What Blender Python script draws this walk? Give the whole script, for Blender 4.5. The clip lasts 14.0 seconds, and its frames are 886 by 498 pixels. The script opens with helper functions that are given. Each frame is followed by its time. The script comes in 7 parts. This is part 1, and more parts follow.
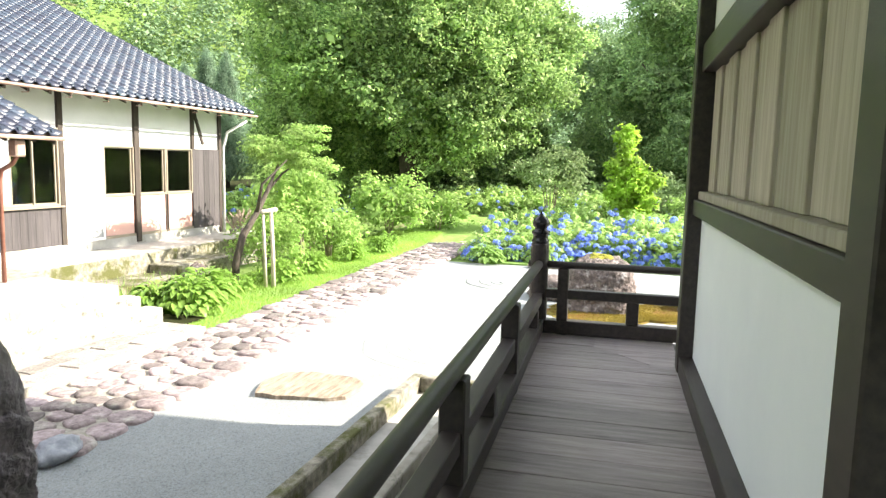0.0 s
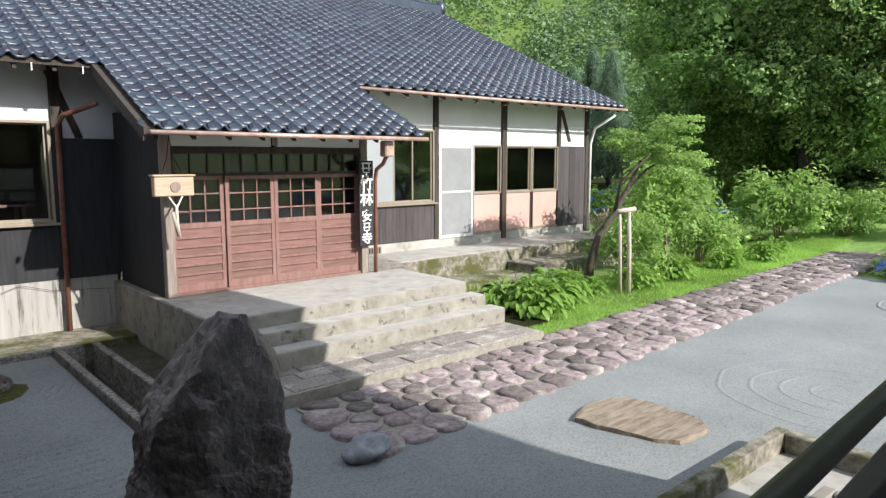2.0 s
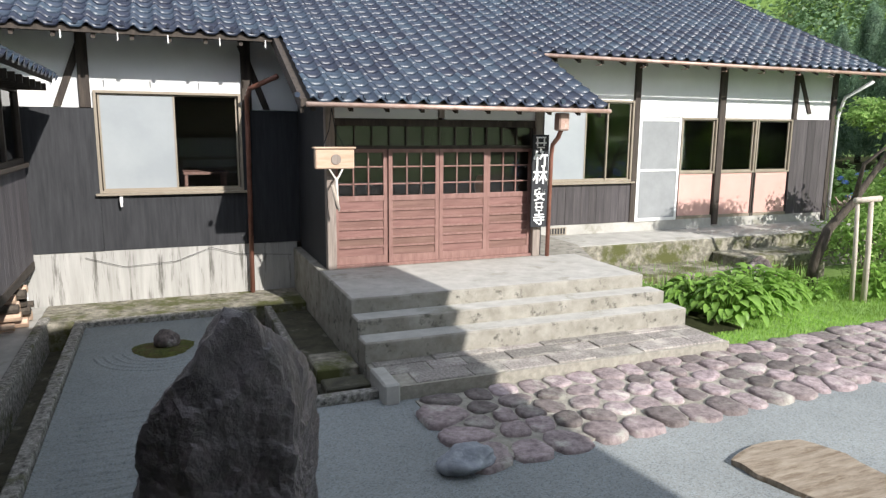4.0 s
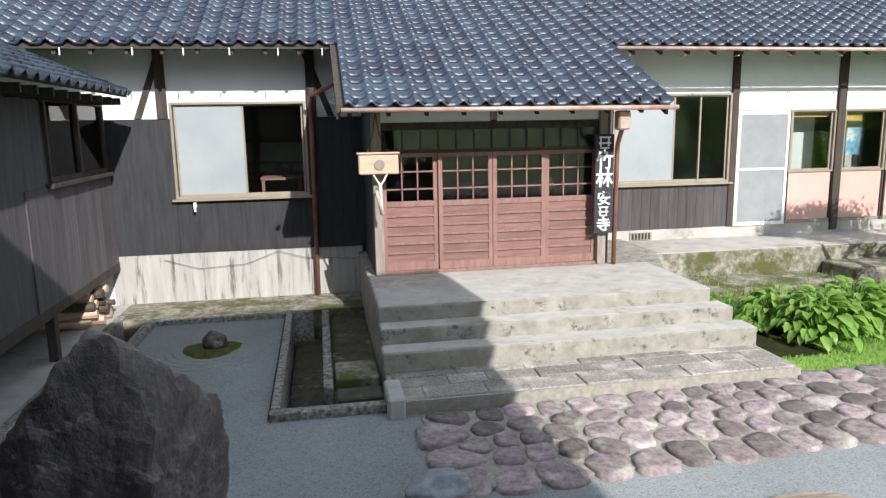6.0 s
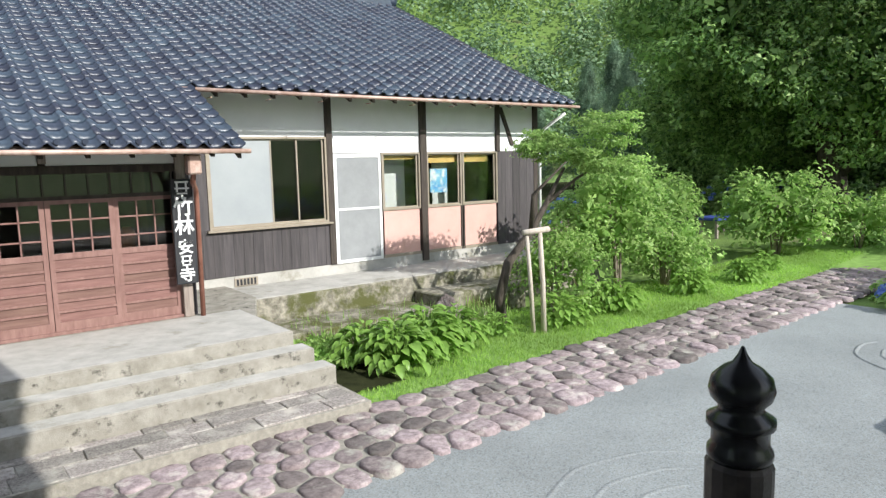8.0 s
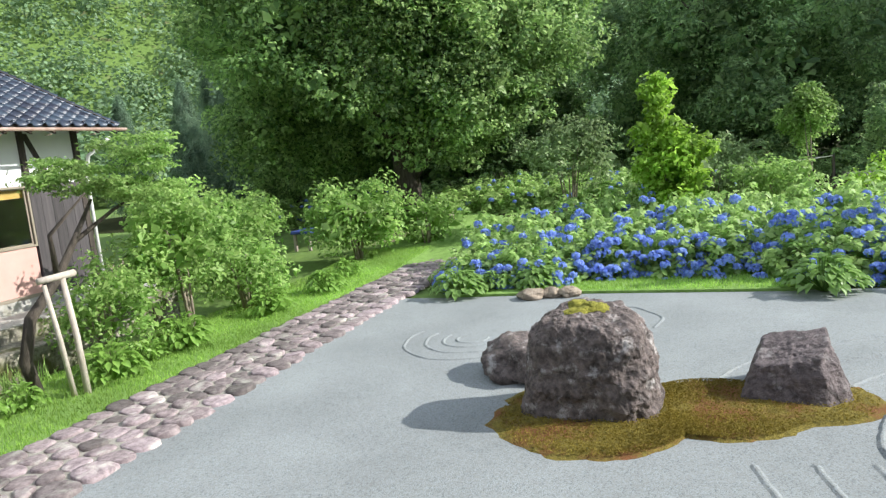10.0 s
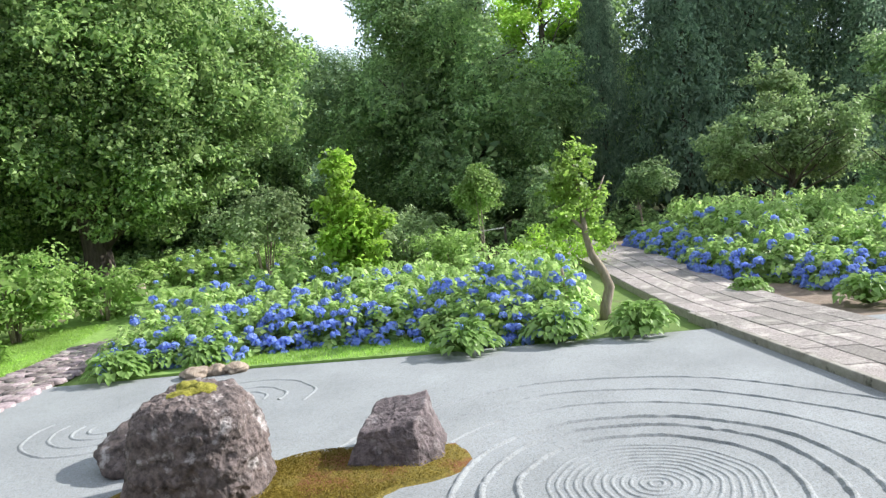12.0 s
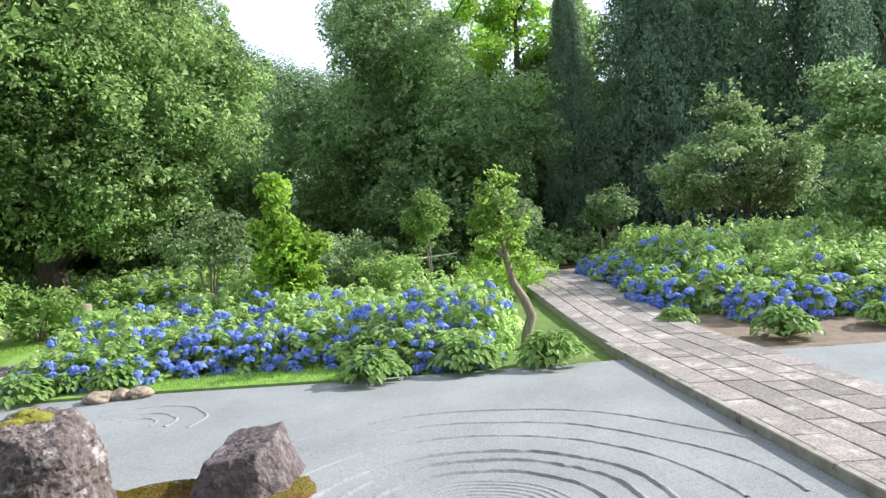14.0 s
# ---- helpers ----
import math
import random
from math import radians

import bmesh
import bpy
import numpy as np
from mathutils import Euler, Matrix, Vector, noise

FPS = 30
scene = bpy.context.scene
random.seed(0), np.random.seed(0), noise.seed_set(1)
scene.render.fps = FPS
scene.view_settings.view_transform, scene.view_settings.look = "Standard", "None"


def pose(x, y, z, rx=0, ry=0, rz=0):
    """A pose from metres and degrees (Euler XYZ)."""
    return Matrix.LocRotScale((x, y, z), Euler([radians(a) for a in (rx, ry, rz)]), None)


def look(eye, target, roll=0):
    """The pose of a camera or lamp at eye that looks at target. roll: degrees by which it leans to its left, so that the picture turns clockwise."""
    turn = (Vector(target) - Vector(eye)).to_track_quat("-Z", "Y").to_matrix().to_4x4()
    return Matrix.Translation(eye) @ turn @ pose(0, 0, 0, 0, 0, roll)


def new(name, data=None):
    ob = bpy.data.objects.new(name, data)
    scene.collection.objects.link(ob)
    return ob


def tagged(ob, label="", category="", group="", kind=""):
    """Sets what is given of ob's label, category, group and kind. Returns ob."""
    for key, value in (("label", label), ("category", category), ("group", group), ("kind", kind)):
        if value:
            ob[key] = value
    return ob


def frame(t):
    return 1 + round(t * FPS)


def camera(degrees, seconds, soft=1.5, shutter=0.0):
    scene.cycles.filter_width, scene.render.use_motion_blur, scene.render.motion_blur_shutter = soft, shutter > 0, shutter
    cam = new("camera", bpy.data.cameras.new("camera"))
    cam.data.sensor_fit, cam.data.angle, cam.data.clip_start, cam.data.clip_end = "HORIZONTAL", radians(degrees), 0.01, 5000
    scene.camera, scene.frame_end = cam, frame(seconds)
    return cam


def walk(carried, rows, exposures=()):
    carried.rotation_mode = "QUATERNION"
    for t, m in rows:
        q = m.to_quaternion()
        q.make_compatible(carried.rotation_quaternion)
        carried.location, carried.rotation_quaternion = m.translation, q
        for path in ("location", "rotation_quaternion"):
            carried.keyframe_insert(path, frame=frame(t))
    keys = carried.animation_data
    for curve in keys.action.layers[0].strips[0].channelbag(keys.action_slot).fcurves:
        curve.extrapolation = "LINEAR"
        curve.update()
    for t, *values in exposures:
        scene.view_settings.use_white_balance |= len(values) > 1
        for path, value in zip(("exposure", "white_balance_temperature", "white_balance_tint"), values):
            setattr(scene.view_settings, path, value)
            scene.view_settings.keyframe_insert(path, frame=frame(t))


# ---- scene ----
cam = camera(65.5, 14.0, soft=1.35)
PATH = [
    (0, (-1.011, -0.08, 2.587), (0.886, 0.506, 2.343), 1.3),
    (0.5, (-0.693, -0.019, 2.583), (1.097, 0.847, 2.371), 0.7),
    (1, (-0.403, -0.01, 2.56), (1.263, 1.077, 2.357), -0.9),
    (1.5, (-0.13, 0.011, 2.565), (1.353, 1.331, 2.332), -0.8),
    (2, (0.181, 0.055, 2.543), (1.492, 1.542, 2.281), 0.0),
    (2.5, (0.465, 0.101, 2.541), (1.628, 1.702, 2.248), -0.8),
    (3, (0.801, 0.115, 2.545), (1.793, 1.827, 2.254), -0.6),
    (3.5, (1.095, 0.151, 2.535), (1.992, 1.914, 2.242), 0.3),
    (4, (1.388, 0.22, 2.573), (2.13, 2.046, 2.229), 0.5),
    (4.2, (1.493, 0.222, 2.575), (2.179, 2.067, 2.22), 0.1),
    (6.3, (2.853, 0.166, 2.642), (3.186, 2.108, 2.303), -1.0),
    (6.5, (2.955, 0.162, 2.65), (3.335, 2.099, 2.326), -0.5),
    (7, (3.187, 0.162, 2.665), (3.851, 2.028, 2.386), -1.9),
    (7.2, (3.272, 0.145, 2.674), (4.083, 1.953, 2.402), -1.4),
    (9.3, (4.779, -0.242, 2.613), (6.376, 0.935, 2.359), -4.8),
    (9.5, (4.882, -0.323, 2.612), (6.551, 0.749, 2.356), -5.0),
    (10, (5.092, -0.527, 2.594), (6.915, 0.252, 2.328), -5.9),
    (10.5, (5.2, -0.824, 2.599), (7.111, -0.293, 2.35), -5.1),
    (11, (5.234, -1.172, 2.595), (7.199, -0.858, 2.395), -4.8),
    (11.5, (5.299, -1.5, 2.558), (7.29, -1.4, 2.394), -4.9),
    (12, (5.325, -1.822, 2.566), (7.319, -1.767, 2.422), -5.1),
    (12.5, (5.36, -2.185, 2.55), (7.356, -2.151, 2.431), -6.3),
    (13, (5.394, -2.549, 2.543), (7.392, -2.531, 2.445), -4.3),
    (13.5, (5.388, -2.919, 2.54), (7.386, -2.926, 2.446), -4.3),
    (14, (5.387, -3.278, 2.538), (7.385, -3.238, 2.457), -4.2),
]
EXPOSURES = [(0, 2.0, 7200, 10), (0.4, 1.42, 7700, 5), (0.8, 1.02, 7900, 6), (1.2, 0.78, 7500, 8), (1.6, 0.66, 6850, 10), (2.2, 0.66, 6500, 10), (4.0, 0.66, 6450, 10), (6.5, 0.66, 6350, 10), (9.3, 0.54, 6400, 7), (10.0, 0.72, 6400, 8), (10.5, 0.92, 6450, 11), (11.5, 0.96, 6400, 12), (14, 0.92, 6400, 12)]
walk(cam, [(t, look(e, g, r)) for t, e, g, r in PATH], EXPOSURES)
# ==== BODY: light, materials, the setting, the things ====
SUN = Vector((0.31, -1.0, 0.66)).normalized()
world = bpy.data.worlds.new("sky")
scene.world = world
world.use_nodes = True
wn = world.node_tree.nodes
sky = wn.new("ShaderNodeTexSky")
sky.sky_type, sky.sun_disc = "NISHITA", False
sky.sun_elevation, sky.sun_rotation = math.asin(SUN.z), math.atan2(SUN.x, SUN.y)
sky.air_density, sky.dust_density, sky.ozone_density = 1.0, 0.6, 1.0
wn["Background"].inputs["Strength"].default_value = 0.128
haze = wn.new("ShaderNodeMix")          # thin bright haze over the blue
haze.data_type = "RGBA"
haze.inputs[0].default_value = 0.5
haze.inputs[7].default_value = (7.0, 7.3, 7.8, 1)
world.node_tree.links.new(sky.outputs["Color"], haze.inputs[6])
world.node_tree.links.new(haze.outputs[2], wn["Background"].inputs["Color"])
sun = new("sun", bpy.data.lights.new("sun", "SUN"))
sun.data.energy, sun.data.angle, sun.data.color = 4.2, radians(0.6), (1.0, 0.955, 0.905)
sun.matrix_world = look(SUN * 60, (0, 0, 0))

RNG = np.random.default_rng(7)


# ---- materials ----
def material(name, c1, c2, scale=3.0, rough=0.8, bump=0.2, bump_scale=40.0, metal=0.0, vary=0.0, stain=None,
             stain_scale=0.7, stain_at=0.55, stretch=(1, 1, 1), island=False, spec=0.4):
    """Two noises for colour, one slow stain, a fine bump, and a change from piece to piece."""
    m = bpy.data.materials.new(name)
    m.use_nodes = True
    n, l = m.node_tree.nodes, m.node_tree.links
    bsdf = n["Principled BSDF"]
    tc = n.new("ShaderNodeTexCoord")
    mp = n.new("ShaderNodeMapping")
    mp.inputs["Scale"].default_value = stretch
    l.new(tc.outputs["Object"], mp.inputs["Vector"])
    a = n.new("ShaderNodeTexNoise")
    a.inputs["Scale"].default_value, a.inputs["Detail"].default_value, a.inputs["Roughness"].default_value = scale, 8, 0.65
    l.new(mp.outputs[0], a.inputs["Vector"])
    ramp = n.new("ShaderNodeValToRGB")
    ramp.color_ramp.elements[0].position, ramp.color_ramp.elements[1].position = 0.32, 0.68
    ramp.color_ramp.elements[0].color, ramp.color_ramp.elements[1].color = (*c1, 1), (*c2, 1)
    l.new(a.outputs["Fac"], ramp.inputs["Fac"])
    col = ramp.outputs["Color"]
    if stain:
        s = n.new("ShaderNodeTexNoise")
        s.inputs["Scale"].default_value, s.inputs["Detail"].default_value, s.inputs["Roughness"].default_value = stain_scale, 9, 0.7
        l.new(mp.outputs[0], s.inputs["Vector"])
        r2 = n.new("ShaderNodeValToRGB")
        r2.color_ramp.elements[0].position, r2.color_ramp.elements[1].position = stain_at - 0.06, stain_at + 0.06
        l.new(s.outputs["Fac"], r2.inputs["Fac"])
        mx = n.new("ShaderNodeMix")
        mx.data_type = "RGBA"
        l.new(r2.outputs["Color"], mx.inputs[0])
        l.new(col, mx.inputs[6])
        mx.inputs[7].default_value = (*stain, 1)
        col = mx.outputs[2]
    if vary:
        if island:
            rnd = n.new("ShaderNodeNewGeometry").outputs["Random Per Island"]
        else:
            rnd = n.new("ShaderNodeObjectInfo").outputs["Random"]
        mr = n.new("ShaderNodeMapRange")
        mr.inputs["To Min"].default_value, mr.inputs["To Max"].default_value = 1 - vary, 1 + vary
        l.new(rnd, mr.inputs["Value"])
        hs = n.new("ShaderNodeHueSaturation")
        l.new(mr.outputs[0], hs.inputs["Value"])
        l.new(col, hs.inputs["Color"])
        mr2 = n.new("ShaderNodeMapRange")
        mr2.inputs["To Min"].default_value, mr2.inputs["To Max"].default_value = 0.5 + vary * 0.06, 0.5 - vary * 0.06
        l.new(rnd, mr2.inputs["Value"])
        l.new(mr2.outputs[0], hs.inputs["Hue"])
        col = hs.outputs["Color"]
    l.new(col, bsdf.inputs["Base Color"])
    bsdf.inputs["Roughness"].default_value, bsdf.inputs["Metallic"].default_value = rough, metal
    bsdf.inputs["Specular IOR Level"].default_value = spec
    if bump:
        b = n.new("ShaderNodeTexNoise")
        b.inputs["Scale"].default_value, b.inputs["Detail"].default_value, b.inputs["Roughness"].default_value = bump_scale, 6, 0.7
        l.new(mp.outputs[0], b.inputs["Vector"])
        bp = n.new("ShaderNodeBump")
        bp.inputs["Strength"].default_value, bp.inputs["Distance"].default_value = bump, 0.02
        l.new(b.outputs["Fac"], bp.inputs["Height"])
        l.new(bp.outputs[0], bsdf.inputs["Normal"])
    return m


def leaf_material(name, c1, c2, through_light=0.35, rough=0.5):
    """Leaves: a colour of its own for each leaf, some light shining through."""
    m = bpy.data.materials.new(name)
    m.use_nodes = True
    n, l = m.node_tree.nodes, m.node_tree.links
    bsdf, out = n["Principled BSDF"], n["Material Output"]
    g = n.new("ShaderNodeNewGeometry")
    ramp = n.new("ShaderNodeValToRGB")
    ramp.color_ramp.elements[0].color, ramp.color_ramp.elements[1].color = (*c1, 1), (*c2, 1)
    l.new(g.outputs["Random Per Island"], ramp.inputs["Fac"])
    tc = n.new("ShaderNodeTexCoord")
    ns = n.new("ShaderNodeTexNoise")
    ns.inputs["Scale"].default_value, ns.inputs["Detail"].default_value = 0.5, 4
    l.new(tc.outputs["Object"], ns.inputs["Vector"])
    mr = n.new("ShaderNodeMapRange")
    mr.inputs["From Min"].default_value, mr.inputs["From Max"].default_value = 0.3, 0.7
    mr.inputs["To Min"].default_value, mr.inputs["To Max"].default_value = 0.6, 1.4
    l.new(ns.outputs["Fac"], mr.inputs["Value"])
    hs = n.new("ShaderNodeHueSaturation")
    l.new(mr.outputs[0], hs.inputs["Value"])
    l.new(ramp.outputs["Color"], hs.inputs["Color"])
    l.new(hs.outputs["Color"], bsdf.inputs["Base Color"])
    bsdf.inputs["Roughness"].default_value = rough
    bsdf.inputs["Specular IOR Level"].default_value = 0.35
    tr = n.new("ShaderNodeBsdfTranslucent")
    l.new(hs.outputs["Color"], tr.inputs["Color"])
    mix = n.new("ShaderNodeMixShader")
    mix.inputs[0].default_value = through_light
    l.new(bsdf.outputs[0], mix.inputs[1])
    l.new(tr.outputs[0], mix.inputs[2])
    l.new(mix.outputs[0], out.inputs["Surface"])
    return m


def glass_material(name, tint=(0.9, 0.93, 0.92)):
    m = bpy.data.materials.new(name)
    m.use_nodes = True
    n, l = m.node_tree.nodes, m.node_tree.links
    out = n["Material Output"]
    n.remove(n["Principled BSDF"])
    tr, gl, mix, fr = n.new("ShaderNodeBsdfTransparent"), n.new("ShaderNodeBsdfGlossy"), n.new("ShaderNodeMixShader"), n.new("ShaderNodeFresnel")
    tr.inputs["Color"].default_value = (*tint, 1)
    gl.inputs["Roughness"].default_value = 0.02
    fr.inputs["IOR"].default_value = 1.52
    l.new(fr.outputs[0], mix.inputs[0])
    l.new(tr.outputs[0], mix.inputs[1])
    l.new(gl.outputs[0], mix.inputs[2])
    l.new(mix.outputs[0], out.inputs["Surface"])
    return m


def gravel_material(name, dark, light, size=0.011):
    """Small crushed stones, each of its own grey, with slow changes from patch to patch."""
    m = bpy.data.materials.new(name)
    m.use_nodes = True
    n, l = m.node_tree.nodes, m.node_tree.links
    bsdf = n["Principled BSDF"]
    tc = n.new("ShaderNodeTexCoord")
    wob = n.new("ShaderNodeTexNoise")
    wob.inputs["Scale"].default_value, wob.inputs["Detail"].default_value = 160, 2
    l.new(tc.outputs["Object"], wob.inputs["Vector"])
    mixv = n.new("ShaderNodeMix")
    mixv.data_type = "VECTOR"
    mixv.inputs[0].default_value = 0.006
    l.new(tc.outputs["Object"], mixv.inputs[4])
    l.new(wob.outputs["Color"], mixv.inputs[5])
    vo = n.new("ShaderNodeTexVoronoi")
    vo.inputs["Scale"].default_value, vo.inputs["Randomness"].default_value = 1 / size, 1.0
    l.new(mixv.outputs[1], vo.inputs["Vector"])
    sep = n.new("ShaderNodeSeparateColor")
    l.new(vo.outputs["Color"], sep.inputs[0])
    ramp = n.new("ShaderNodeValToRGB")
    ramp.color_ramp.elements[0].color, ramp.color_ramp.elements[1].color = (*dark, 1), (*light, 1)
    brown = ramp.color_ramp.elements.new(0.22)
    brown.color = (dark[0] * 1.5, dark[1] * 1.36, dark[2] * 1.25, 1)
    l.new(sep.outputs[0], ramp.inputs["Fac"])
    slow = n.new("ShaderNodeTexNoise")
    slow.inputs["Scale"].default_value, slow.inputs["Detail"].default_value, slow.inputs["Roughness"].default_value = 0.7, 8, 0.6
    l.new(tc.outputs["Object"], slow.inputs["Vector"])
    mr = n.new("ShaderNodeMapRange")
    mr.inputs["From Min"].default_value, mr.inputs["From Max"].default_value = 0.3, 0.7
    mr.inputs["To Min"].default_value, mr.inputs["To Max"].default_value = 0.86, 1.12
    l.new(slow.outputs["Fac"], mr.inputs["Value"])
    hs = n.new("ShaderNodeHueSaturation")
    l.new(mr.outputs[0], hs.inputs["Value"])
    l.new(ramp.outputs["Color"], hs.inputs["Color"])
    l.new(hs.outputs["Color"], bsdf.inputs["Base Color"])
    bsdf.inputs["Roughness"].default_value = 0.92
    bsdf.inputs["Specular IOR Level"].default_value = 0.3
    bp = n.new("ShaderNodeBump")
    bp.invert = True
    bp.inputs["Strength"].default_value, bp.inputs["Distance"].default_value = 0.4, 0.005
    l.new(vo.outputs["Distance"], bp.inputs["Height"])
    l.new(bp.outputs[0], bsdf.inputs["Normal"])
    return m


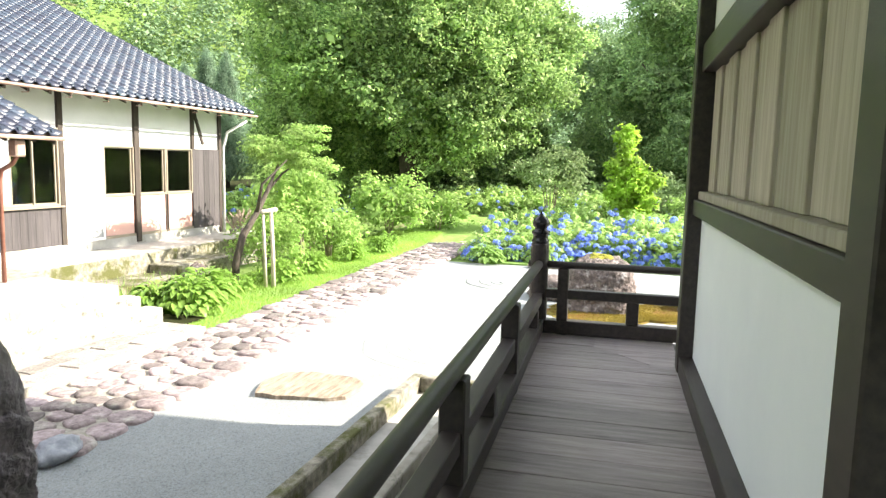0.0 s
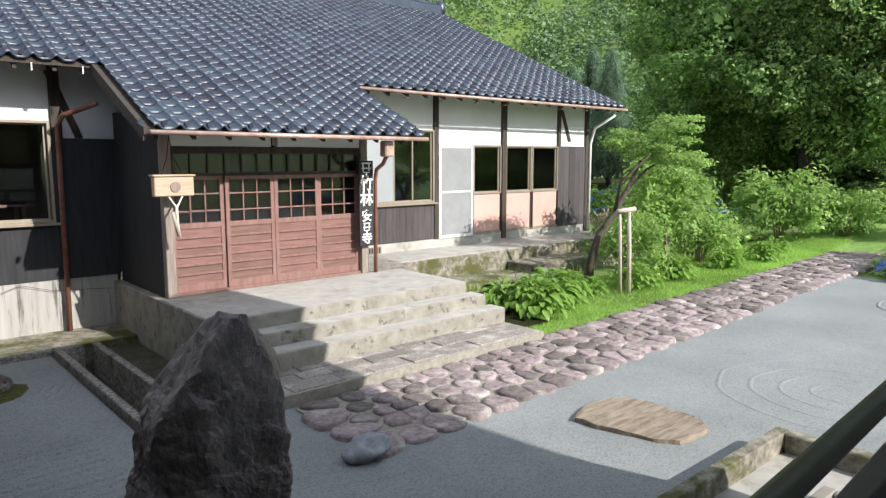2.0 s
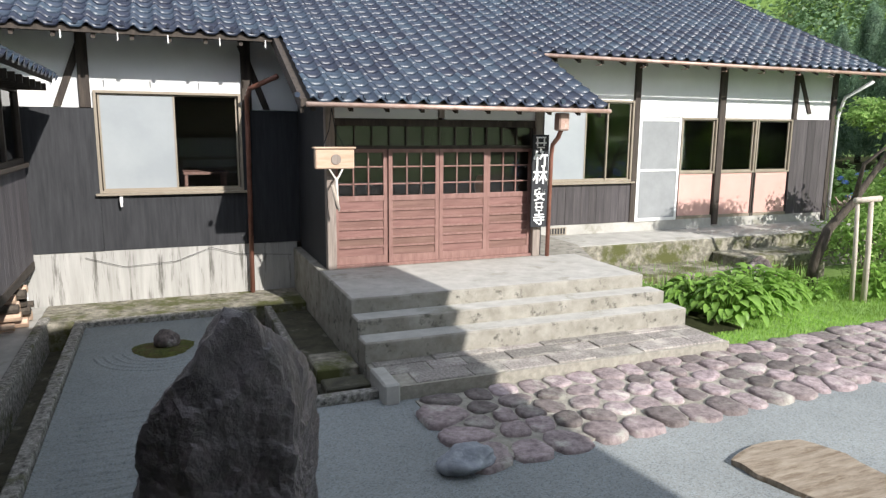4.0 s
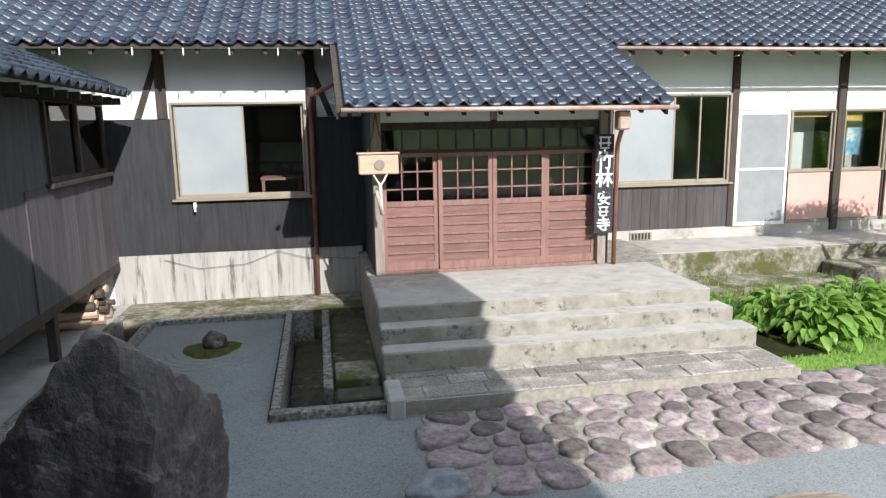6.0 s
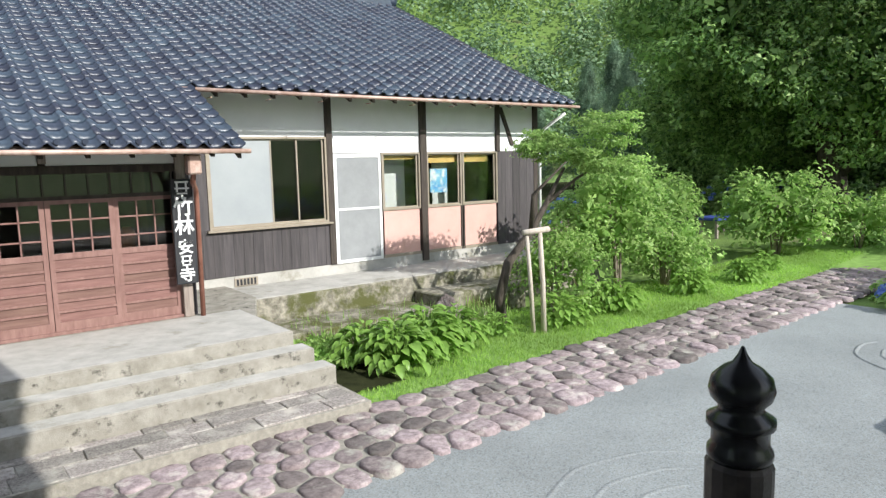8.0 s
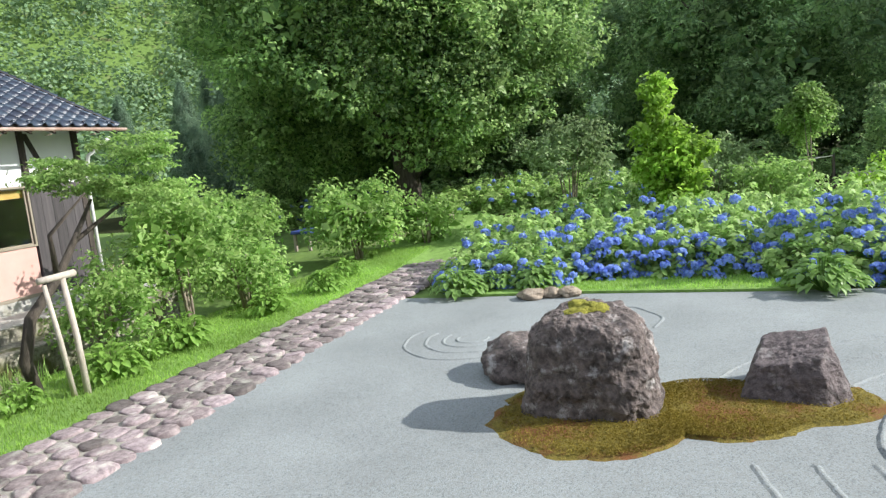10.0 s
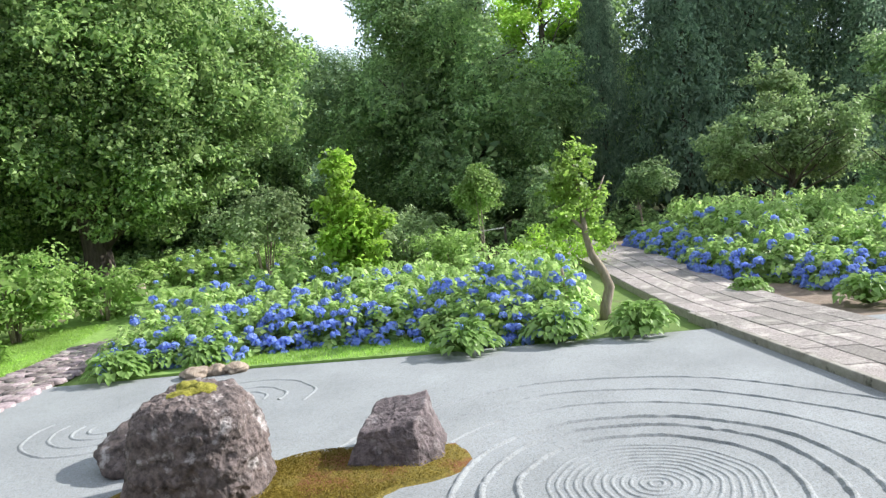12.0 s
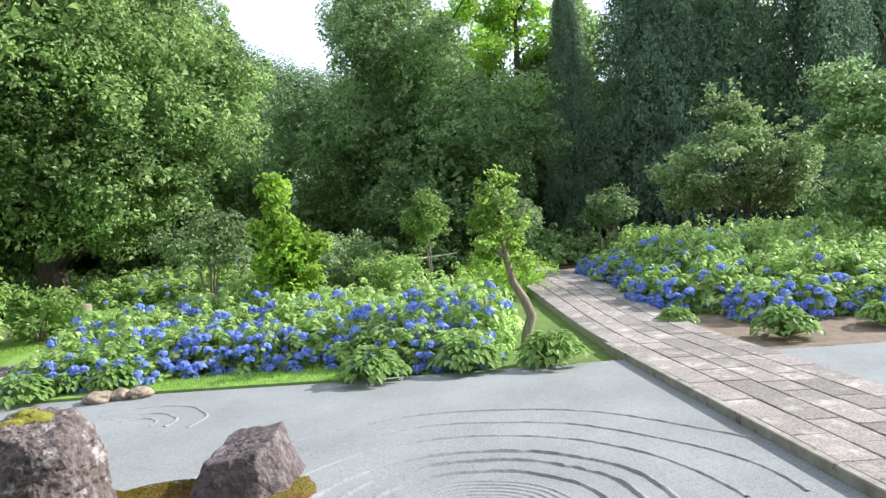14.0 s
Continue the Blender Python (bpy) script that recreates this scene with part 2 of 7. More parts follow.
M = {
    "gravel": gravel_material("pale grey raked gravel", (0.158, 0.180, 0.189), (0.29, 0.32, 0.328)),
    "earth": material("grassy earth", (0.09, 0.15, 0.035), (0.15, 0.24, 0.05), 2.5, 0.95, 0.6, 30, stain=(0.16, 0.14, 0.08), stain_scale=0.35, stain_at=0.62),
    "lawn": material("mown lawn", (0.14, 0.25, 0.05), (0.23, 0.37, 0.09), 6, 0.95, 0.7, 60),
    "soil": material("brown garden soil", (0.16, 0.12, 0.085), (0.25, 0.20, 0.15), 5, 0.95, 0.6, 40),
    "cobble": material("mauve grey river stone", (0.135, 0.105, 0.105), (0.36, 0.30, 0.295), 14, 0.82, 0.6, 45, vary=0.5, stain=(0.44, 0.42, 0.37), stain_scale=3.0, stain_at=0.6),
    "bluestone": material("blue grey river stone", (0.20, 0.22, 0.25), (0.40, 0.42, 0.45), 9, 0.8, 0.6, 40),
    "mortar": material("weathered sandy joint", (0.25, 0.235, 0.20), (0.40, 0.375, 0.32), 16, 0.95, 0.6, 60, stain=(0.16, 0.17, 0.08), stain_scale=1.5, stain_at=0.64),
    "slab": material("worn stone slab", (0.15, 0.13, 0.12), (0.40, 0.37, 0.335), 40, 0.88, 0.7, 45, vary=0.26, stain=(0.46, 0.43, 0.38), stain_scale=2.6, stain_at=0.58),
    "concrete": material("weathered concrete", (0.35, 0.34, 0.31), (0.49, 0.475, 0.44), 4, 0.9, 0.25, 60, stain=(0.24, 0.23, 0.18), stain_scale=1.1, stain_at=0.62),
    "riser": material("stained concrete step and shaded kerb", (0.22, 0.205, 0.17), (0.38, 0.36, 0.315), 4.5, 0.9, 0.45, 60, stain=(0.055, 0.052, 0.042), stain_scale=5.5, stain_at=0.615),
    "mossy": material("mossy wet concrete", (0.085, 0.08, 0.06), (0.40, 0.37, 0.30), 9, 0.9, 0.6, 40, stain=(0.09, 0.095, 0.03), stain_scale=1.8, stain_at=0.53),
    # near-black mossy mottling for the channel floors and one cover block
    "darkish": material("black mossy concrete with pale blotches", (0.03, 0.029, 0.022), (0.10, 0.095, 0.06), 6, 0.7, 0.6, 40, stain=(0.27, 0.25, 0.21), stain_scale=4.5, stain_at=0.64),
    "lichen": material("black and white lichened kerb", (0.05, 0.048, 0.04), (0.46, 0.44, 0.40), 22, 0.9, 0.6, 50, stain=(0.09, 0.095, 0.035), stain_scale=3.0, stain_at=0.6),
    "foundation": material("streaked plastered foundation", (0.33, 0.322, 0.30), (0.46, 0.45, 0.425), 2.2, 0.9, 0.2, 40, stain=(0.13, 0.125, 0.11), stain_scale=2.6, stain_at=0.60, stretch=(5.0, 1, 0.40)),
    "plaster": material("white lime plaster", (0.79, 0.79, 0.78), (0.87, 0.87, 0.86), 1.5, 0.9, 0.08, 60),
    "board": material("black stained boards", (0.020, 0.021, 0.024), (0.042, 0.043, 0.047), 3.0, 0.75, 0.25, 40, vary=0.12, stretch=(6, 6, 0.5)),
    "board2": material("dark brown weathered boards", (0.05, 0.045, 0.048), (0.095, 0.085, 0.085), 3.0, 0.8, 0.3, 40, vary=0.2, stretch=(6, 6, 0.4)),
    "wingboard": material("grey brown weathered boards", (0.075, 0.07, 0.077), (0.15, 0.138, 0.145), 3.0, 0.75, 0.3, 40, vary=0.2, stretch=(6, 6, 0.4)),
    "timber": material("dark brown timber", (0.035, 0.028, 0.024), (0.085, 0.068, 0.055), 4, 0.8, 0.3, 50, stretch=(5, 5, 0.6)),
    "greytimber": material("grey weathered timber", (0.21, 0.17, 0.145), (0.36, 0.31, 0.27), 4, 0.85, 0.35, 50, stretch=(6, 6, 0.5)),
    "redwood": material("red brown painted timber", (0.155, 0.08, 0.066), (0.24, 0.135, 0.112), 4, 0.65, 0.25, 40, vary=0.14, stretch=(0.6, 5, 6)),
    "redframe": material("red brown door frame", (0.19, 0.10, 0.084), (0.29, 0.17, 0.145), 4, 0.65, 0.2, 40, stretch=(4, 4, 0.7)),
    "brownframe": material("taupe aluminium frame", (0.30, 0.26, 0.20), (0.36, 0.31, 0.25), 5, 0.45, 0.0, metal=0.3),
    "whiteframe": material("white screen frame", (0.78, 0.78, 0.76), (0.85, 0.85, 0.83), 5, 0.5, 0.0),
    "screen": material("grey insect mesh", (0.24, 0.25, 0.255), (0.30, 0.31, 0.315), 3, 0.9, 0.05, 300),
    "frosted": material("frosted pane", (0.31, 0.335, 0.35), (0.37, 0.395, 0.405), 1.2, 0.3, 0.0),
    "pink": material("salmon panel", (0.58, 0.35, 0.30), (0.64, 0.41, 0.36), 1.4, 0.7, 0.06, 40),
    "tile": material("blue black glazed tile", (0.018, 0.026, 0.045), (0.046, 0.060, 0.090), 5, 0.34, 0.15, 30, vary=0.36, stain=(0.09, 0.10, 0.11), stain_scale=3.0, stain_at=0.70, spec=0.5),
    "tilebulk": material("blue black glazed tiles", (0.018, 0.026, 0.045), (0.046, 0.060, 0.090), 5, 0.34, 0.15, 30, vary=0.36, island=True, stain=(0.09, 0.10, 0.11), stain_scale=3.0, stain_at=0.70, spec=0.5),
    "copper": material("faded copper brown gutter", (0.34, 0.21, 0.16), (0.50, 0.36, 0.30), 6, 0.5, 0.1, 40, metal=0.2, stain=(0.55, 0.42, 0.36), stain_scale=4),
    "blackwood": material("black brown railing wood", (0.018, 0.014, 0.013), (0.048, 0.036, 0.032), 5, 0.42, 0.25, 60, stretch=(1, 5, 5), vary=0.15),
    "deck": material("grey brown deck planks", (0.22, 0.19, 0.182), (0.40, 0.35, 0.34), 3.5, 0.45, 0.35, 35, vary=0.2, stretch=(7, 0.6, 4), stain=(0.10, 0.085, 0.08), stain_scale=1.6, stain_at=0.64),
    "hallwhite": material("blue white plaster panel", (0.80, 0.82, 0.86), (0.86, 0.88, 0.91), 1.2, 0.7, 0.05, 50),
    "oldboard": material("bleached grey boards", (0.33, 0.28, 0.22), (0.52, 0.47, 0.40), 3, 0.85, 0.25, 40, vary=0.18, stretch=(7, 7, 0.4)),
    "finial": material("black lacquered finial", (0.012, 0.012, 0.013), (0.022, 0.022, 0.024), 6, 0.22, 0.05, 40),
    "rockdark": material("dark purple grey rock", (0.065, 0.054, 0.056), (0.24, 0.20, 0.21), 6, 0.36, 1.0, 22, stain=(0.20, 0.18, 0.165), stain_scale=2.2, stain_at=0.63, spec=0.75),
    "rock": material("brown grey lichened rock", (0.045, 0.038, 0.035), (0.23, 0.185, 0.17), 13, 0.9, 1.0, 30, stain=(0.46, 0.43, 0.41), stain_scale=4.5, stain_at=0.605),
    "rock2": material("purple grey fractured rock", (0.05, 0.04, 0.04), (0.21, 0.17, 0.17), 10, 0.8, 1.0, 26, stain=(0.30, 0.27, 0.26), stain_scale=4.0, stain_at=0.6),
    "moss": material("golden green moss", (0.10, 0.085, 0.015), (0.28, 0.22, 0.04), 30, 0.98, 1.0, 70, stain=(0.20, 0.085, 0.03), stain_scale=1.8, stain_at=0.53),
    "pipe": material("red brown painted pipe", (0.19, 0.075, 0.05), (0.28, 0.13, 0.095), 6, 0.5, 0.1, 40),
    "darkmoss": material("dark green moss", (0.045, 0.055, 0.012), (0.13, 0.14, 0.03), 20, 0.98, 1.0, 60, stain=(0.10, 0.07, 0.03), stain_scale=4),
    "cushion": material("yellow green cushion moss", (0.17, 0.17, 0.02), (0.36, 0.34, 0.06), 26, 0.98, 1.0, 70, stain=(0.20, 0.11, 0.03), stain_scale=3.0, stain_at=0.64),
    "flatstone": material("pale brown split stone", (0.25, 0.20, 0.15), (0.44, 0.37, 0.29), 4, 0.9, 0.7, 30, stretch=(1.2, 6, 2), stain=(0.22, 0.17, 0.12), stain_scale=2.5),
    # near-black ground; on the woodland sheet it carries the tree shade
    "darkground": material("near-black ground", (0.018, 0.020, 0.010), (0.045, 0.05, 0.022), 3, 1.0, 0.8, 25, spec=0.02),
    # dark lining colour carries the dimness of the rooms behind the glass
    "interior": material("interior lining, room dimness in its colour", (0.10, 0.085, 0.07), (0.15, 0.13, 0.105), 1.5, 0.9, 0.0),
    "paper": material("pale curtain and sky reflection", (0.55, 0.56, 0.54), (0.66, 0.66, 0.64), 2, 0.9, 0.0, stretch=(8, 8, 0.3)),
    "ochre": material("ochre blind", (0.60, 0.40, 0.12), (0.70, 0.48, 0.17), 4, 0.8, 0.0),
    "palewood": material("pale fresh timber", (0.48, 0.32, 0.22), (0.64, 0.48, 0.36), 3, 0.7, 0.2, 40, stretch=(1, 6, 8)),
    "rope": material("white cotton rope", (0.62, 0.58, 0.50), (0.76, 0.72, 0.64), 20, 0.95, 0.4, 90),
    "white": material("white paint", (0.80, 0.80, 0.78), (0.86, 0.86, 0.84), 5, 0.6, 0.0),
    "bark": material("furrowed dark bark", (0.045, 0.036, 0.028), (0.12, 0.10, 0.08), 5, 0.95, 0.8, 18, stretch=(3, 3, 0.6)),
    "palebark": material("pale grey bark", (0.20, 0.16, 0.12), (0.34, 0.29, 0.23), 5, 0.9, 0.6, 22, stretch=(3, 3, 0.6)),
    "driftwood": material("bleached driftwood", (0.40, 0.34, 0.28), (0.58, 0.52, 0.45), 5, 0.9, 0.4, 40, stretch=(5, 5, 0.6)),
    "glass": glass_material("window glass"),
}


# ---- building helpers ----
class Geo:
    """Collects vertices and faces of one mesh."""

    def __init__(self):
        self.v, self.f = [], []

    def box(self, x0, y0, z0, x1, y1, z1):
        i = len(self.v)
        self.v += [(x0, y0, z0), (x1, y0, z0), (x1, y1, z0), (x0, y1, z0), (x0, y0, z1), (x1, y0, z1), (x1, y1, z1), (x0, y1, z1)]
        self.f += [tuple(i + k for k in q) for q in ((0, 3, 2, 1), (4, 5, 6, 7), (0, 1, 5, 4), (1, 2, 6, 5), (2, 3, 7, 6), (3, 0, 4, 7))]
        return self

    def prism(self, poly, z0, z1):
        i, n = len(self.v), len(poly)
        self.v += [(x, y, z0) for x, y in poly] + [(x, y, z1) for x, y in poly]
        self.f += [tuple(i + k for k in reversed(range(n))), tuple(i + n + k for k in range(n))]
        self.f += [(i + k, i + (k + 1) % n, i + n + (k + 1) % n, i + n + k) for k in range(n)]
        return self

    def tube(self, pts, radii, n=8, caps=True):
        pts = [Vector(p) for p in pts]
        if not hasattr(radii, "__len__"):
            radii = [radii] * len(pts)
        i = len(self.v)
        side = None
        for k, p in enumerate(pts):
            d = (pts[min(k + 1, len(pts) - 1)] - pts[max(k - 1, 0)]).normalized()
            if side is None:
                side = d.cross(Vector((0, 0, 1)) if abs(d.z) < 0.9 else Vector((1, 0, 0))).normalized()
            side = (side - d * side.dot(d)).normalized()
            up = d.cross(side)
            for a in range(n):
                w = 2 * math.pi * a / n
                self.v.append(tuple(p + (side * math.cos(w) + up * math.sin(w)) * radii[k]))
        for k in range(len(pts) - 1):
            for a in range(n):
                b = (a + 1) % n
                self.f.append((i + k * n + a, i + k * n + b, i + (k + 1) * n + b, i + (k + 1) * n + a))
        if caps:
            self.f.append(tuple(i + a for a in reversed(range(n))))
            self.f.append(tuple(i + (len(pts) - 1) * n + a for a in range(n)))
        return self

    def lathe(self, cx, cy, profile, n=20):
        i = len(self.v)
        for r, z in profile:
            for a in range(n):
                w = 2 * math.pi * a / n
                self.v.append((cx + r * math.cos(w), cy + r * math.sin(w), z))
        for k in range(len(profile) - 1):
            for a in range(n):
                b = (a + 1) % n
                self.f.append((i + k * n + a, i + k * n + b, i + (k + 1) * n + b, i + (k + 1) * n + a))
        self.f.append(tuple(i + a for a in reversed(range(n))))
        self.f.append(tuple(i + (len(profile) - 1) * n + a for a in range(n)))
        return self

    def mesh(self, name, bevel=0.0):
        me = bpy.data.meshes.new(name)
        me.from_pydata(self.v, [], self.f)
        if bevel:
            bm = bmesh.new()
            bm.from_mesh(me)
            bmesh.ops.bevel(bm, geom=bm.edges[:], offset=bevel, segments=1, affect="EDGES", clamp_overlap=True)
            bm.to_mesh(me)
            bm.free()
        return me


def part(name, geo, mat, parent=None, label="", bevel=0.0, smooth=False):
    """Links a Geo, a mesh or a bmesh as one mesh object, under a thing or a part if there is one."""
    if isinstance(geo, Geo):
        me = geo.mesh(name, bevel)
    elif isinstance(geo, bmesh.types.BMesh):
        me = bpy.data.meshes.new(name)
        geo.to_mesh(me)
        geo.free()
    else:
        me = geo
    if mat is not None and not me.materials:
        me.materials.append(mat)
    if smooth:
        me.shade_smooth()
    ob = new(name, me)
    if parent is not None:
        ob.parent = parent
    if label:
        tagged(ob, label)
    return ob


def thing(name, label, category, group="", kind="", at=(0, 0, 0)):
    ob = new(name)
    ob.location = at
    return tagged(ob, label, category, group, kind)


def fast_mesh(name, verts, faces):
    """A mesh from arrays; all faces have the same number of corners."""
    me = bpy.data.meshes.new(name)
    nf, k = faces.shape
    me.vertices.add(len(verts))
    me.vertices.foreach_set("co", np.ascontiguousarray(verts, dtype=np.float32).ravel())
    me.loops.add(nf * k)
    me.loops.foreach_set("vertex_index", np.ascontiguousarray(faces, dtype=np.int32).ravel())
    me.polygons.add(nf)
    me.polygons.foreach_set("loop_start", np.arange(0, nf * k, k, dtype=np.int32))
    me.update(calc_edges=True)
    me.validate()
    return me


def grid_mesh(name, xs, ys, zf):
    X, Y = np.meshgrid(xs, ys)
    V = np.stack([X, Y, zf(X, Y)], -1).reshape(-1, 3)
    nx, ny = len(xs), len(ys)
    i = (np.arange(ny - 1)[:, None] * nx + np.arange(nx - 1)[None, :]).ravel()
    return fast_mesh(name, V, np.stack([i, i + 1, i + nx + 1, i + nx], -1))


def ground_z(x, y):
    """The garden is level and rises a little towards the trees."""
    s = np.clip((np.asarray(x, float) - 18) / 9, 0, 1)
    return 0.45 * s * s * (3 - 2 * s)


def unit(v):
    return v / np.maximum(np.linalg.norm(v, axis=-1, keepdims=True), 1e-9)


def rock_mesh(name, size, seed, rough=0.22, detail=4, cuts=7, flat=0.75):
    """A boulder: a ball cut by random planes and roughened at two scales, its foot at z = 0."""
    rnd = random.Random(seed)
    bm = bmesh.new()
    bmesh.ops.create_icosphere(bm, subdivisions=detail, radius=1)
    planes = []
    for _ in range(cuts):
        d = Vector((rnd.uniform(-1, 1), rnd.uniform(-1, 1), rnd.uniform(-0.3, 1))).normalized()
        planes.append((d, rnd.uniform(flat, 0.95)))
    off = Vector((seed * 3.1, seed * 1.7, seed * 0.3))
    for v in bm.verts:
        p = v.co.copy()
        for d, k in planes:
            over = p.dot(d) - k
            if over > 0:
                p -= d * over * 0.85
        p += p.normalized() * (noise.fractal(p * 1.6 + off, 1.0, 2.0, 4) * rough + noise.fractal(p * 6 + off, 1.0, 2.0, 4) * rough * 0.4)
        v.co = p
    for v in bm.verts:
        v.co = Vector((v.co.x * size[0], v.co.y * size[1], (v.co.z * 0.62 + 0.38) * size[2]))
    me = bpy.data.meshes.new(name)
    bm.to_mesh(me)
    bm.free()
    me.shade_smooth()
    return me


# ---- ground, gravel, paths ----
def setting(name, geo, mat, label, category, bevel=0.0, smooth=False):
    ob = part(name, geo, mat, None, "", bevel, smooth)
    return tagged(ob, label, category, kind="structure")


far = np.array([-1500, -600, -250, -120, -60, -30, -15, -5, -0.6, -0.4, 0, 2.2, 2.4, 3.2, 3.4, 4, 8, 10.3, 10.5, 12, 14, 16, 17, 18, 19, 20, 21, 22, 23, 24, 25, 26, 27, 28, 32, 40, 60, 120, 300, 700, 1500], float)
setting("ground", grid_mesh("ground", far, far, lambda x, y: ground_z(x, y) - 0.06 - 0.5 * ((x > -0.5) & (x < 3.3) & (y > 2.3) & (y < 10.4))), M["earth"], "rough green grass and earth under the garden", "ground")

# dark sheet painted in place of the shade under the woodland trees
setting("forest_shade_floor", Geo().prism([(27.5, -45), (75, -45), (75, 45), (33, 45), (30.5, 20), (27.2, 13), (26.8, 2), (29.5, -8)], 0.2, 0.402), M["darkground"], "dark floor sheet under the woodland trees, their shade in its colour", "ground")
gravel = Geo()
gravel.prism([(-8, -14), (16.75, -14), (16.9, -8.4), (16.9, -6.0), (16.75, -1.5), (16.85, 1.8), (16.6, 4.4), (16.6, 5.6), (3.6, 4.95), (3.56, 6.35), (2.1, 6.35), (2.1, 9.9), (0.35, 9.9), (0.35, 4.0), (-8, 4.0)], -0.6, 0.0)
setting("gravel", gravel, M["gravel"], "pale blue grey gravel raked in rings round the rocks", "gravel")

# raked ridges stand on the gravel
def ridge_ring(g, cx, cy, r, a0, a1, w=0.05, h=0.016, squash=1.0, wob=0.0, seed=0):
    n = max(16, int(abs(a1 - a0) * r / 0.05))
    i = len(g.v)
    for k in range(n + 1):
        a = a0 + (a1 - a0) * k / n
        rr = r * (1 + wob * noise.noise(Vector((math.cos(a) * 2, math.sin(a) * 2, seed + r))))
        jit = h * (0.9 + 0.6 * noise.noise(Vector((a * r * 9, seed, r))))
        rr += 0.35 * w * noise.noise(Vector((a * r * 14, r, seed + 4)))
        for dr, z in ((-w, 0.0005), (-w * 0.25, jit), (w * 0.25, jit), (w, 0.0005)):
            g.v.append((cx + (rr + dr) * math.cos(a) * squash, cy + (rr + dr) * math.sin(a), z))
    for k in range(n):
        for q in range(3):
            g.f.append((i + k * 4 + q, i + k * 4 + q + 1, i + (k + 1) * 4 + q + 1, i + (k + 1) * 4 + q))


rake = Geo()
TAU = 2 * math.pi
for k in range(12):
    ridge_ring(rake, 11.05, -3.3, 0.06 + 0.078 * k, 0, TAU, 0.022, 0.009, 1.0, 0.05, 1)
for r in (1.17, 1.49, 1.76):
    ridge_ring(rake, 11.05, -3.3, r, 0, TAU, 0.040, 0.024, 1.0, 0.04, 2)
for r in (2.29, 2.82, 3.34):
    ridge_ring(rake, 11.05, -3.3, r, -1.5, 1.3, 0.030, 0.016, 1.0, 0.05, 3)
for r in (1.95, 2.35, 2.8):
    ridge_ring(rake, 11.05, -3.3, r, 1.75, 4.2, 0.034, 0.011, 1.0, 0.05, 4)
for r in (0.22, 0.42, 0.68, 0.98):
    ridge_ring(rake, 13.95, 2.95, r, 1.2, 5.0, 0.03, 0.015, 1.0, 0.03, 5)
for r in (0.32, 0.58, 0.98):
    ridge_ring(rake, 14.85, 1.45, r, -1.9, 0.9, 0.03, 0.014, 1.0, 0.05, 6)
for r in (0.3, 0.6, 0.9, 1.25):
    ridge_ring(rake, 8.2, 2.6, r, 0.0, 5.2, 0.030, 0.006, 1.0, 0.05, 7)
for k in range(4):
    ridge_ring(rake, 1.3, 8.66, 0.46 + 0.10 * k, 3.3, 6.1, 0.024, 0.010, 1.0, 0.03, 8)
for k in range(14):
    ridge_ring(rake, 1.2, 40.0, 33.2 + 0.13 * k, -1.59, -1.555, 0.03, 0.010, 1.0, 0.0, 9)
tagged(part("raked_ridges", rake, M["gravel"]), "raked ridges in pale gravel, in rings and arcs", "raked gravel", kind="stuff")


def cells(pts, bounds):
    """Voronoi cells of the points, each cut to the bounds (x0, y0, x1, y1)."""
    x0, y0, x1, y1 = bounds
    out = []
    P = np.array(pts)
    for i, p in enumerate(P):
        poly = [(x0, y0), (x1, y0), (x1, y1), (x0, y1)]
        d = np.hypot(*(P - p).T)
        for j in np.argsort(d)[1:14]:
            q = P[j]
            mx, my, nx, ny = (p[0] + q[0]) / 2, (p[1] + q[1]) / 2, q[0] - p[0], q[1] - p[1]
            res = []
            for k in range(len(poly)):
                a, b = poly[k], poly[(k + 1) % len(poly)]
                da, db = (a[0] - mx) * nx + (a[1] - my) * ny, (b[0] - mx) * nx + (b[1] - my) * ny
                if da <= 0:
                    res.append(a)
                if da * db < 0:
                    t = da / (da - db)
                    res.append((a[0] + (b[0] - a[0]) * t, a[1] + (b[1] - a[1]) * t))
            poly = res
            if len(poly) < 3:
                break
        out.append(poly)
    return out


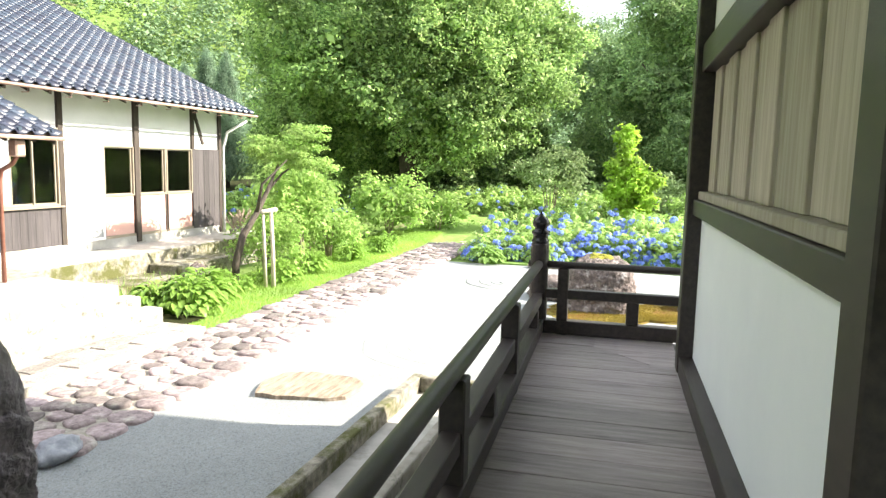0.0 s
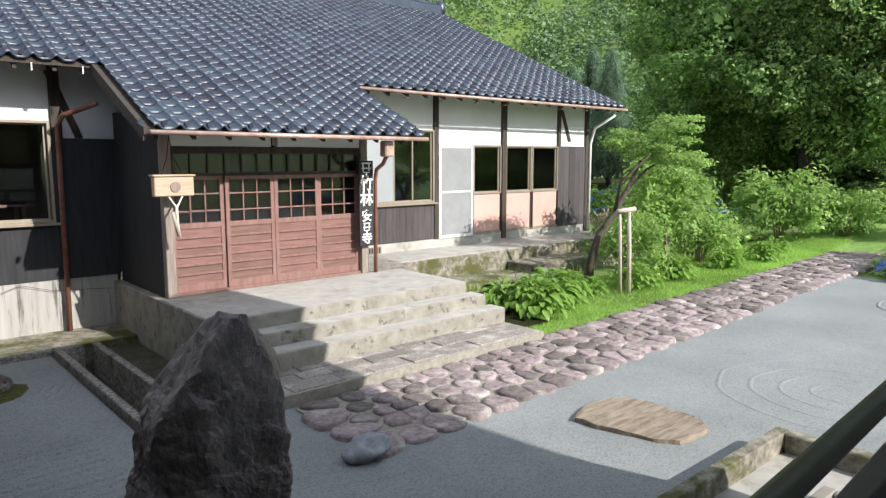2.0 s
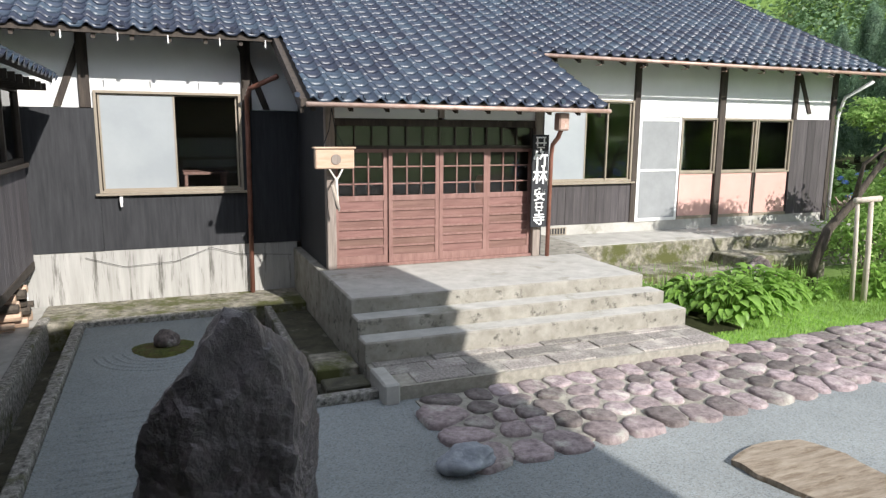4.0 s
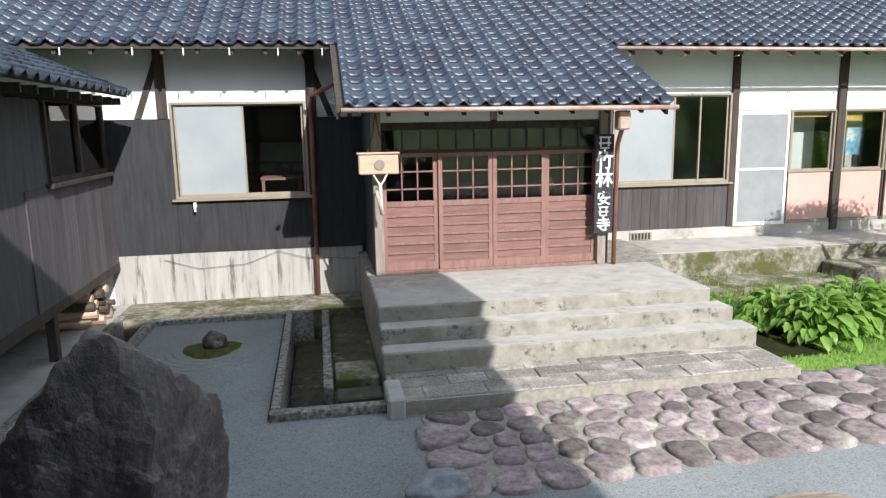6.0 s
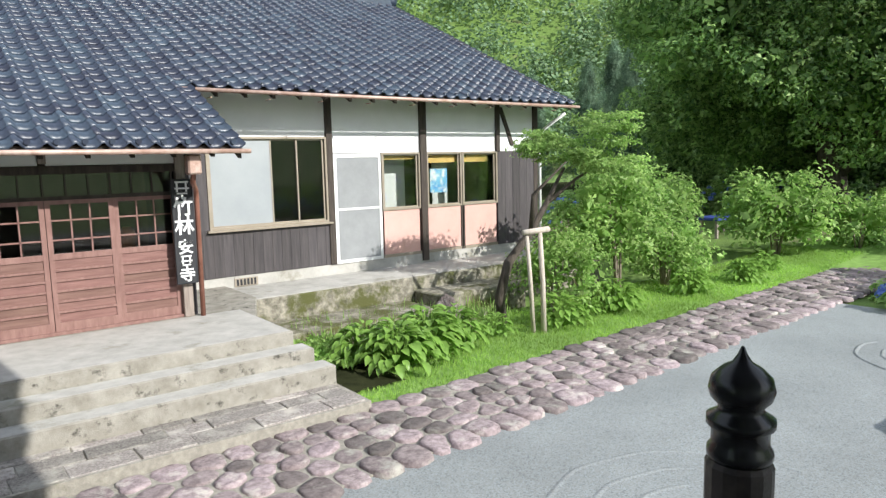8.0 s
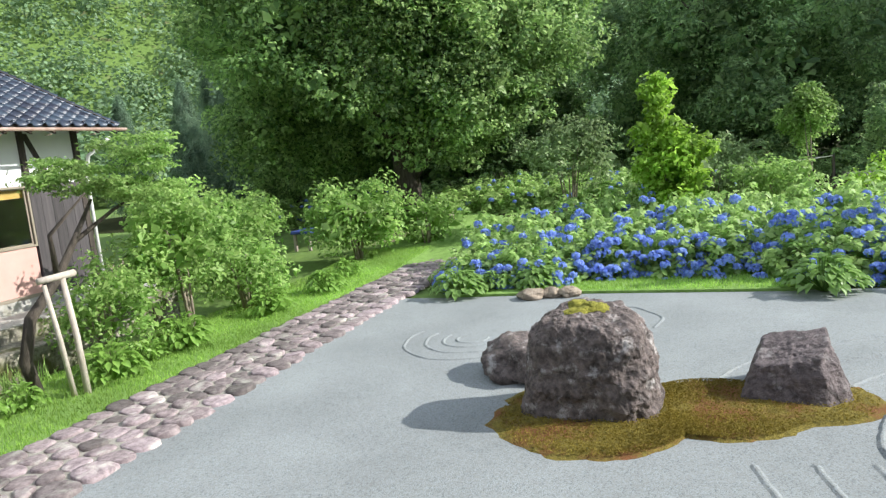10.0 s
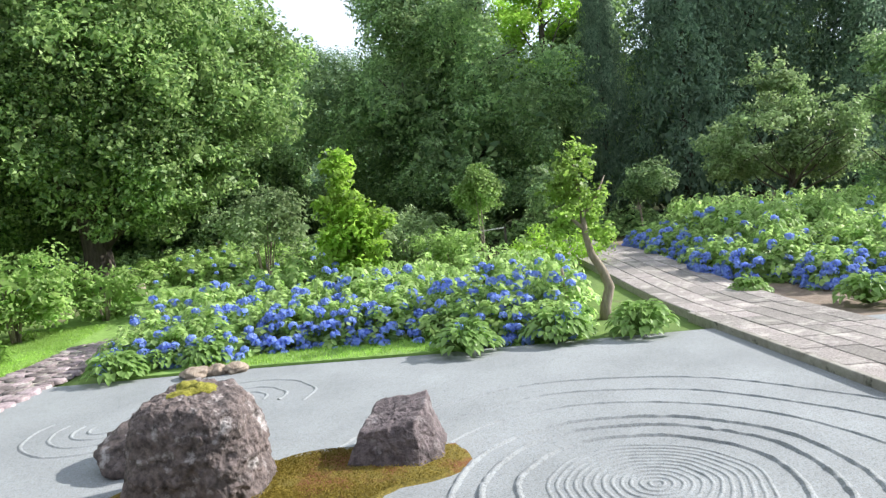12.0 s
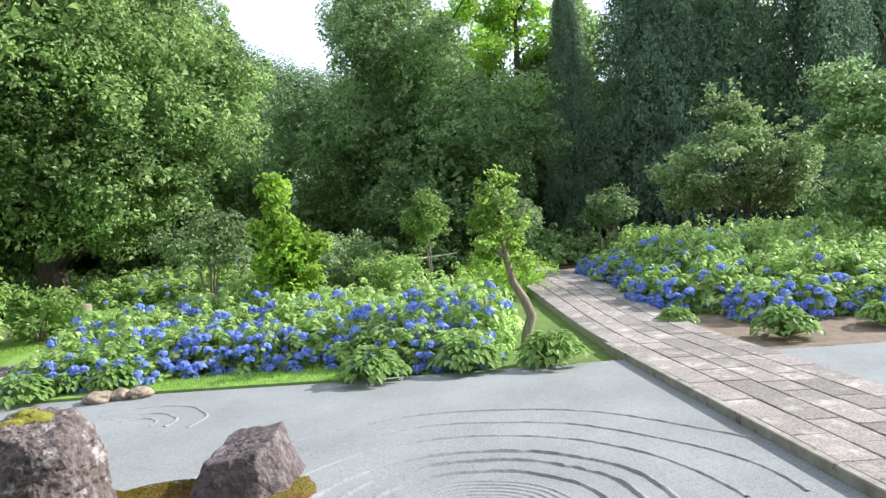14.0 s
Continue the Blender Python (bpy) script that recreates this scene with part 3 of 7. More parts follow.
def stone_geo(poly, z0, h, gap, rnd, n=14):
    """A rounded stone that fills a cell: a domed top with soft shoulders."""
    P = np.array(poly)
    c = P.mean(0)
    g = Geo()
    ang = np.linspace(0, TAU, n, endpoint=False) + rnd.uniform(0, 1)
    R = []
    for a in ang:
        d = np.array([math.cos(a), math.sin(a)])
        best = 9.0
        for k in range(len(P)):
            A, B = P[k] - c, P[(k + 1) % len(P)] - c
            e = B - A
            den = d[0] * e[1] - d[1] * e[0]
            if abs(den) > 1e-9:
                t = (A[0] * e[1] - A[1] * e[0]) / den
                u = (A[0] * d[1] - A[1] * d[0]) / den
                if t > 0 and -1e-6 <= u <= 1 + 1e-6:
                    best = min(best, t)
        R.append(best)
    R = np.array(R)
    R = np.minimum(R, np.median(R) * 1.3)
    R = 0.64 * R + 0.18 * (np.roll(R, 1) + np.roll(R, -1)) - gap
    R = np.maximum(R * np.array([rnd.uniform(0.93, 1.04) for _ in R]), 0.04)
    tilt = (rnd.uniform(-0.06, 0.06), rnd.uniform(-0.06, 0.06))
    for s, z in ((1.04, -0.03), (1.0, h * 0.7), (0.93, h * 0.98), (0.6, h)):
        for a, r in zip(ang, R):
            x, y = math.cos(a) * r * s, math.sin(a) * r * s
            g.v.append((c[0] + x, c[1] + y, z0 + z + (x * tilt[0] + y * tilt[1]) * (z > 0) + rnd.uniform(-0.006, 0.006)))
    g.v.append((c[0], c[1], z0 + h * 1.02))
    for k in range(3):
        for a in range(n):
            b = (a + 1) % n
            g.f.append((k * n + a, k * n + b, (k + 1) * n + b, (k + 1) * n + a))
    for a in range(n):
        g.f.append((3 * n + a, 3 * n + (a + 1) % n, 4 * n))
    return g


def askew(x):
    return 0.052 * (np.asarray(x, float) - 4.0)


bed = setting("cobble_path", Geo().prism([(3.5, 4.70), (22.0, 4.78 + float(askew(22))), (22.0, 6.12 + float(askew(22))), (3.5, 6.08)], -0.2, 0.02), M["mortar"], "band of rounded mauve grey cobbles along the lawn", "cobble path")
rnd = random.Random(3)
pts = []
rows = 5
for row in range(rows):
    x = 3.5 + rnd.uniform(0, 0.25)
    while x < 22.0:
        w = rnd.uniform(0.19, 0.42)
        pts.append((x + w / 2 + rnd.uniform(-0.04, 0.04), 4.72 + (row + 0.5) * 1.36 / rows + rnd.uniform(-0.075, 0.075)))
        x += w
pts = [(x, y) for x, y in pts if x < 22]
for poly in cells(pts, (3.38, 4.58, 22.1, 6.13)):
    if len(poly) < 3:
        continue
    poly = [(px, py + float(askew(px))) for px, py in poly]
    g = stone_geo(poly, 0.0, rnd.uniform(0.032, 0.06), rnd.uniform(0.012, 0.028), rnd)
    part("cobble", g, M["cobble"], bed, smooth=True)


def slab_row(parent, x0, x1, y0, y1, z, rnd, wmin, wmax, gap=0.008, mat=None, shear=0.0, name="slab"):
    x = x0
    while x < x1 - 0.05:
        w = min(rnd.uniform(wmin, wmax), x1 - x)
        if x1 - x - w < wmin * 0.6:
            w = x1 - x
        dz = rnd.uniform(-0.008, 0.008)
        j = [rnd.uniform(-0.008, 0.008) for _ in range(4)]
        poly = [(x + gap + j[0], y0 + gap + shear * x), (x + w - gap + j[1], y0 + gap + shear * (x + w)), (x + w - gap + j[2], y1 - gap + shear * (x + w)), (x + gap + j[3], y1 - gap + shear * x)]
        part(name, Geo().prism(poly, z - 0.08, z + dz), mat or M["slab"], parent, bevel=0.008)
        x += w


# flagstones at the foot of the steps
apron = setting("paving", Geo().box(3.25, 6.17, -0.1, 7.45, 7.3, 0.138), M["mortar"], "worn flagstones at the foot of the entrance steps", "paving")
rnd = random.Random(5)
slab_row(apron, 3.55, 7.4, 6.2, 6.5, 0.15, rnd, 0.4, 0.75, 0.006)
slab_row(apron, 3.3, 7.4, 6.5, 6.76, 0.152, rnd, 0.4, 0.8, 0.006)
slab_row(apron, 3.3, 7.4, 6.76, 6.99, 0.155, rnd, 0.45, 0.85, 0.006)
kerb = thing("kerb_stone", "pale upright kerb stone beside the flagstones", "kerb")
part("stone", Geo().box(3.2, 6.1, -0.1, 3.36, 6.62, 0.2), M["concrete"], kerb, bevel=0.02)

# steps and landing
steps = thing("entrance_steps", "three weathered concrete steps with black stains up to a landing", "steps", kind="structure")
part("landing", Geo().prism([(3.24, 7.48), (7.2, 7.48), (7.2, 8.6), (7.7, 9.8), (7.7, 11.1), (3.24, 11.1)], -0.1, 0.70), M["riser"], steps, bevel=0.012)
part("step", Geo().box(3.235, 7.19, -0.1, 7.32, 7.477, 0.53), M["riser"], steps, bevel=0.012)
part("step", Geo().box(3.23, 6.9, -0.1, 7.44, 7.187, 0.365), M["riser"], steps, bevel=0.012)
part("tread", Geo().box(3.27, 7.51, 0.69, 7.17, 9.1, 0.704), M["concrete"], steps)
part("tread", Geo().box(3.26, 7.215, 0.52, 7.295, 7.476, 0.534), M["concrete"], steps)
part("tread", Geo().box(3.255, 6.925, 0.355, 7.415, 7.186, 0.369), M["concrete"], steps)
platform = thing("side_platform", "mossy concrete platform along the house wall", "platform", kind="structure")
part("body", Geo().box(7.705, 9.85, -0.1, 15.6, 11.1, 0.64), M["mossy"], platform, bevel=0.015)
part("top", Geo().box(7.71, 9.9, 0.6, 15.5, 11.098, 0.652), M["concrete"], platform)
part("low_step", Geo().box(7.3, 8.9, -0.1, 10.4, 9.84, 0.27), M["mossy"], platform, bevel=0.015)
part("bench_block", Geo().box(10.6, 9.1, -0.1, 12.6, 9.84, 0.42), M["mossy"], platform, bevel=0.02)

# lawn beside the cobbles
lawn_xs, lawn_ys = np.linspace(7.5, 34, 60), np.linspace(6.06, 8.6, 12)
setting("lawn", grid_mesh("lawn", lawn_xs, lawn_ys, lambda x, y: ground_z(x, y) + 0.015 + 0.02 * np.sin(x * 3.1) * np.sin(y * 4.7) - 0.06 * (y < 6.1 + askew(x))), M["lawn"], "bright green lawn strip beside the cobbles", "lawn", smooth=True)
setting("lawn_edge", Geo().prism([(16.75, 1.9), (16.68, -1.4), (18.2, -1.4), (18.2, 3.2), (16.6, 4.3)], -0.1, 0.045), M["lawn"], "green grass margin under the hydrangeas", "lawn")
setting("garden_bed", grid_mesh("garden_bed", np.linspace(7.5, 11.0, 8), np.linspace(8.0, 9.8, 6), lambda x, y: 0.03 + 0.02 * np.sin(x * 5) * np.sin(y * 7)), M["soil"], "dark garden soil beside the platform", "soil")

# flat strip in the near-black ground colour
setting("soil_strip", grid_mesh("soil_strip", np.linspace(7.46, 8.3, 8), np.linspace(6.75, 8.4, 14), lambda x, y: 0.045 + 0.012 * np.sin(x * 9) * np.sin(y * 7)), M["darkground"], "dark soil between the steps and the hostas", "soil", smooth=True)
# drains of the small court
drain = thing("court_drain", "mossy concrete drain channels round the small gravel court", "drain", kind="structure")
part("kerb", Geo().box(2.13, 6.4, -0.55, 2.22, 10.0, 0.09), M["lichen"], drain, bevel=0.01)
part("kerb", Geo().box(2.12, 6.28, -0.55, 3.2, 6.398, 0.085), M["lichen"], drain, bevel=0.01)
part("kerb", Geo().box(2.62, 6.9, -0.55, 2.72, 10.0, 0.06), M["lichen"], drain, bevel=0.01)
part("channel_floor", Geo().box(2.242, 6.4, -0.55, 2.62, 10.0, -0.36), M["darkish"], drain)
part("channel_floor", Geo().box(2.722, 6.4, -0.55, 3.23, 10.0, -0.05), M["darkish"], drain)
part("cover_block", Geo().box(2.75, 7.0, -0.05, 3.2, 7.55, 0.10), M["mossy"], drain, bevel=0.015)
part("cover_block", Geo().box(2.75, 6.55, -0.05, 3.2, 6.85, 0.06), M["darkish"], drain, bevel=0.015)
part("kerb", Geo().box(0.3, 9.9, -0.55, 2.5, 10.05, 0.07), M["lichen"], drain, bevel=0.01)
part("kerb", Geo().box(0.22, 2.5, -0.55, 0.34, 10.05, 0.07), M["lichen"], drain, bevel=0.01)
part("kerb", Geo().box(-0.22, 2.5, -0.55, -0.1, 10.3, 0.09), M["lichen"], drain, bevel=0.01)
part("channel_floor", Geo().box(-0.1, 2.5, -0.55, 0.22, 10.05, -0.32), M["darkish"], drain)
part("apron", Geo().box(-0.22, 10.06, -0.55, 3.23, 11.098, 0.05), M["mossy"], drain)
part("apron", Geo().box(-2.2, 2.5, -0.1, -0.225, 11.0, 0.06), M["concrete"], drain)

# paved path to the hall and its kerb, rising with the ground
walkway = thing("paved_path", "pale flagstone path with a low concrete kerb", "path", kind="structure")


def path_side(x, off):
    return -6.02 + 0.105 * (x - 17.0) - off


for x0, x1 in ((5.5, 18.0), (18.0, 21.5), (21.5, 25.0), (25.0, 34.0)):
    g = Geo()
    for off in (0.0, 2.1):
        for x in (x0, x1):
            g.v += [(x, path_side(x, off), float(ground_z(x, 0)) - 0.2), (x, path_side(x, off), float(ground_z(x, 0)) + 0.07)]
    g.f += [(1, 3, 7, 5), (0, 2, 3, 1), (4, 5, 7, 6), (0, 1, 5, 4), (2, 6, 7, 3)]
    part("bed", g, M["mortar"], walkway)
g = Geo()
for x in (5.5, 17.9):
    g.v += [(x, path_side(x, -0.10), -0.1), (x, path_side(x, 0.0), -0.1), (x, path_side(x, 0.0), 0.12), (x, path_side(x, -0.10), 0.12)]
g.f += [(3, 2, 1, 0), (4, 5, 6, 7), (0, 1, 5, 4), (1, 2, 6, 5), (2, 3, 7, 6), (3, 0, 4, 7)]
# darker step concrete paints in the shade on the kerb's gravel side
part("kerb", g, M["riser"], walkway, bevel=0.012)
setting("planting_bed", grid_mesh("planting_bed", np.linspace(17.0, 31.0, 29), np.linspace(-17.5, -6.9, 22), lambda x, y: ground_z(x, y) - 0.03 + 0.015 * np.sin(x * 2.7) * np.sin(y * 3.9)), M["soil"], "bare brown soil under the hydrangeas across the path", "soil", smooth=True)
rnd = random.Random(8)
for k in range(5):
    x = 6.0
    while x < 33.5:
        w = rnd.uniform(0.42, 0.95)
        a, b = k * 0.42 + 0.008, (k + 1) * 0.42 - 0.008
        z0, z1 = float(ground_z(x, 0)) + 0.11 + rnd.uniform(-0.006, 0.006), float(ground_z(x + w, 0)) + 0.11 + rnd.uniform(-0.006, 0.006)
        g = Geo()
        xa, xb = x + 0.008, x + w - 0.008
        for za, zb in ((z0 - 0.09, z1 - 0.09), (z0, z1)):
            g.v += [(xa, path_side(xa, a), za), (xb, path_side(xb, a), zb), (xb, path_side(xb, b), zb), (xa, path_side(xa, b), za)]
        g.f += [(4, 7, 6, 5), (0, 1, 2, 3), (0, 4, 5, 1), (1, 5, 6, 2), (2, 6, 7, 3), (3, 7, 4, 0)]
        part("slab", g, M["slab"], walkway, bevel=0.01)
        x += w

# drip trench of the hall
trench = thing("drip_trench", "old concrete drip trench round the hall, gravel inside", "trench", kind="structure")
part("outer_wall", Geo().box(-7, 2.36, -0.2, 6.24, 2.48, 0.2), M["mossy"], trench, bevel=0.012)
part("outer_wall", Geo().box(6.12, -14, -0.2, 6.24, 2.357, 0.2), M["mossy"], trench, bevel=0.012)
part("inner_wall", Geo().box(-7, 1.72, -0.2, 5.5, 1.82, 0.14), M["riser"], trench, bevel=0.012)
part("inner_wall", Geo().box(5.4, -14, -0.2, 5.5, 1.717, 0.14), M["riser"], trench, bevel=0.012)
part("concrete_floor", Geo().prism([(-7, 1.5), (5.2, 1.5), (5.2, -14), (6.12, -14), (6.12, 2.36), (-7, 2.36)], -0.1, 0.03), M["concrete"], trench)


# ---- the hall with its veranda ----
DECK = 1.02
hall = thing("hall", "dark timbered temple hall with white plaster panels and wide eaves", "hall", kind="structure")
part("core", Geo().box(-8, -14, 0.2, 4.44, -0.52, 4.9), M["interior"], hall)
part("floor_beam", Geo().box(-8, 0.62, 0.66, 5.55, 0.78, 0.90), M["blackwood"], hall, bevel=0.01)
part("floor_beam", Geo().box(5.2, -14, 0.66, 5.36, 0.615, 0.90), M["blackwood"], hall, bevel=0.01)
for x in (-6, -4.2, -2.4, -0.6, 1.2, 3.0, 4.8):
    part("stilt", Geo().box(x, 0.62, -0.05, x + 0.14, 0.76, 0.66), M["blackwood"], hall, bevel=0.008)
for y in (-2, -4, -6, -8, -10, -12):
    part("stilt", Geo().box(5.21, y, -0.05, 5.35, y + 0.14, 0.66), M["blackwood"], hall, bevel=0.008)
deck = part("deck", Geo().box(-8, -0.34, DECK - 0.115, 5.55, 1.03, DECK - 0.045).box(4.3, -14, DECK - 0.115, 5.55, -0.343, DECK - 0.045), M["blackwood"], hall)
rnd = random.Random(11)
x = -6.0
while x < 4.3:
    w = rnd.uniform(0.26, 0.33)
    part("plank", Geo().box(x + 0.003, -0.335, DECK - 0.044, x + w - 0.003, 1.02, DECK + rnd.uniform(-0.003, 0.002)), M["deck"], deck, bevel=0.004)
    x += w
# mitred corner: the last planks meet along the diagonal
while x < 5.5:
    w = min(rnd.uniform(0.2, 0.26), 5.53 - x)
    ya, yb = x - 4.3 - 0.335, x + w - 4.3 - 0.335
    part("plank", Geo().prism([(x + 0.003, min(ya, 1.01)), (x + w - 0.003, min(yb, 1.01)), (x + w - 0.003, 1.02), (x + 0.003, 1.02)], DECK - 0.044, DECK + rnd.uniform(-0.003, 0.002)), M["deck"], deck)
    part("plank", Geo().prism([(min(4.3 + ya + 0.335, 5.53), ya), (5.53, ya), (5.53, yb), (min(4.3 + yb + 0.335, 5.53), yb)], DECK - 0.044, DECK + rnd.uniform(-0.003, 0.002)), M["deck"], deck)
    x += w
y = -0.34
while y > -8:
    w = rnd.uniform(0.2, 0.27)
    part("plank", Geo().box(4.3, y - w + 0.003, DECK - 0.044, 5.53, y - 0.003, DECK + rnd.uniform(-0.003, 0.002)), M["deck"], deck, bevel=0.004)
    y -= w
# wall towards the garden
part("sill_beam", Geo().box(-8, -0.42, DECK - 0.1, 4.42, -0.25, DECK + 0.13), M["blackwood"], hall, bevel=0.006)
POSTS = (4.42, 0.57, -2.75, -6.2)
for x in POSTS:
    part("post", Geo().box(x, -0.48, DECK, x + 0.19, -0.24, 4.9), M["blackwood"], hall, bevel=0.008)
for x1, x0 in zip(POSTS, [x + 0.19 for x in POSTS[1:]]):
    part("plaster_panel", Geo().box(x0 + 0.002, -0.44, DECK + 0.132, x1 - 0.002, -0.35, 2.25), M["hallwhite"], hall)
    part("middle_beam", Geo().box(x0 + 0.002, -0.46, 2.252, x1 - 0.002, -0.28, 2.37), M["blackwood"], hall, bevel=0.006)
    part("window_ledge", Geo().box(x0 + 0.03, -0.45, 2.372, x1 - 0.03, -0.31, 2.43), M["oldboard"], hall, bevel=0.006)
    k, xx = 0, x0 + 0.04
    while xx < x1 - 0.1:
        part("shutter_board", Geo().box(xx, -0.44 + 0.02 * (k % 2), 2.432, min(xx + 0.29, x1 - 0.04), -0.39 + 0.02 * (k % 2), 3.3), M["oldboard"], hall, bevel=0.004)
        k, xx = k + 1, xx + 0.296
    part("lintel", Geo().box(x0 + 0.002, -0.46, 3.302, x1 - 0.002, -0.28, 3.5), M["blackwood"], hall, bevel=0.006)
    part("upper_panel", Geo().box(x0 + 0.002, -0.44, 3.502, x1 - 0.002, -0.35, 4.9), M["hallwhite"], hall)
part("side_wall", Geo().box(4.45, -14, DECK - 0.1, 4.55, -0.49, 4.9), M["hallwhite"], hall)
# eaves and roof of the hall
EX, EY, EZ = 6.38, 2.35, 5.15
roof = Geo()
i0 = len(roof.v)
roof.v += [(-12, EY, EZ), (EX, EY, EZ + 0.05), (EX + 1.1, -16, EZ), (-12, -16, EZ), (-9, -6.0, 9.4), (0.5, -6.0, 9.4), (-12, EY, EZ - 0.18), (EX, EY, EZ - 0.13), (EX + 1.1, -16, EZ - 0.18), (-12, -16, EZ - 0.18)]
roof.f += [(0, 1, 5, 4), (1, 2, 5), (2, 3, 4, 5), (3, 0, 4), (6, 7, 1, 0), (7, 8, 2, 1), (8, 9, 3, 2), (9, 6, 0, 3), (9, 8, 7, 6)]
part("roof", roof, M["tilebulk"], hall)

# railing
rail = thing("veranda_railing", "black brown wooden veranda railing with a round handrail and corner finial", "railing")
CX, CY = 5.43, 0.95
HR, HM = 1.675, 1.36        # handrail axis, middle rail
part("handrail", Geo().tube([(-6, CY, HR), (CX + 0.1, CY, HR)], 0.042, 14), M["blackwood"], rail, smooth=True)
part("handrail", Geo().tube([(CX, CY + 0.1, HR), (CX, -8, HR)], 0.034, 14), M["blackwood"], rail, smooth=True)
part("middle_rail", Geo().box(-6, CY - 0.045, HM - 0.05, CX - 0.07, CY + 0.045, HM + 0.05), M["blackwood"], rail, bevel=0.006)
part("middle_rail", Geo().box(CX - 0.045, -8, HM, CX + 0.045, CY - 0.07, HM + 0.085), M["blackwood"], rail, bevel=0.006)
part("foot_rail", Geo().box(-6, CY - 0.065, DECK + 0.02, CX - 0.07, CY + 0.065, DECK + 0.14), M["blackwood"], rail, bevel=0.006)
part("foot_rail", Geo().box(CX - 0.06, -8, DECK + 0.005, CX + 0.06, CY - 0.07, DECK + 0.13), M["blackwood"], rail, bevel=0.006)
for x in (3.6, 1.86, 0.12, -1.62, -3.4, -5.1):
    part("post", Geo().box(x - 0.06, CY - 0.06, DECK - 0.1, x + 0.06, CY + 0.06, HR - 0.03), M["blackwood"], rail, bevel=0.008)
for x in (5.0, 2.73, 0.99, -0.75, -2.5, -4.2):
    part("short_post", Geo().box(x - 0.05, CY - 0.05, DECK + 0.142, x + 0.05, CY + 0.05, HM - 0.052), M["blackwood"], rail, bevel=0.006)
for y in (0.72, -1.1, -2.8, -4.5, -6.2):
    part("post", Geo().box(CX - 0.05, y - 0.05, DECK - 0.1, CX + 0.05, y + 0.05, HR - 0.03), M["blackwood"], rail, bevel=0.008)
for y in (0.08, -1.9, -3.7, -5.4):
    part("short_post", Geo().box(CX - 0.045, y - 0.055, DECK + 0.132, CX + 0.045, y + 0.055, HM - 0.002), M["blackwood"], rail, bevel=0.006)
part("corner_post", Geo().lathe(CX, CY, [(0.085, DECK - 0.12), (0.085, 1.86), (0.078, 1.875)], 16), M["blackwood"], rail)
part("finial", Geo().lathe(CX, CY, [(0.078, 1.872), (0.082, 1.885), (0.082, 1.90), (0.072, 1.915), (0.072, 1.955), (0.085, 1.965), (0.085, 1.985), (0.06, 2.0), (0.055, 2.015),
                                         (0.075, 2.035), (0.082, 2.06), (0.075, 2.09), (0.05, 2.115), (0.025, 2.13), (0.012, 2.15), (0.004, 2.17)], 20), M["finial"], rail, "black onion shaped finial cap", smooth=True)
# the hall stands a little askew to the house
HALL_TURN = Matrix.Translation((5.43, 0.95, 0)) @ Matrix.Rotation(radians(3.4), 4, "Z") @ Matrix.Translation((-5.43, -0.95, 0))
hall.matrix_world = HALL_TURN
rail.matrix_world = HALL_TURN


# ---- the house ----
WY, PY = 11.1, 9.2          # main wall and porch front
SLOPE, EAVE_Y, EAVE_Z, RIDGE_Y = 0.475, 10.28, 3.84, 17.2


def roof_z(y):
    return EAVE_Z + (y - EAVE_Y) * SLOPE


house = thing("temple_house", "low white and black Japanese house with a blue black tiled roof", "house")
H = house


def wall(name, x0, x1, z0, z1, mat, y0=WY, y1=None, bevel=0.0, label=""):
    return part(name, Geo().box(x0, y0, z0, x1, y1 or y0 + 0.14, z1), mat, H, label, bevel)


def boards(x0, x1, z0, z1, y, mat, width=0.19, seed=0):
    """Upright boards side by side on a backing."""
    back = part("board_wall", Geo().box(x0, y + 0.02, z0, x1, y + 0.14, z1), mat, H)
    r = random.Random(seed)
    n = max(1, round((x1 - x0) / width))
    for k in range(n):
        a, b = x0 + (x1 - x0) * k / n, x0 + (x1 - x0) * (k + 1) / n
        part("board", Geo().box(a + 0.002, y + r.uniform(-0.004, 0.004), z0 + 0.002, b - 0.002, y + 0.018, z1 - 0.002), mat, back)
    return back


# left of the porch
wall("end_wall", -6.0, -0.452, -0.1, 4.0, M["plaster"], WY)
wall("foundation", -0.45, 3.3, -0.1, 0.80, M["foundation"], WY - 0.03)
boards(-0.45, 0.55, 0.802, 2.82, WY - 0.04, M["board"], 0.9, 1)
boards(0.55, 2.52, 0.802, 1.63, WY - 0.04, M["board"], 0.9, 2)
boards(2.52, 3.36, 0.802, 2.82, WY - 0.04, M["board"], 0.9, 3)
wall("plaster", -0.45, 0.55, 2.822, 4.0, M["plaster"])
wall("plaster", 0.55, 2.52, 3.06, 4.0, M["plaster"])
wall("plaster", 2.52, 6.7, 2.822, 4.0, M["plaster"])
# right of the porch
wall("foundation", 6.7, 14.88, 0.55, 0.838, M["concrete"], WY - 0.03)
boards(6.7, 9.72, 0.84, 1.62, WY - 0.04, M["board2"], 0.17, 4)
boards(6.7, 7.50, 1.62, 3.12, WY - 0.035, M["board2"], 0.2, 5)
wall("plaster", 6.7, 9.72, 3.122, 4.0, M["plaster"])
wall("plaster", 9.72, 14.88, 2.832, 4.0, M["plaster"])
boards(13.70, 14.76, 0.84, 2.83, WY - 0.04, M["board2"], 0.2, 6)
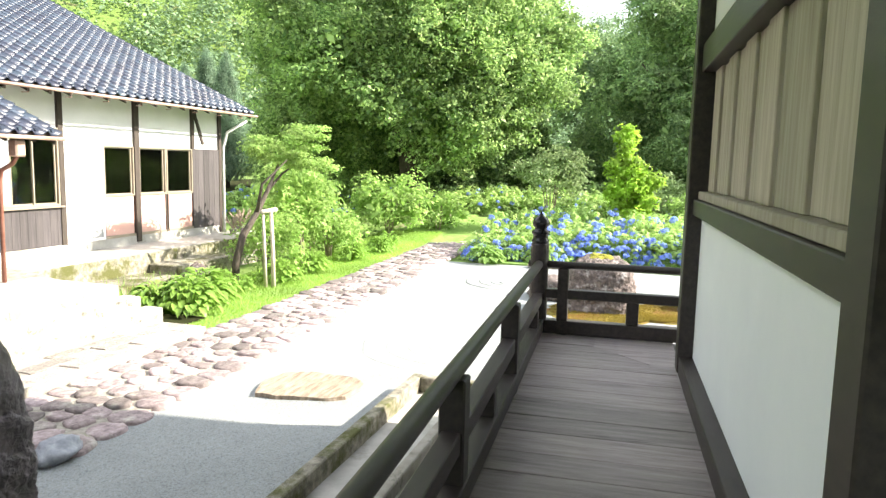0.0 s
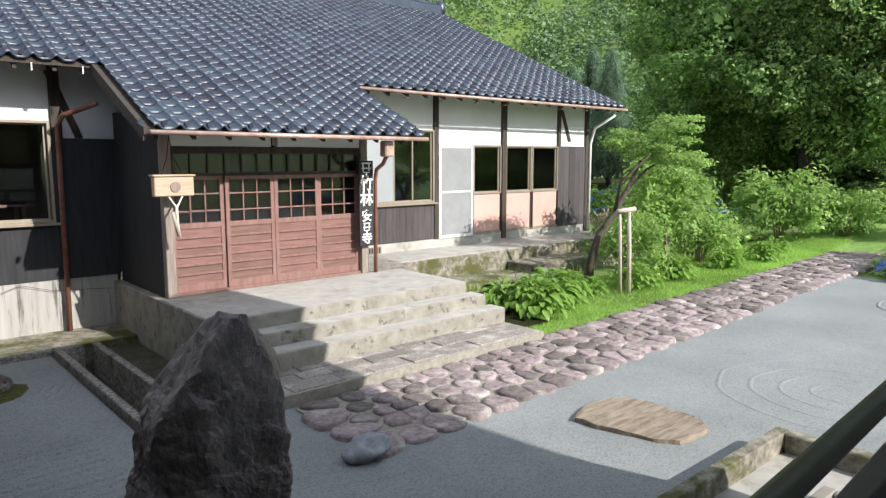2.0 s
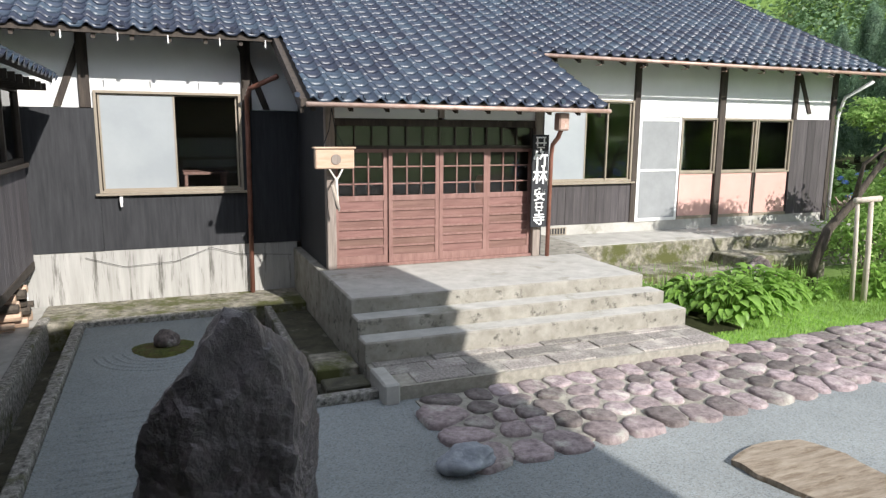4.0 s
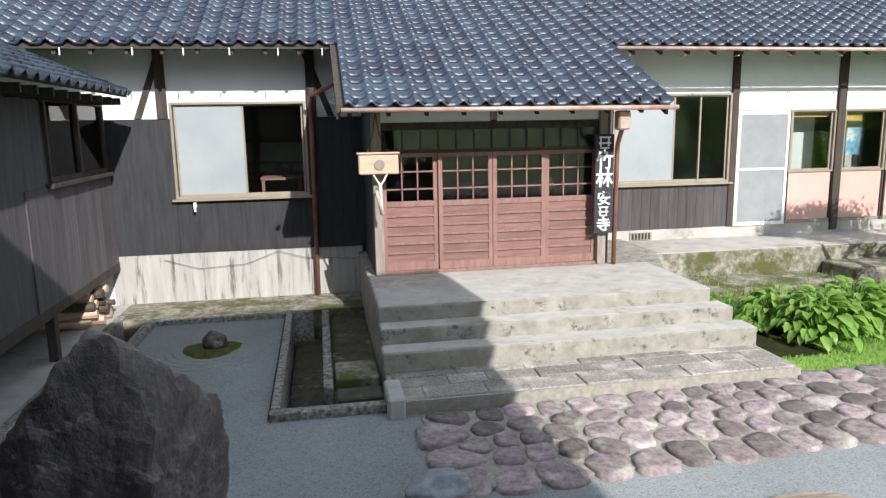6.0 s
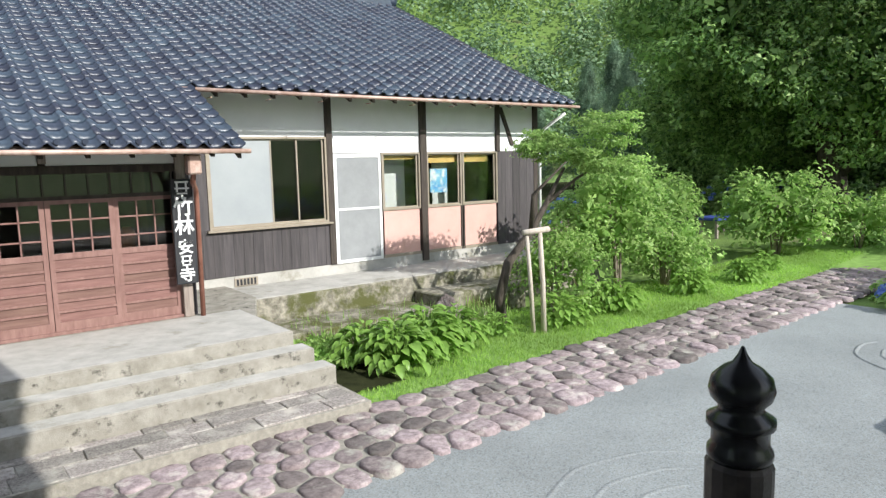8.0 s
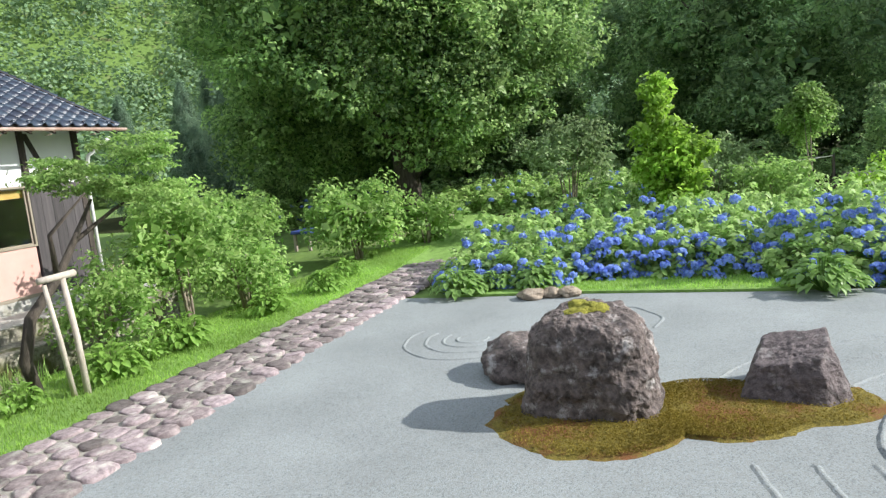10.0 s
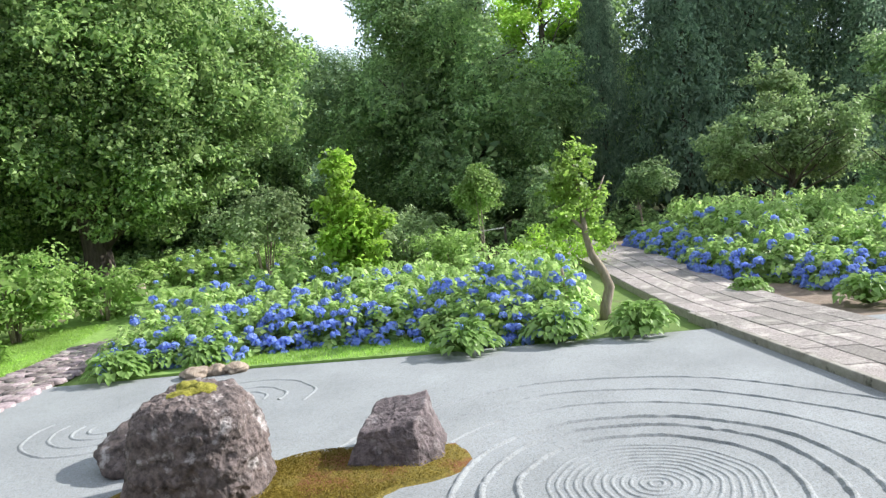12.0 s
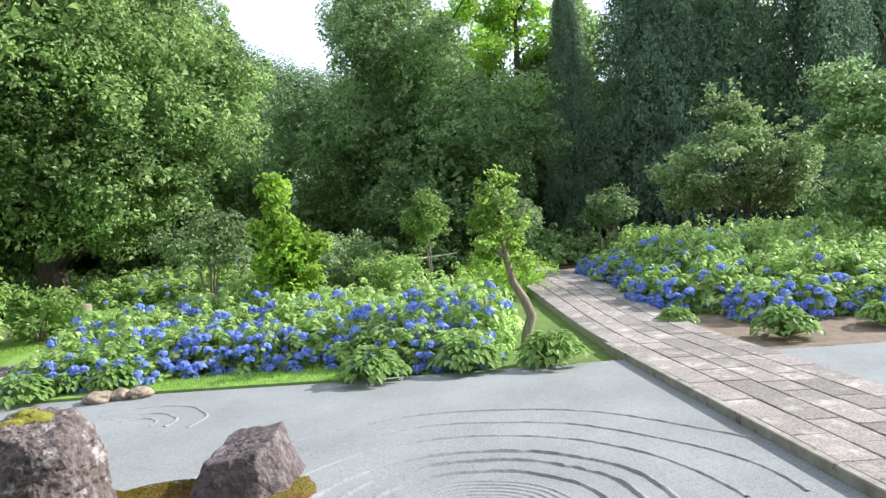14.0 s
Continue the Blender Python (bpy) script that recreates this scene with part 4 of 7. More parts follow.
for x0, x1, z0, z1 in ((9.64, 9.76, 0.84, 3.9), (11.68, 11.83, 0.70, 3.9), (13.66, 13.76, 2.83, 3.9), (14.76, 14.88, 0.6, 3.9), (2.54, 2.68, 2.82, 3.9), (0.38, 0.52, 2.82, 3.9)):
    part("post", Geo().box(x0, WY - 0.06, z0, x1, WY + 0.05, z1), M["timber"], H, bevel=0.006)
for xa, xb, za, zb in ((2.9, 2.55, 2.83, 3.75), (0.1, 0.45, 2.83, 3.75), (14.15, 13.8, 2.95, 3.75)):
    g = Geo()
    g.v += [(xa - 0.05, WY - 0.03, za), (xa + 0.05, WY - 0.03, za), (xb + 0.05, WY - 0.03, zb), (xb - 0.05, WY - 0.03, zb), (xa - 0.05, WY + 0.03, za), (xa + 0.05, WY + 0.03, za), (xb + 0.05, WY + 0.03, zb), (xb - 0.05, WY + 0.03, zb)]
    g.f += [(0, 1, 2, 3), (0, 4, 5, 1), (2, 6, 7, 3), (1, 5, 6, 2), (4, 0, 3, 7)]
    part("brace", g, M["timber"], H)
# other walls that close the house
part("side_wall", Geo().box(14.76, WY + 0.06, 0.5, 14.88, 23.0, 4.0), M["plaster"], H)
gable = Geo()
gable.v += [(14.76, WY + 0.1, 4.0), (14.76, 23, 4.0), (14.76, RIDGE_Y, 6.85), (14.88, WY + 0.1, 4.0), (14.88, 23, 4.0), (14.88, RIDGE_Y, 6.85)]
gable.f += [(2, 1, 0), (3, 4, 5), (0, 1, 4, 3), (1, 2, 5, 4), (2, 0, 3, 5)]
part("gable", gable, M["plaster"], H)
part("back_wall", Geo().box(-6, 23.0, 0, 14.88, 23.14, 4.0), M["plaster"], H)
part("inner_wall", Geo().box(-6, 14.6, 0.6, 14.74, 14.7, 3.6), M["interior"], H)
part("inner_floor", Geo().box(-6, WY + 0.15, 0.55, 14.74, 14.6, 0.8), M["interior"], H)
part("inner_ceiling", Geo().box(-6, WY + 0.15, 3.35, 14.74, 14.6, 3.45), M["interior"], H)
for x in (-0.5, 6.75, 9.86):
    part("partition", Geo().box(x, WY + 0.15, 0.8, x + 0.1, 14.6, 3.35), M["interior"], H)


def sash(x0, x1, z0, z1, y, leaves, mat, frame_w=0.036, sill=True, name="window"):
    """A sliding window: outer frame, and leaves given as (x0, x1, pane material)."""
    w = part(name, Geo().box(x0, y - 0.03, z0, x1, y + 0.08, z0 + frame_w).box(x0, y - 0.03, z1 - frame_w, x1, y + 0.08, z1)
             .box(x0, y - 0.03, z0 + frame_w, x0 + frame_w, y + 0.08, z1 - frame_w).box(x1 - frame_w, y - 0.03, z0 + frame_w, x1, y + 0.08, z1 - frame_w), mat, H)
    if sill:
        part("sill", Geo().box(x0 - 0.05, y - 0.09, z0 - 0.035, x1 + 0.05, y - 0.0, z0 - 0.002), mat, w, bevel=0.005)
    for k, (a, b, pane) in enumerate(leaves):
        yy = y + 0.01 + 0.03 * (k % 2)
        s = 0.026
        part("leaf_frame", Geo().box(a, yy, z0 + frame_w, a + s, yy + 0.025, z1 - frame_w).box(b - s, yy, z0 + frame_w, b, yy + 0.025, z1 - frame_w)
             .box(a + s, yy, z0 + frame_w, b - s, yy + 0.025, z0 + frame_w + s).box(a + s, yy, z1 - frame_w - s, b - s, yy + 0.025, z1 - frame_w), mat, w)
        p = part("pane", Geo().box(a + s, yy + 0.008, z0 + frame_w + s, b - s, yy + 0.014, z1 - frame_w - s), M[pane], w)
        if pane == "glass":
            p.visible_shadow = False
    return w


sash(0.55, 2.52, 1.63, 3.06, WY - 0.02, [(0.60, 1.60, "frosted"), (1.56, 2.47, "glass")], M["brownframe"])
sash(7.50, 9.64, 1.62, 3.12, WY - 0.02, [(7.55, 8.62, "frosted"), (8.58, 9.10, "glass"), (9.07, 9.59, "glass")], M["brownframe"])
sash(10.79, 11.68, 1.74, 2.83, WY, [(10.84, 11.63, "glass")], M["brownframe"], sill=False)
sash(11.83, 12.72, 1.74, 2.83, WY, [(11.88, 12.67, "glass")], M["brownframe"], sill=False)
sash(12.74, 13.70, 1.74, 2.83, WY, [(12.79, 13.65, "glass")], M["brownframe"], sill=False)
for x0, x1 in ((10.79, 11.68), (11.83, 12.72), (12.74, 13.70)):
    part("salmon_panel", Geo().box(x0 + 0.03, WY - 0.01, 0.90, x1 - 0.03, WY + 0.05, 1.738), M["pink"], H, "salmon pink lower panel", bevel=0.004)
    part("panel_rail", Geo().box(x0, WY - 0.03, 0.84, x1, WY + 0.06, 0.898), M["brownframe"], H, bevel=0.004)
for x in (12.70, 12.76):
    part("panel_post", Geo().box(x - 0.01, WY - 0.035, 0.84, x + 0.02, WY + 0.05, 1.74), M["timber"], H)
part("blind", Geo().box(11.88, WY + 0.09, 2.62, 13.66, WY + 0.11, 2.78), M["ochre"], H, "rolled ochre blind behind the glass")
part("blind", Geo().box(10.84, WY + 0.09, 2.70, 11.62, WY + 0.11, 2.78), M["ochre"], H)
part("poster", Geo().box(12.02, WY + 0.12, 2.02, 12.45, WY + 0.125, 2.50), material("blue printed poster", (0.05, 0.25, 0.55), (0.25, 0.55, 0.70), 6, 0.5, 0.0, stain=(0.75, 0.75, 0.7), stain_scale=5), H, "blue poster behind the glass")
part("curtain", Geo().box(10.86, WY + 0.5, 1.0, 11.66, WY + 0.52, 2.75), M["paper"], H, "pale drawn curtain")
part("curtain", Geo().box(12.35, WY + 0.5, 1.0, 12.74, WY + 0.52, 2.75), M["paper"], H, "pale drawn curtain")
# screen door
screen = part("screen_door", Geo().box(9.76, WY - 0.06, 0.84, 9.82, WY - 0.03, 2.82).box(10.70, WY - 0.06, 0.84, 10.75, WY - 0.03, 2.82)
              .box(9.82, WY - 0.06, 0.84, 10.70, WY - 0.03, 0.90).box(9.82, WY - 0.06, 2.75, 10.70, WY - 0.03, 2.82).box(9.82, WY - 0.06, 1.80, 10.70, WY - 0.03, 1.84), M["whiteframe"], H, "white framed insect screen door")
part("mesh", Geo().box(9.82, WY - 0.05, 0.90, 10.70, WY - 0.044, 1.80), M["screen"], screen)
part("mesh", Geo().box(9.82, WY - 0.05, 1.84, 10.70, WY - 0.044, 2.75), M["screen"], screen)

# porch: side walls, beam, doors
part("porch_side", Geo().box(3.36, PY + 0.05, 0.70, 3.46, WY - 0.05, 3.2), M["board"], H)
part("porch_foundation", Geo().box(3.3, PY - 0.05, -0.1, 3.44, WY - 0.05, 0.698), M["foundation"], H)
part("porch_side", Geo().box(6.56, PY + 0.05, 0.70, 6.66, WY - 0.05, 3.2), M["board2"], H)
part("porch_post", Geo().box(3.36, PY - 0.08, 0.70, 3.48, PY + 0.05, 2.95), M["greytimber"], H, bevel=0.006)
part("porch_post", Geo().box(6.46, PY - 0.06, 0.70, 6.58, PY + 0.05, 2.95), M["greytimber"], H, bevel=0.006)
part("white_beam", Geo().box(3.48, PY - 0.02, 2.70, 4.94, PY + 0.06, 2.93), M["plaster"], H)
part("white_beam", Geo().box(5.03, PY - 0.02, 2.70, 6.46, PY + 0.06, 2.93), M["plaster"], H)
part("beam_block", Geo().box(4.942, PY - 0.05, 2.72, 5.028, PY + 0.06, 2.93), M["greytimber"], H, bevel=0.005)
part("head_beam", Geo().box(3.48, PY - 0.03, 2.60, 6.46, PY + 0.08, 2.698), M["timber"], H, bevel=0.005)
part("threshold", Geo().box(3.48, PY - 0.03, 0.70, 6.46, PY + 0.1, 0.74), M["redframe"], H, bevel=0.004)
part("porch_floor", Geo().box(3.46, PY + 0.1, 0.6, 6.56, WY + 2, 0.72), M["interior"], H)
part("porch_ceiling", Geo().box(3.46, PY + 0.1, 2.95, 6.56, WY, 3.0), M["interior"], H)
# upper door lattice as its own piece, eave shade in its dark colour
transom = part("transom", Geo().box(3.48, PY, 2.30, 6.46, PY + 0.05, 2.345), M["timber"], H)
part("pane", Geo().box(3.48, PY + 0.03, 2.345, 6.46, PY + 0.036, 2.6), M["glass"], transom).visible_shadow = False
for k in range(13):
    x = 3.52 + k * (2.9 / 12)
    part("bar", Geo().box(x - 0.01, PY, 2.345, x + 0.01, PY + 0.03, 2.6), M["timber"], transom)
DW = (6.46 - 3.48) / 4
for k in range(4):
    x0, x1 = 3.48 + k * DW + 0.004, 3.48 + (k + 1) * DW - 0.004
    y = PY + (0.0 if k in (1, 2) else 0.035) - 0.01
    d = part("sliding_door", Geo().box(x0, y, 0.742, x0 + 0.055, y + 0.032, 2.298).box(x1 - 0.055, y, 0.742, x1, y + 0.032, 2.298)
             .box(x0 + 0.055, y, 0.742, x1 - 0.055, y + 0.032, 0.85).box(x0 + 0.055, y, 1.60, x1 - 0.055, y + 0.032, 1.67).box(x0 + 0.055, y, 2.25, x1 - 0.055, y + 0.032, 2.298), M["redframe"], H, "red brown sliding lattice door")
    for r in range(6):
        za, zb = 0.85 + r * 0.125, 0.85 + (r + 1) * 0.125
        part("panel_board", Geo().box(x0 + 0.056, y + 0.014, za + 0.001, x1 - 0.056, y + 0.024, zb - 0.001), M["redwood"], d)
        if r:
            part("batten", Geo().box(x0 + 0.056, y - 0.006, za - 0.013, x1 - 0.056, y + 0.014, za + 0.013), M["redframe"], d)
    for c in (1, 2):
        xx = x0 + 0.055 + (x1 - x0 - 0.11) * c / 3
        part("lattice_bar", Geo().box(xx - 0.009, y + 0.004, 1.67, xx + 0.009, y + 0.024, 2.25), M["redframe"], d)
    for z in (1.83, 2.06):
        part("lattice_bar", Geo().box(x0 + 0.056, y + 0.004, z - 0.009, x1 - 0.056, y + 0.022, z + 0.009), M["redframe"], d)
    part("pane", Geo().box(x0 + 0.056, y + 0.026, 1.67, x1 - 0.056, y + 0.03, 2.25), M["glass"], d).visible_shadow = False

# roof boards, rafters, ridge
XL, XR, PXL, PXR = -5.0, 15.2, 2.91, 7.05
PORCH_Y = 8.33


def sloped(x0, x1, y0, y1, drop0, drop1):
    g = Geo()
    g.v += [(x, y, roof_z(y) - d) for d in (drop0, drop1) for x, y in ((x0, y0), (x1, y0), (x1, y1), (x0, y1))]
    g.f += [(0, 1, 2, 3), (7, 6, 5, 4), (0, 4, 5, 1), (1, 5, 6, 2), (2, 6, 7, 3), (3, 7, 4, 0)]
    return g


roof = part("roof", sloped(XL, XR, EAVE_Y + 0.05, RIDGE_Y, 0.05, 0.13), M["timber"], H, "blue black glazed pantile roof")
part("porch_roof_board", sloped(PXL + 0.03, PXR - 0.03, PORCH_Y + 0.05, EAVE_Y + 0.05, 0.05, 0.12), M["timber"], H)
back = Geo()
back.v += [(XL, RIDGE_Y, 7.12), (XR, RIDGE_Y, 7.12), (XR, 24.2, 3.8), (XL, 24.2, 3.8), (XL, RIDGE_Y, 7.02), (XR, RIDGE_Y, 7.02), (XR, 24.2, 3.7), (XL, 24.2, 3.7)]
back.f += [(0, 1, 2, 3), (7, 6, 5, 4), (3, 2, 6, 7), (1, 5, 6, 2), (0, 3, 7, 4)]
part("roof_back", back, M["tilebulk"], H)
for x in np.arange(XL + 0.2, XR, 0.455):
    if not PXL < x < PXR:
        part("rafter", sloped(x - 0.025, x + 0.025, EAVE_Y + 0.07, WY + 0.1, 0.131, 0.2), M["timber"], H)
for x in np.arange(PXL + 0.15, PXR, 0.455):
    part("rafter", sloped(x - 0.025, x + 0.025, PORCH_Y + 0.07, PY + 0.1, 0.121, 0.18), M["timber"], H)
part("fascia", Geo().box(XL, EAVE_Y + 0.03, EAVE_Z - 0.10, PXL, EAVE_Y + 0.06, EAVE_Z - 0.012), M["timber"], H)
part("fascia", Geo().box(PXR, EAVE_Y + 0.03, EAVE_Z - 0.10, XR, EAVE_Y + 0.06, EAVE_Z - 0.012), M["timber"], H)
zp = roof_z(PORCH_Y)
part("fascia", Geo().box(PXL, PORCH_Y + 0.03, zp - 0.10, PXR, PORCH_Y + 0.06, zp - 0.012), M["timber"], H)
for x in (PXL, PXR - 0.04):
    g = sloped(x, x + 0.04, PORCH_Y + 0.06, EAVE_Y + 0.6, 0.045, 0.2)
    part("bargeboard", g, M["timber"], H)
part("bargeboard", sloped(XR - 0.05, XR - 0.005, EAVE_Y + 0.06, RIDGE_Y, 0.0, 0.2), M["timber"], H)
ridge = part("ridge", Geo().box(XL, RIDGE_Y - 0.14, 7.0, XR - 0.05, RIDGE_Y + 0.14, 7.30), M["tilebulk"], H, "stacked ridge tiles", bevel=0.02)
part("ridge_cap", Geo().tube([(XL, RIDGE_Y, 7.31), (XR, RIDGE_Y, 7.31)], 0.11, 12), M["tilebulk"], ridge, smooth=True)
part("ridge_end", Geo().lathe(XR - 0.02, RIDGE_Y, [(0.14, 7.05), (0.18, 7.2), (0.15, 7.38), (0.06, 7.52)], 12), M["tilebulk"], ridge, smooth=True)

# gutters and pipes
part("gutter", Geo().tube([(PXR - 0.1, EAVE_Y - 0.05, EAVE_Z - 0.085), (XR + 0.12, EAVE_Y - 0.05, EAVE_Z - 0.105)], 0.032, 10), M["copper"], H, "faded copper brown eaves gutter", smooth=True)
part("gutter", Geo().tube([(PXL + 0.05, PORCH_Y - 0.04, zp - 0.075), (PXR + 0.08, PORCH_Y - 0.04, zp - 0.085)], 0.030, 10), M["copper"], H, "faded copper brown eaves gutter", smooth=True)
part("rainwater_head", Geo().prism([(6.40, 8.40), (6.56, 8.40), (6.56, 8.56), (6.40, 8.56)], 2.56, 2.80), M["copper"], H, bevel=0.02)
part("downpipe", Geo().tube([(6.48, 8.48, 2.58), (6.50, 8.6, 2.46), (6.66, 9.0, 2.36), (6.68, 9.06, 2.2), (6.67, 9.07, 0.70)], 0.032, 10), M["pipe"], H, smooth=True)
part("downpipe", Geo().tube([(2.95, 10.3, 3.28), (2.62, 10.72, 3.12), (2.6, 10.95, 3.0), (2.6, 10.98, 2.6), (2.58, 10.97, 0.05)], 0.036, 10), M["pipe"], H, smooth=True)
part("downpipe", Geo().tube([(15.0, 10.35, 3.6), (14.93, 10.9, 3.3), (14.92, 11.02, 2.9), (14.92, 11.02, 0.66)], 0.035, 10), M["whiteframe"], H, smooth=True)
for x in np.arange(PXR + 0.3, XR, 0.9):
    part("gutter_bracket", Geo().box(x - 0.012, EAVE_Y - 0.09, EAVE_Z - 0.2, x + 0.012, EAVE_Y + 0.05, EAVE_Z - 0.186), M["copper"], H)
for x in (-0.6, 0.3, 0.95, 1.55, 2.2, 2.8):
    part("gutter_hook", Geo().box(x - 0.007, EAVE_Y - 0.02, EAVE_Z - 0.19, x + 0.007, EAVE_Y - 0.005, EAVE_Z - 0.09), M["white"], H)

# roof tiles
TW, TL = 0.271, (EAVE_Y - PORCH_Y) / 9


def tile_arrays():
    """One pantile in the roof's plane: u across, v up the slope (in plan), w above the plane."""
    u = np.linspace(0, 1, 8)
    wave = 0.034 * np.cos(2 * np.pi * (u - 0.12)) + 0.014 * np.cos(4 * np.pi * (u - 0.12))
    low, high = wave + 0.052, wave + 0.022
    n = len(u)
    V = np.concatenate([np.stack([u * TW * 1.02, 0 * u - 0.01, low], 1), np.stack([u * TW * 1.02, 0 * u + TL * 1.12, high], 1), np.stack([u * TW * 1.02, 0 * u - 0.008, low - 0.03], 1)])
    F = [(k, k + 1, n + k + 1, n + k) for k in range(n - 1)] + [(2 * n + k, 2 * n + k + 1, k + 1, k) for k in range(n - 1)]
    return V, np.array(F)


TV, TF = tile_arrays()
ang = math.atan(SLOPE)


def place_tile(x, y):
    V = TV.copy()
    out = np.empty_like(V)
    out[:, 0] = x + V[:, 0]
    out[:, 1] = y + V[:, 1] - V[:, 2] * math.sin(ang)
    out[:, 2] = roof_z(y + V[:, 1]) - 0.045 + V[:, 2] * math.cos(ang)
    return out


near, bulk = [], []
for c in range(int((XR - XL) / TW)):
    x = XR - (c + 1) * TW
    for r in range(-9, 33):
        y = EAVE_Y + r * TL
        if r < 0 and not (PXL - 0.15 < x and x + TW < PXR + 0.15):
            continue
        if y > RIDGE_Y - 0.05:
            continue
        (near if (PXL - 0.15 < x and x + TW < PXR + 0.15 and r < 11) else bulk).append((x, y))
tile_me = fast_mesh("roof_tile", place_tile(0, 0) - np.array([0, 0, roof_z(0)]), TF)
tile_me.materials.append(M["tile"])
tile_me.shade_smooth()
for x, y in near:
    o = part("roof_tile", tile_me, None, roof)
    o.location = (x, y, roof_z(y))
V = np.concatenate([place_tile(x, y) + [0, 0, RNG.uniform(-0.003, 0.003)] for x, y in bulk])
F = np.concatenate([TF + k * len(TV) for k in range(len(bulk))])
me = fast_mesh("roof_tiles", V, F)
me.shade_smooth()
tagged(part("roof_tiles", me, M["tilebulk"], roof), kind="stuff")
# round end caps along the eaves
cap = Geo().tube([(0, -0.035, 0.03), (0, 0.02, 0.035)], 0.032, 10).mesh("eave_cap")
cap.materials.append(M["tile"])
for a, b, y0 in ((XL, PXL - 0.1, EAVE_Y), (PXL - 0.1, PXR, PORCH_Y), (PXR, XR, EAVE_Y)):
    for x in np.arange(a + 0.02, b, TW):
        part("eave_cap", cap, None, roof).location = (x + TW * 0.12, y0, roof_z(y0))


# ---- rocks ----
def rock_thing(name, label, x, y, size, seed, mat, turn=0.0, rough=0.22, cuts=7, flat=0.75, detail=4, z=0.0):
    ob = part(name, rock_mesh(name, size, seed, rough, detail, cuts, flat), mat)
    ob.location, ob.rotation_euler = (x, y, z), (0, 0, radians(turn))
    return tagged(ob, label, "rock")


def hewn_rock(name, label, at, planes, mat, soft=30.0, rough=0.03, fine=0.018, seed=0, detail=6):
    """A rock bounded by split faces (normal, distance from its centre), edges worn, surface uneven at three scales."""
    bm = bmesh.new()
    bmesh.ops.create_icosphere(bm, subdivisions=detail, radius=1)
    N = unit(np.array([p[:3] for p in planes], float))
    D = np.array([p[3] for p in planes], float)
    U = np.array([v.co[:] for v in bm.verts])
    q = np.maximum(U @ N.T, 0.0) / D
    R = 1.0 / (q ** soft).sum(1) ** (1.0 / soft)
    off = Vector((seed * 3.1, seed * 1.7, seed * 0.9))
    for v, r in zip(bm.verts, R):
        p = v.co * float(r)
        d = noise.fractal(p * 2.2 + off, 1.0, 2.0, 3) * rough + noise.fractal(p * 8 + off, 1.0, 2.0, 4) * fine + noise.fractal(p * 26 + off, 1.0, 2.0, 3) * fine * 0.35
        v.co = p + v.co * d
    ob = part(name, bm, mat)
    ob.location = at
    return tagged(ob, label, "rock")


def moss_patch(name, label, cx, cy, outline, h, z=0.0, seed=0, rings=14):
    """A low cushion of moss with an uneven rim; outline gives the reach for each direction."""
    n = 96
    g = Geo()
    for k in range(rings + 1):
        s = k / rings
        for a in range(n):
            w = TAU * a / n
            r = outline(w) * (1 + 0.05 * noise.noise(Vector((math.cos(w) * 5, math.sin(w) * 5, seed))) + 0.07 * noise.fractal(Vector((math.cos(w) * 9, math.sin(w) * 9, seed)), 1.0, 2.0, 3)) * s
            x, y = cx + r * math.cos(w), cy + r * math.sin(w)
            bump = 0.5 + 0.5 * noise.fractal(Vector((x * 3, y * 3, seed)), 1.0, 2.0, 4)
            g.v.append((x, y, z - 0.01 + (h * (0.55 + 0.6 * bump)) * (1 - s ** 5)))
    for k in range(rings):
        for a in range(n):
            b = (a + 1) % n
            g.f.append((k * n + a, (k + 1) * n + a, (k + 1) * n + b, k * n + b))
    return tagged(part(name, g, M["moss"], smooth=True), label, "moss")


def island(w):
    """Reach of the moss island from (11.45, 0.1): long towards -y, broad round the big rock."""
    best = 0.0
    for ex, ey, rx, ry in ((11.4, 0.82, 1.04, 1.0), (11.74, -0.35, 0.80, 0.85), (12.02, -1.1, 0.62, 0.74), (12.7, 1.3, 0.7, 0.45)):
        dx, dy = math.cos(w), math.sin(w)
        px, py = 11.45 - ex, 0.1 - ey
        a = (dx / rx) ** 2 + (dy / ry) ** 2
        b = 2 * (px * dx / rx ** 2 + py * dy / ry ** 2)
        c = (px / rx) ** 2 + (py / ry) ** 2 - 1
        disc = b * b - 4 * a * c
        if disc > 0:
            best = max(best, (-b + math.sqrt(disc)) / (2 * a))
    return best


moss_patch("moss_island", "golden brown moss island in the gravel round the boulders", 11.45, 0.1, island, 0.075, 0.0, 3, 22)
big_rock = hewn_rock("boulder", "large squat grey brown boulder with pale lichen on moss", (11.6, 0.84, 0.45), [
    (0, -0.98, 0.12, 0.62), (0, 0.99, 0.12, 0.60), (0, 0.80, 0.60, 0.60), (-0.15, -0.05, 0.98, 0.50), (0, -0.877, 0.48, 0.68), (-0.98, 0.05, 0.15, 0.42), (-0.75, 0.1, 0.65, 0.64),
    (-0.7, 0.7, 0.15, 0.60), (-0.72, -0.68, 0.12, 0.62), (0.98, 0, 0.15, 0.52), (0.7, 0.7, 0.15, 0.54), (0.7, -0.7, 0.15, 0.64), (0, 0, -1, 0.5)], M["rock"], 13.0, 0.06, 0.035, 4)
# moss grows on the crown of the big boulder and follows its surface
bm = bmesh.new()
bm.from_mesh(big_rock.data)
bm.transform(Matrix.Translation(big_rock.location))
top = max((v.co for v in bm.verts), key=lambda c: c.z).copy()
high = [v.co for v in bm.verts if v.co.z > top.z - 0.07]
ctr = Vector((sum(c.x for c in high) / len(high), sum(c.y for c in high) / len(high), 0))
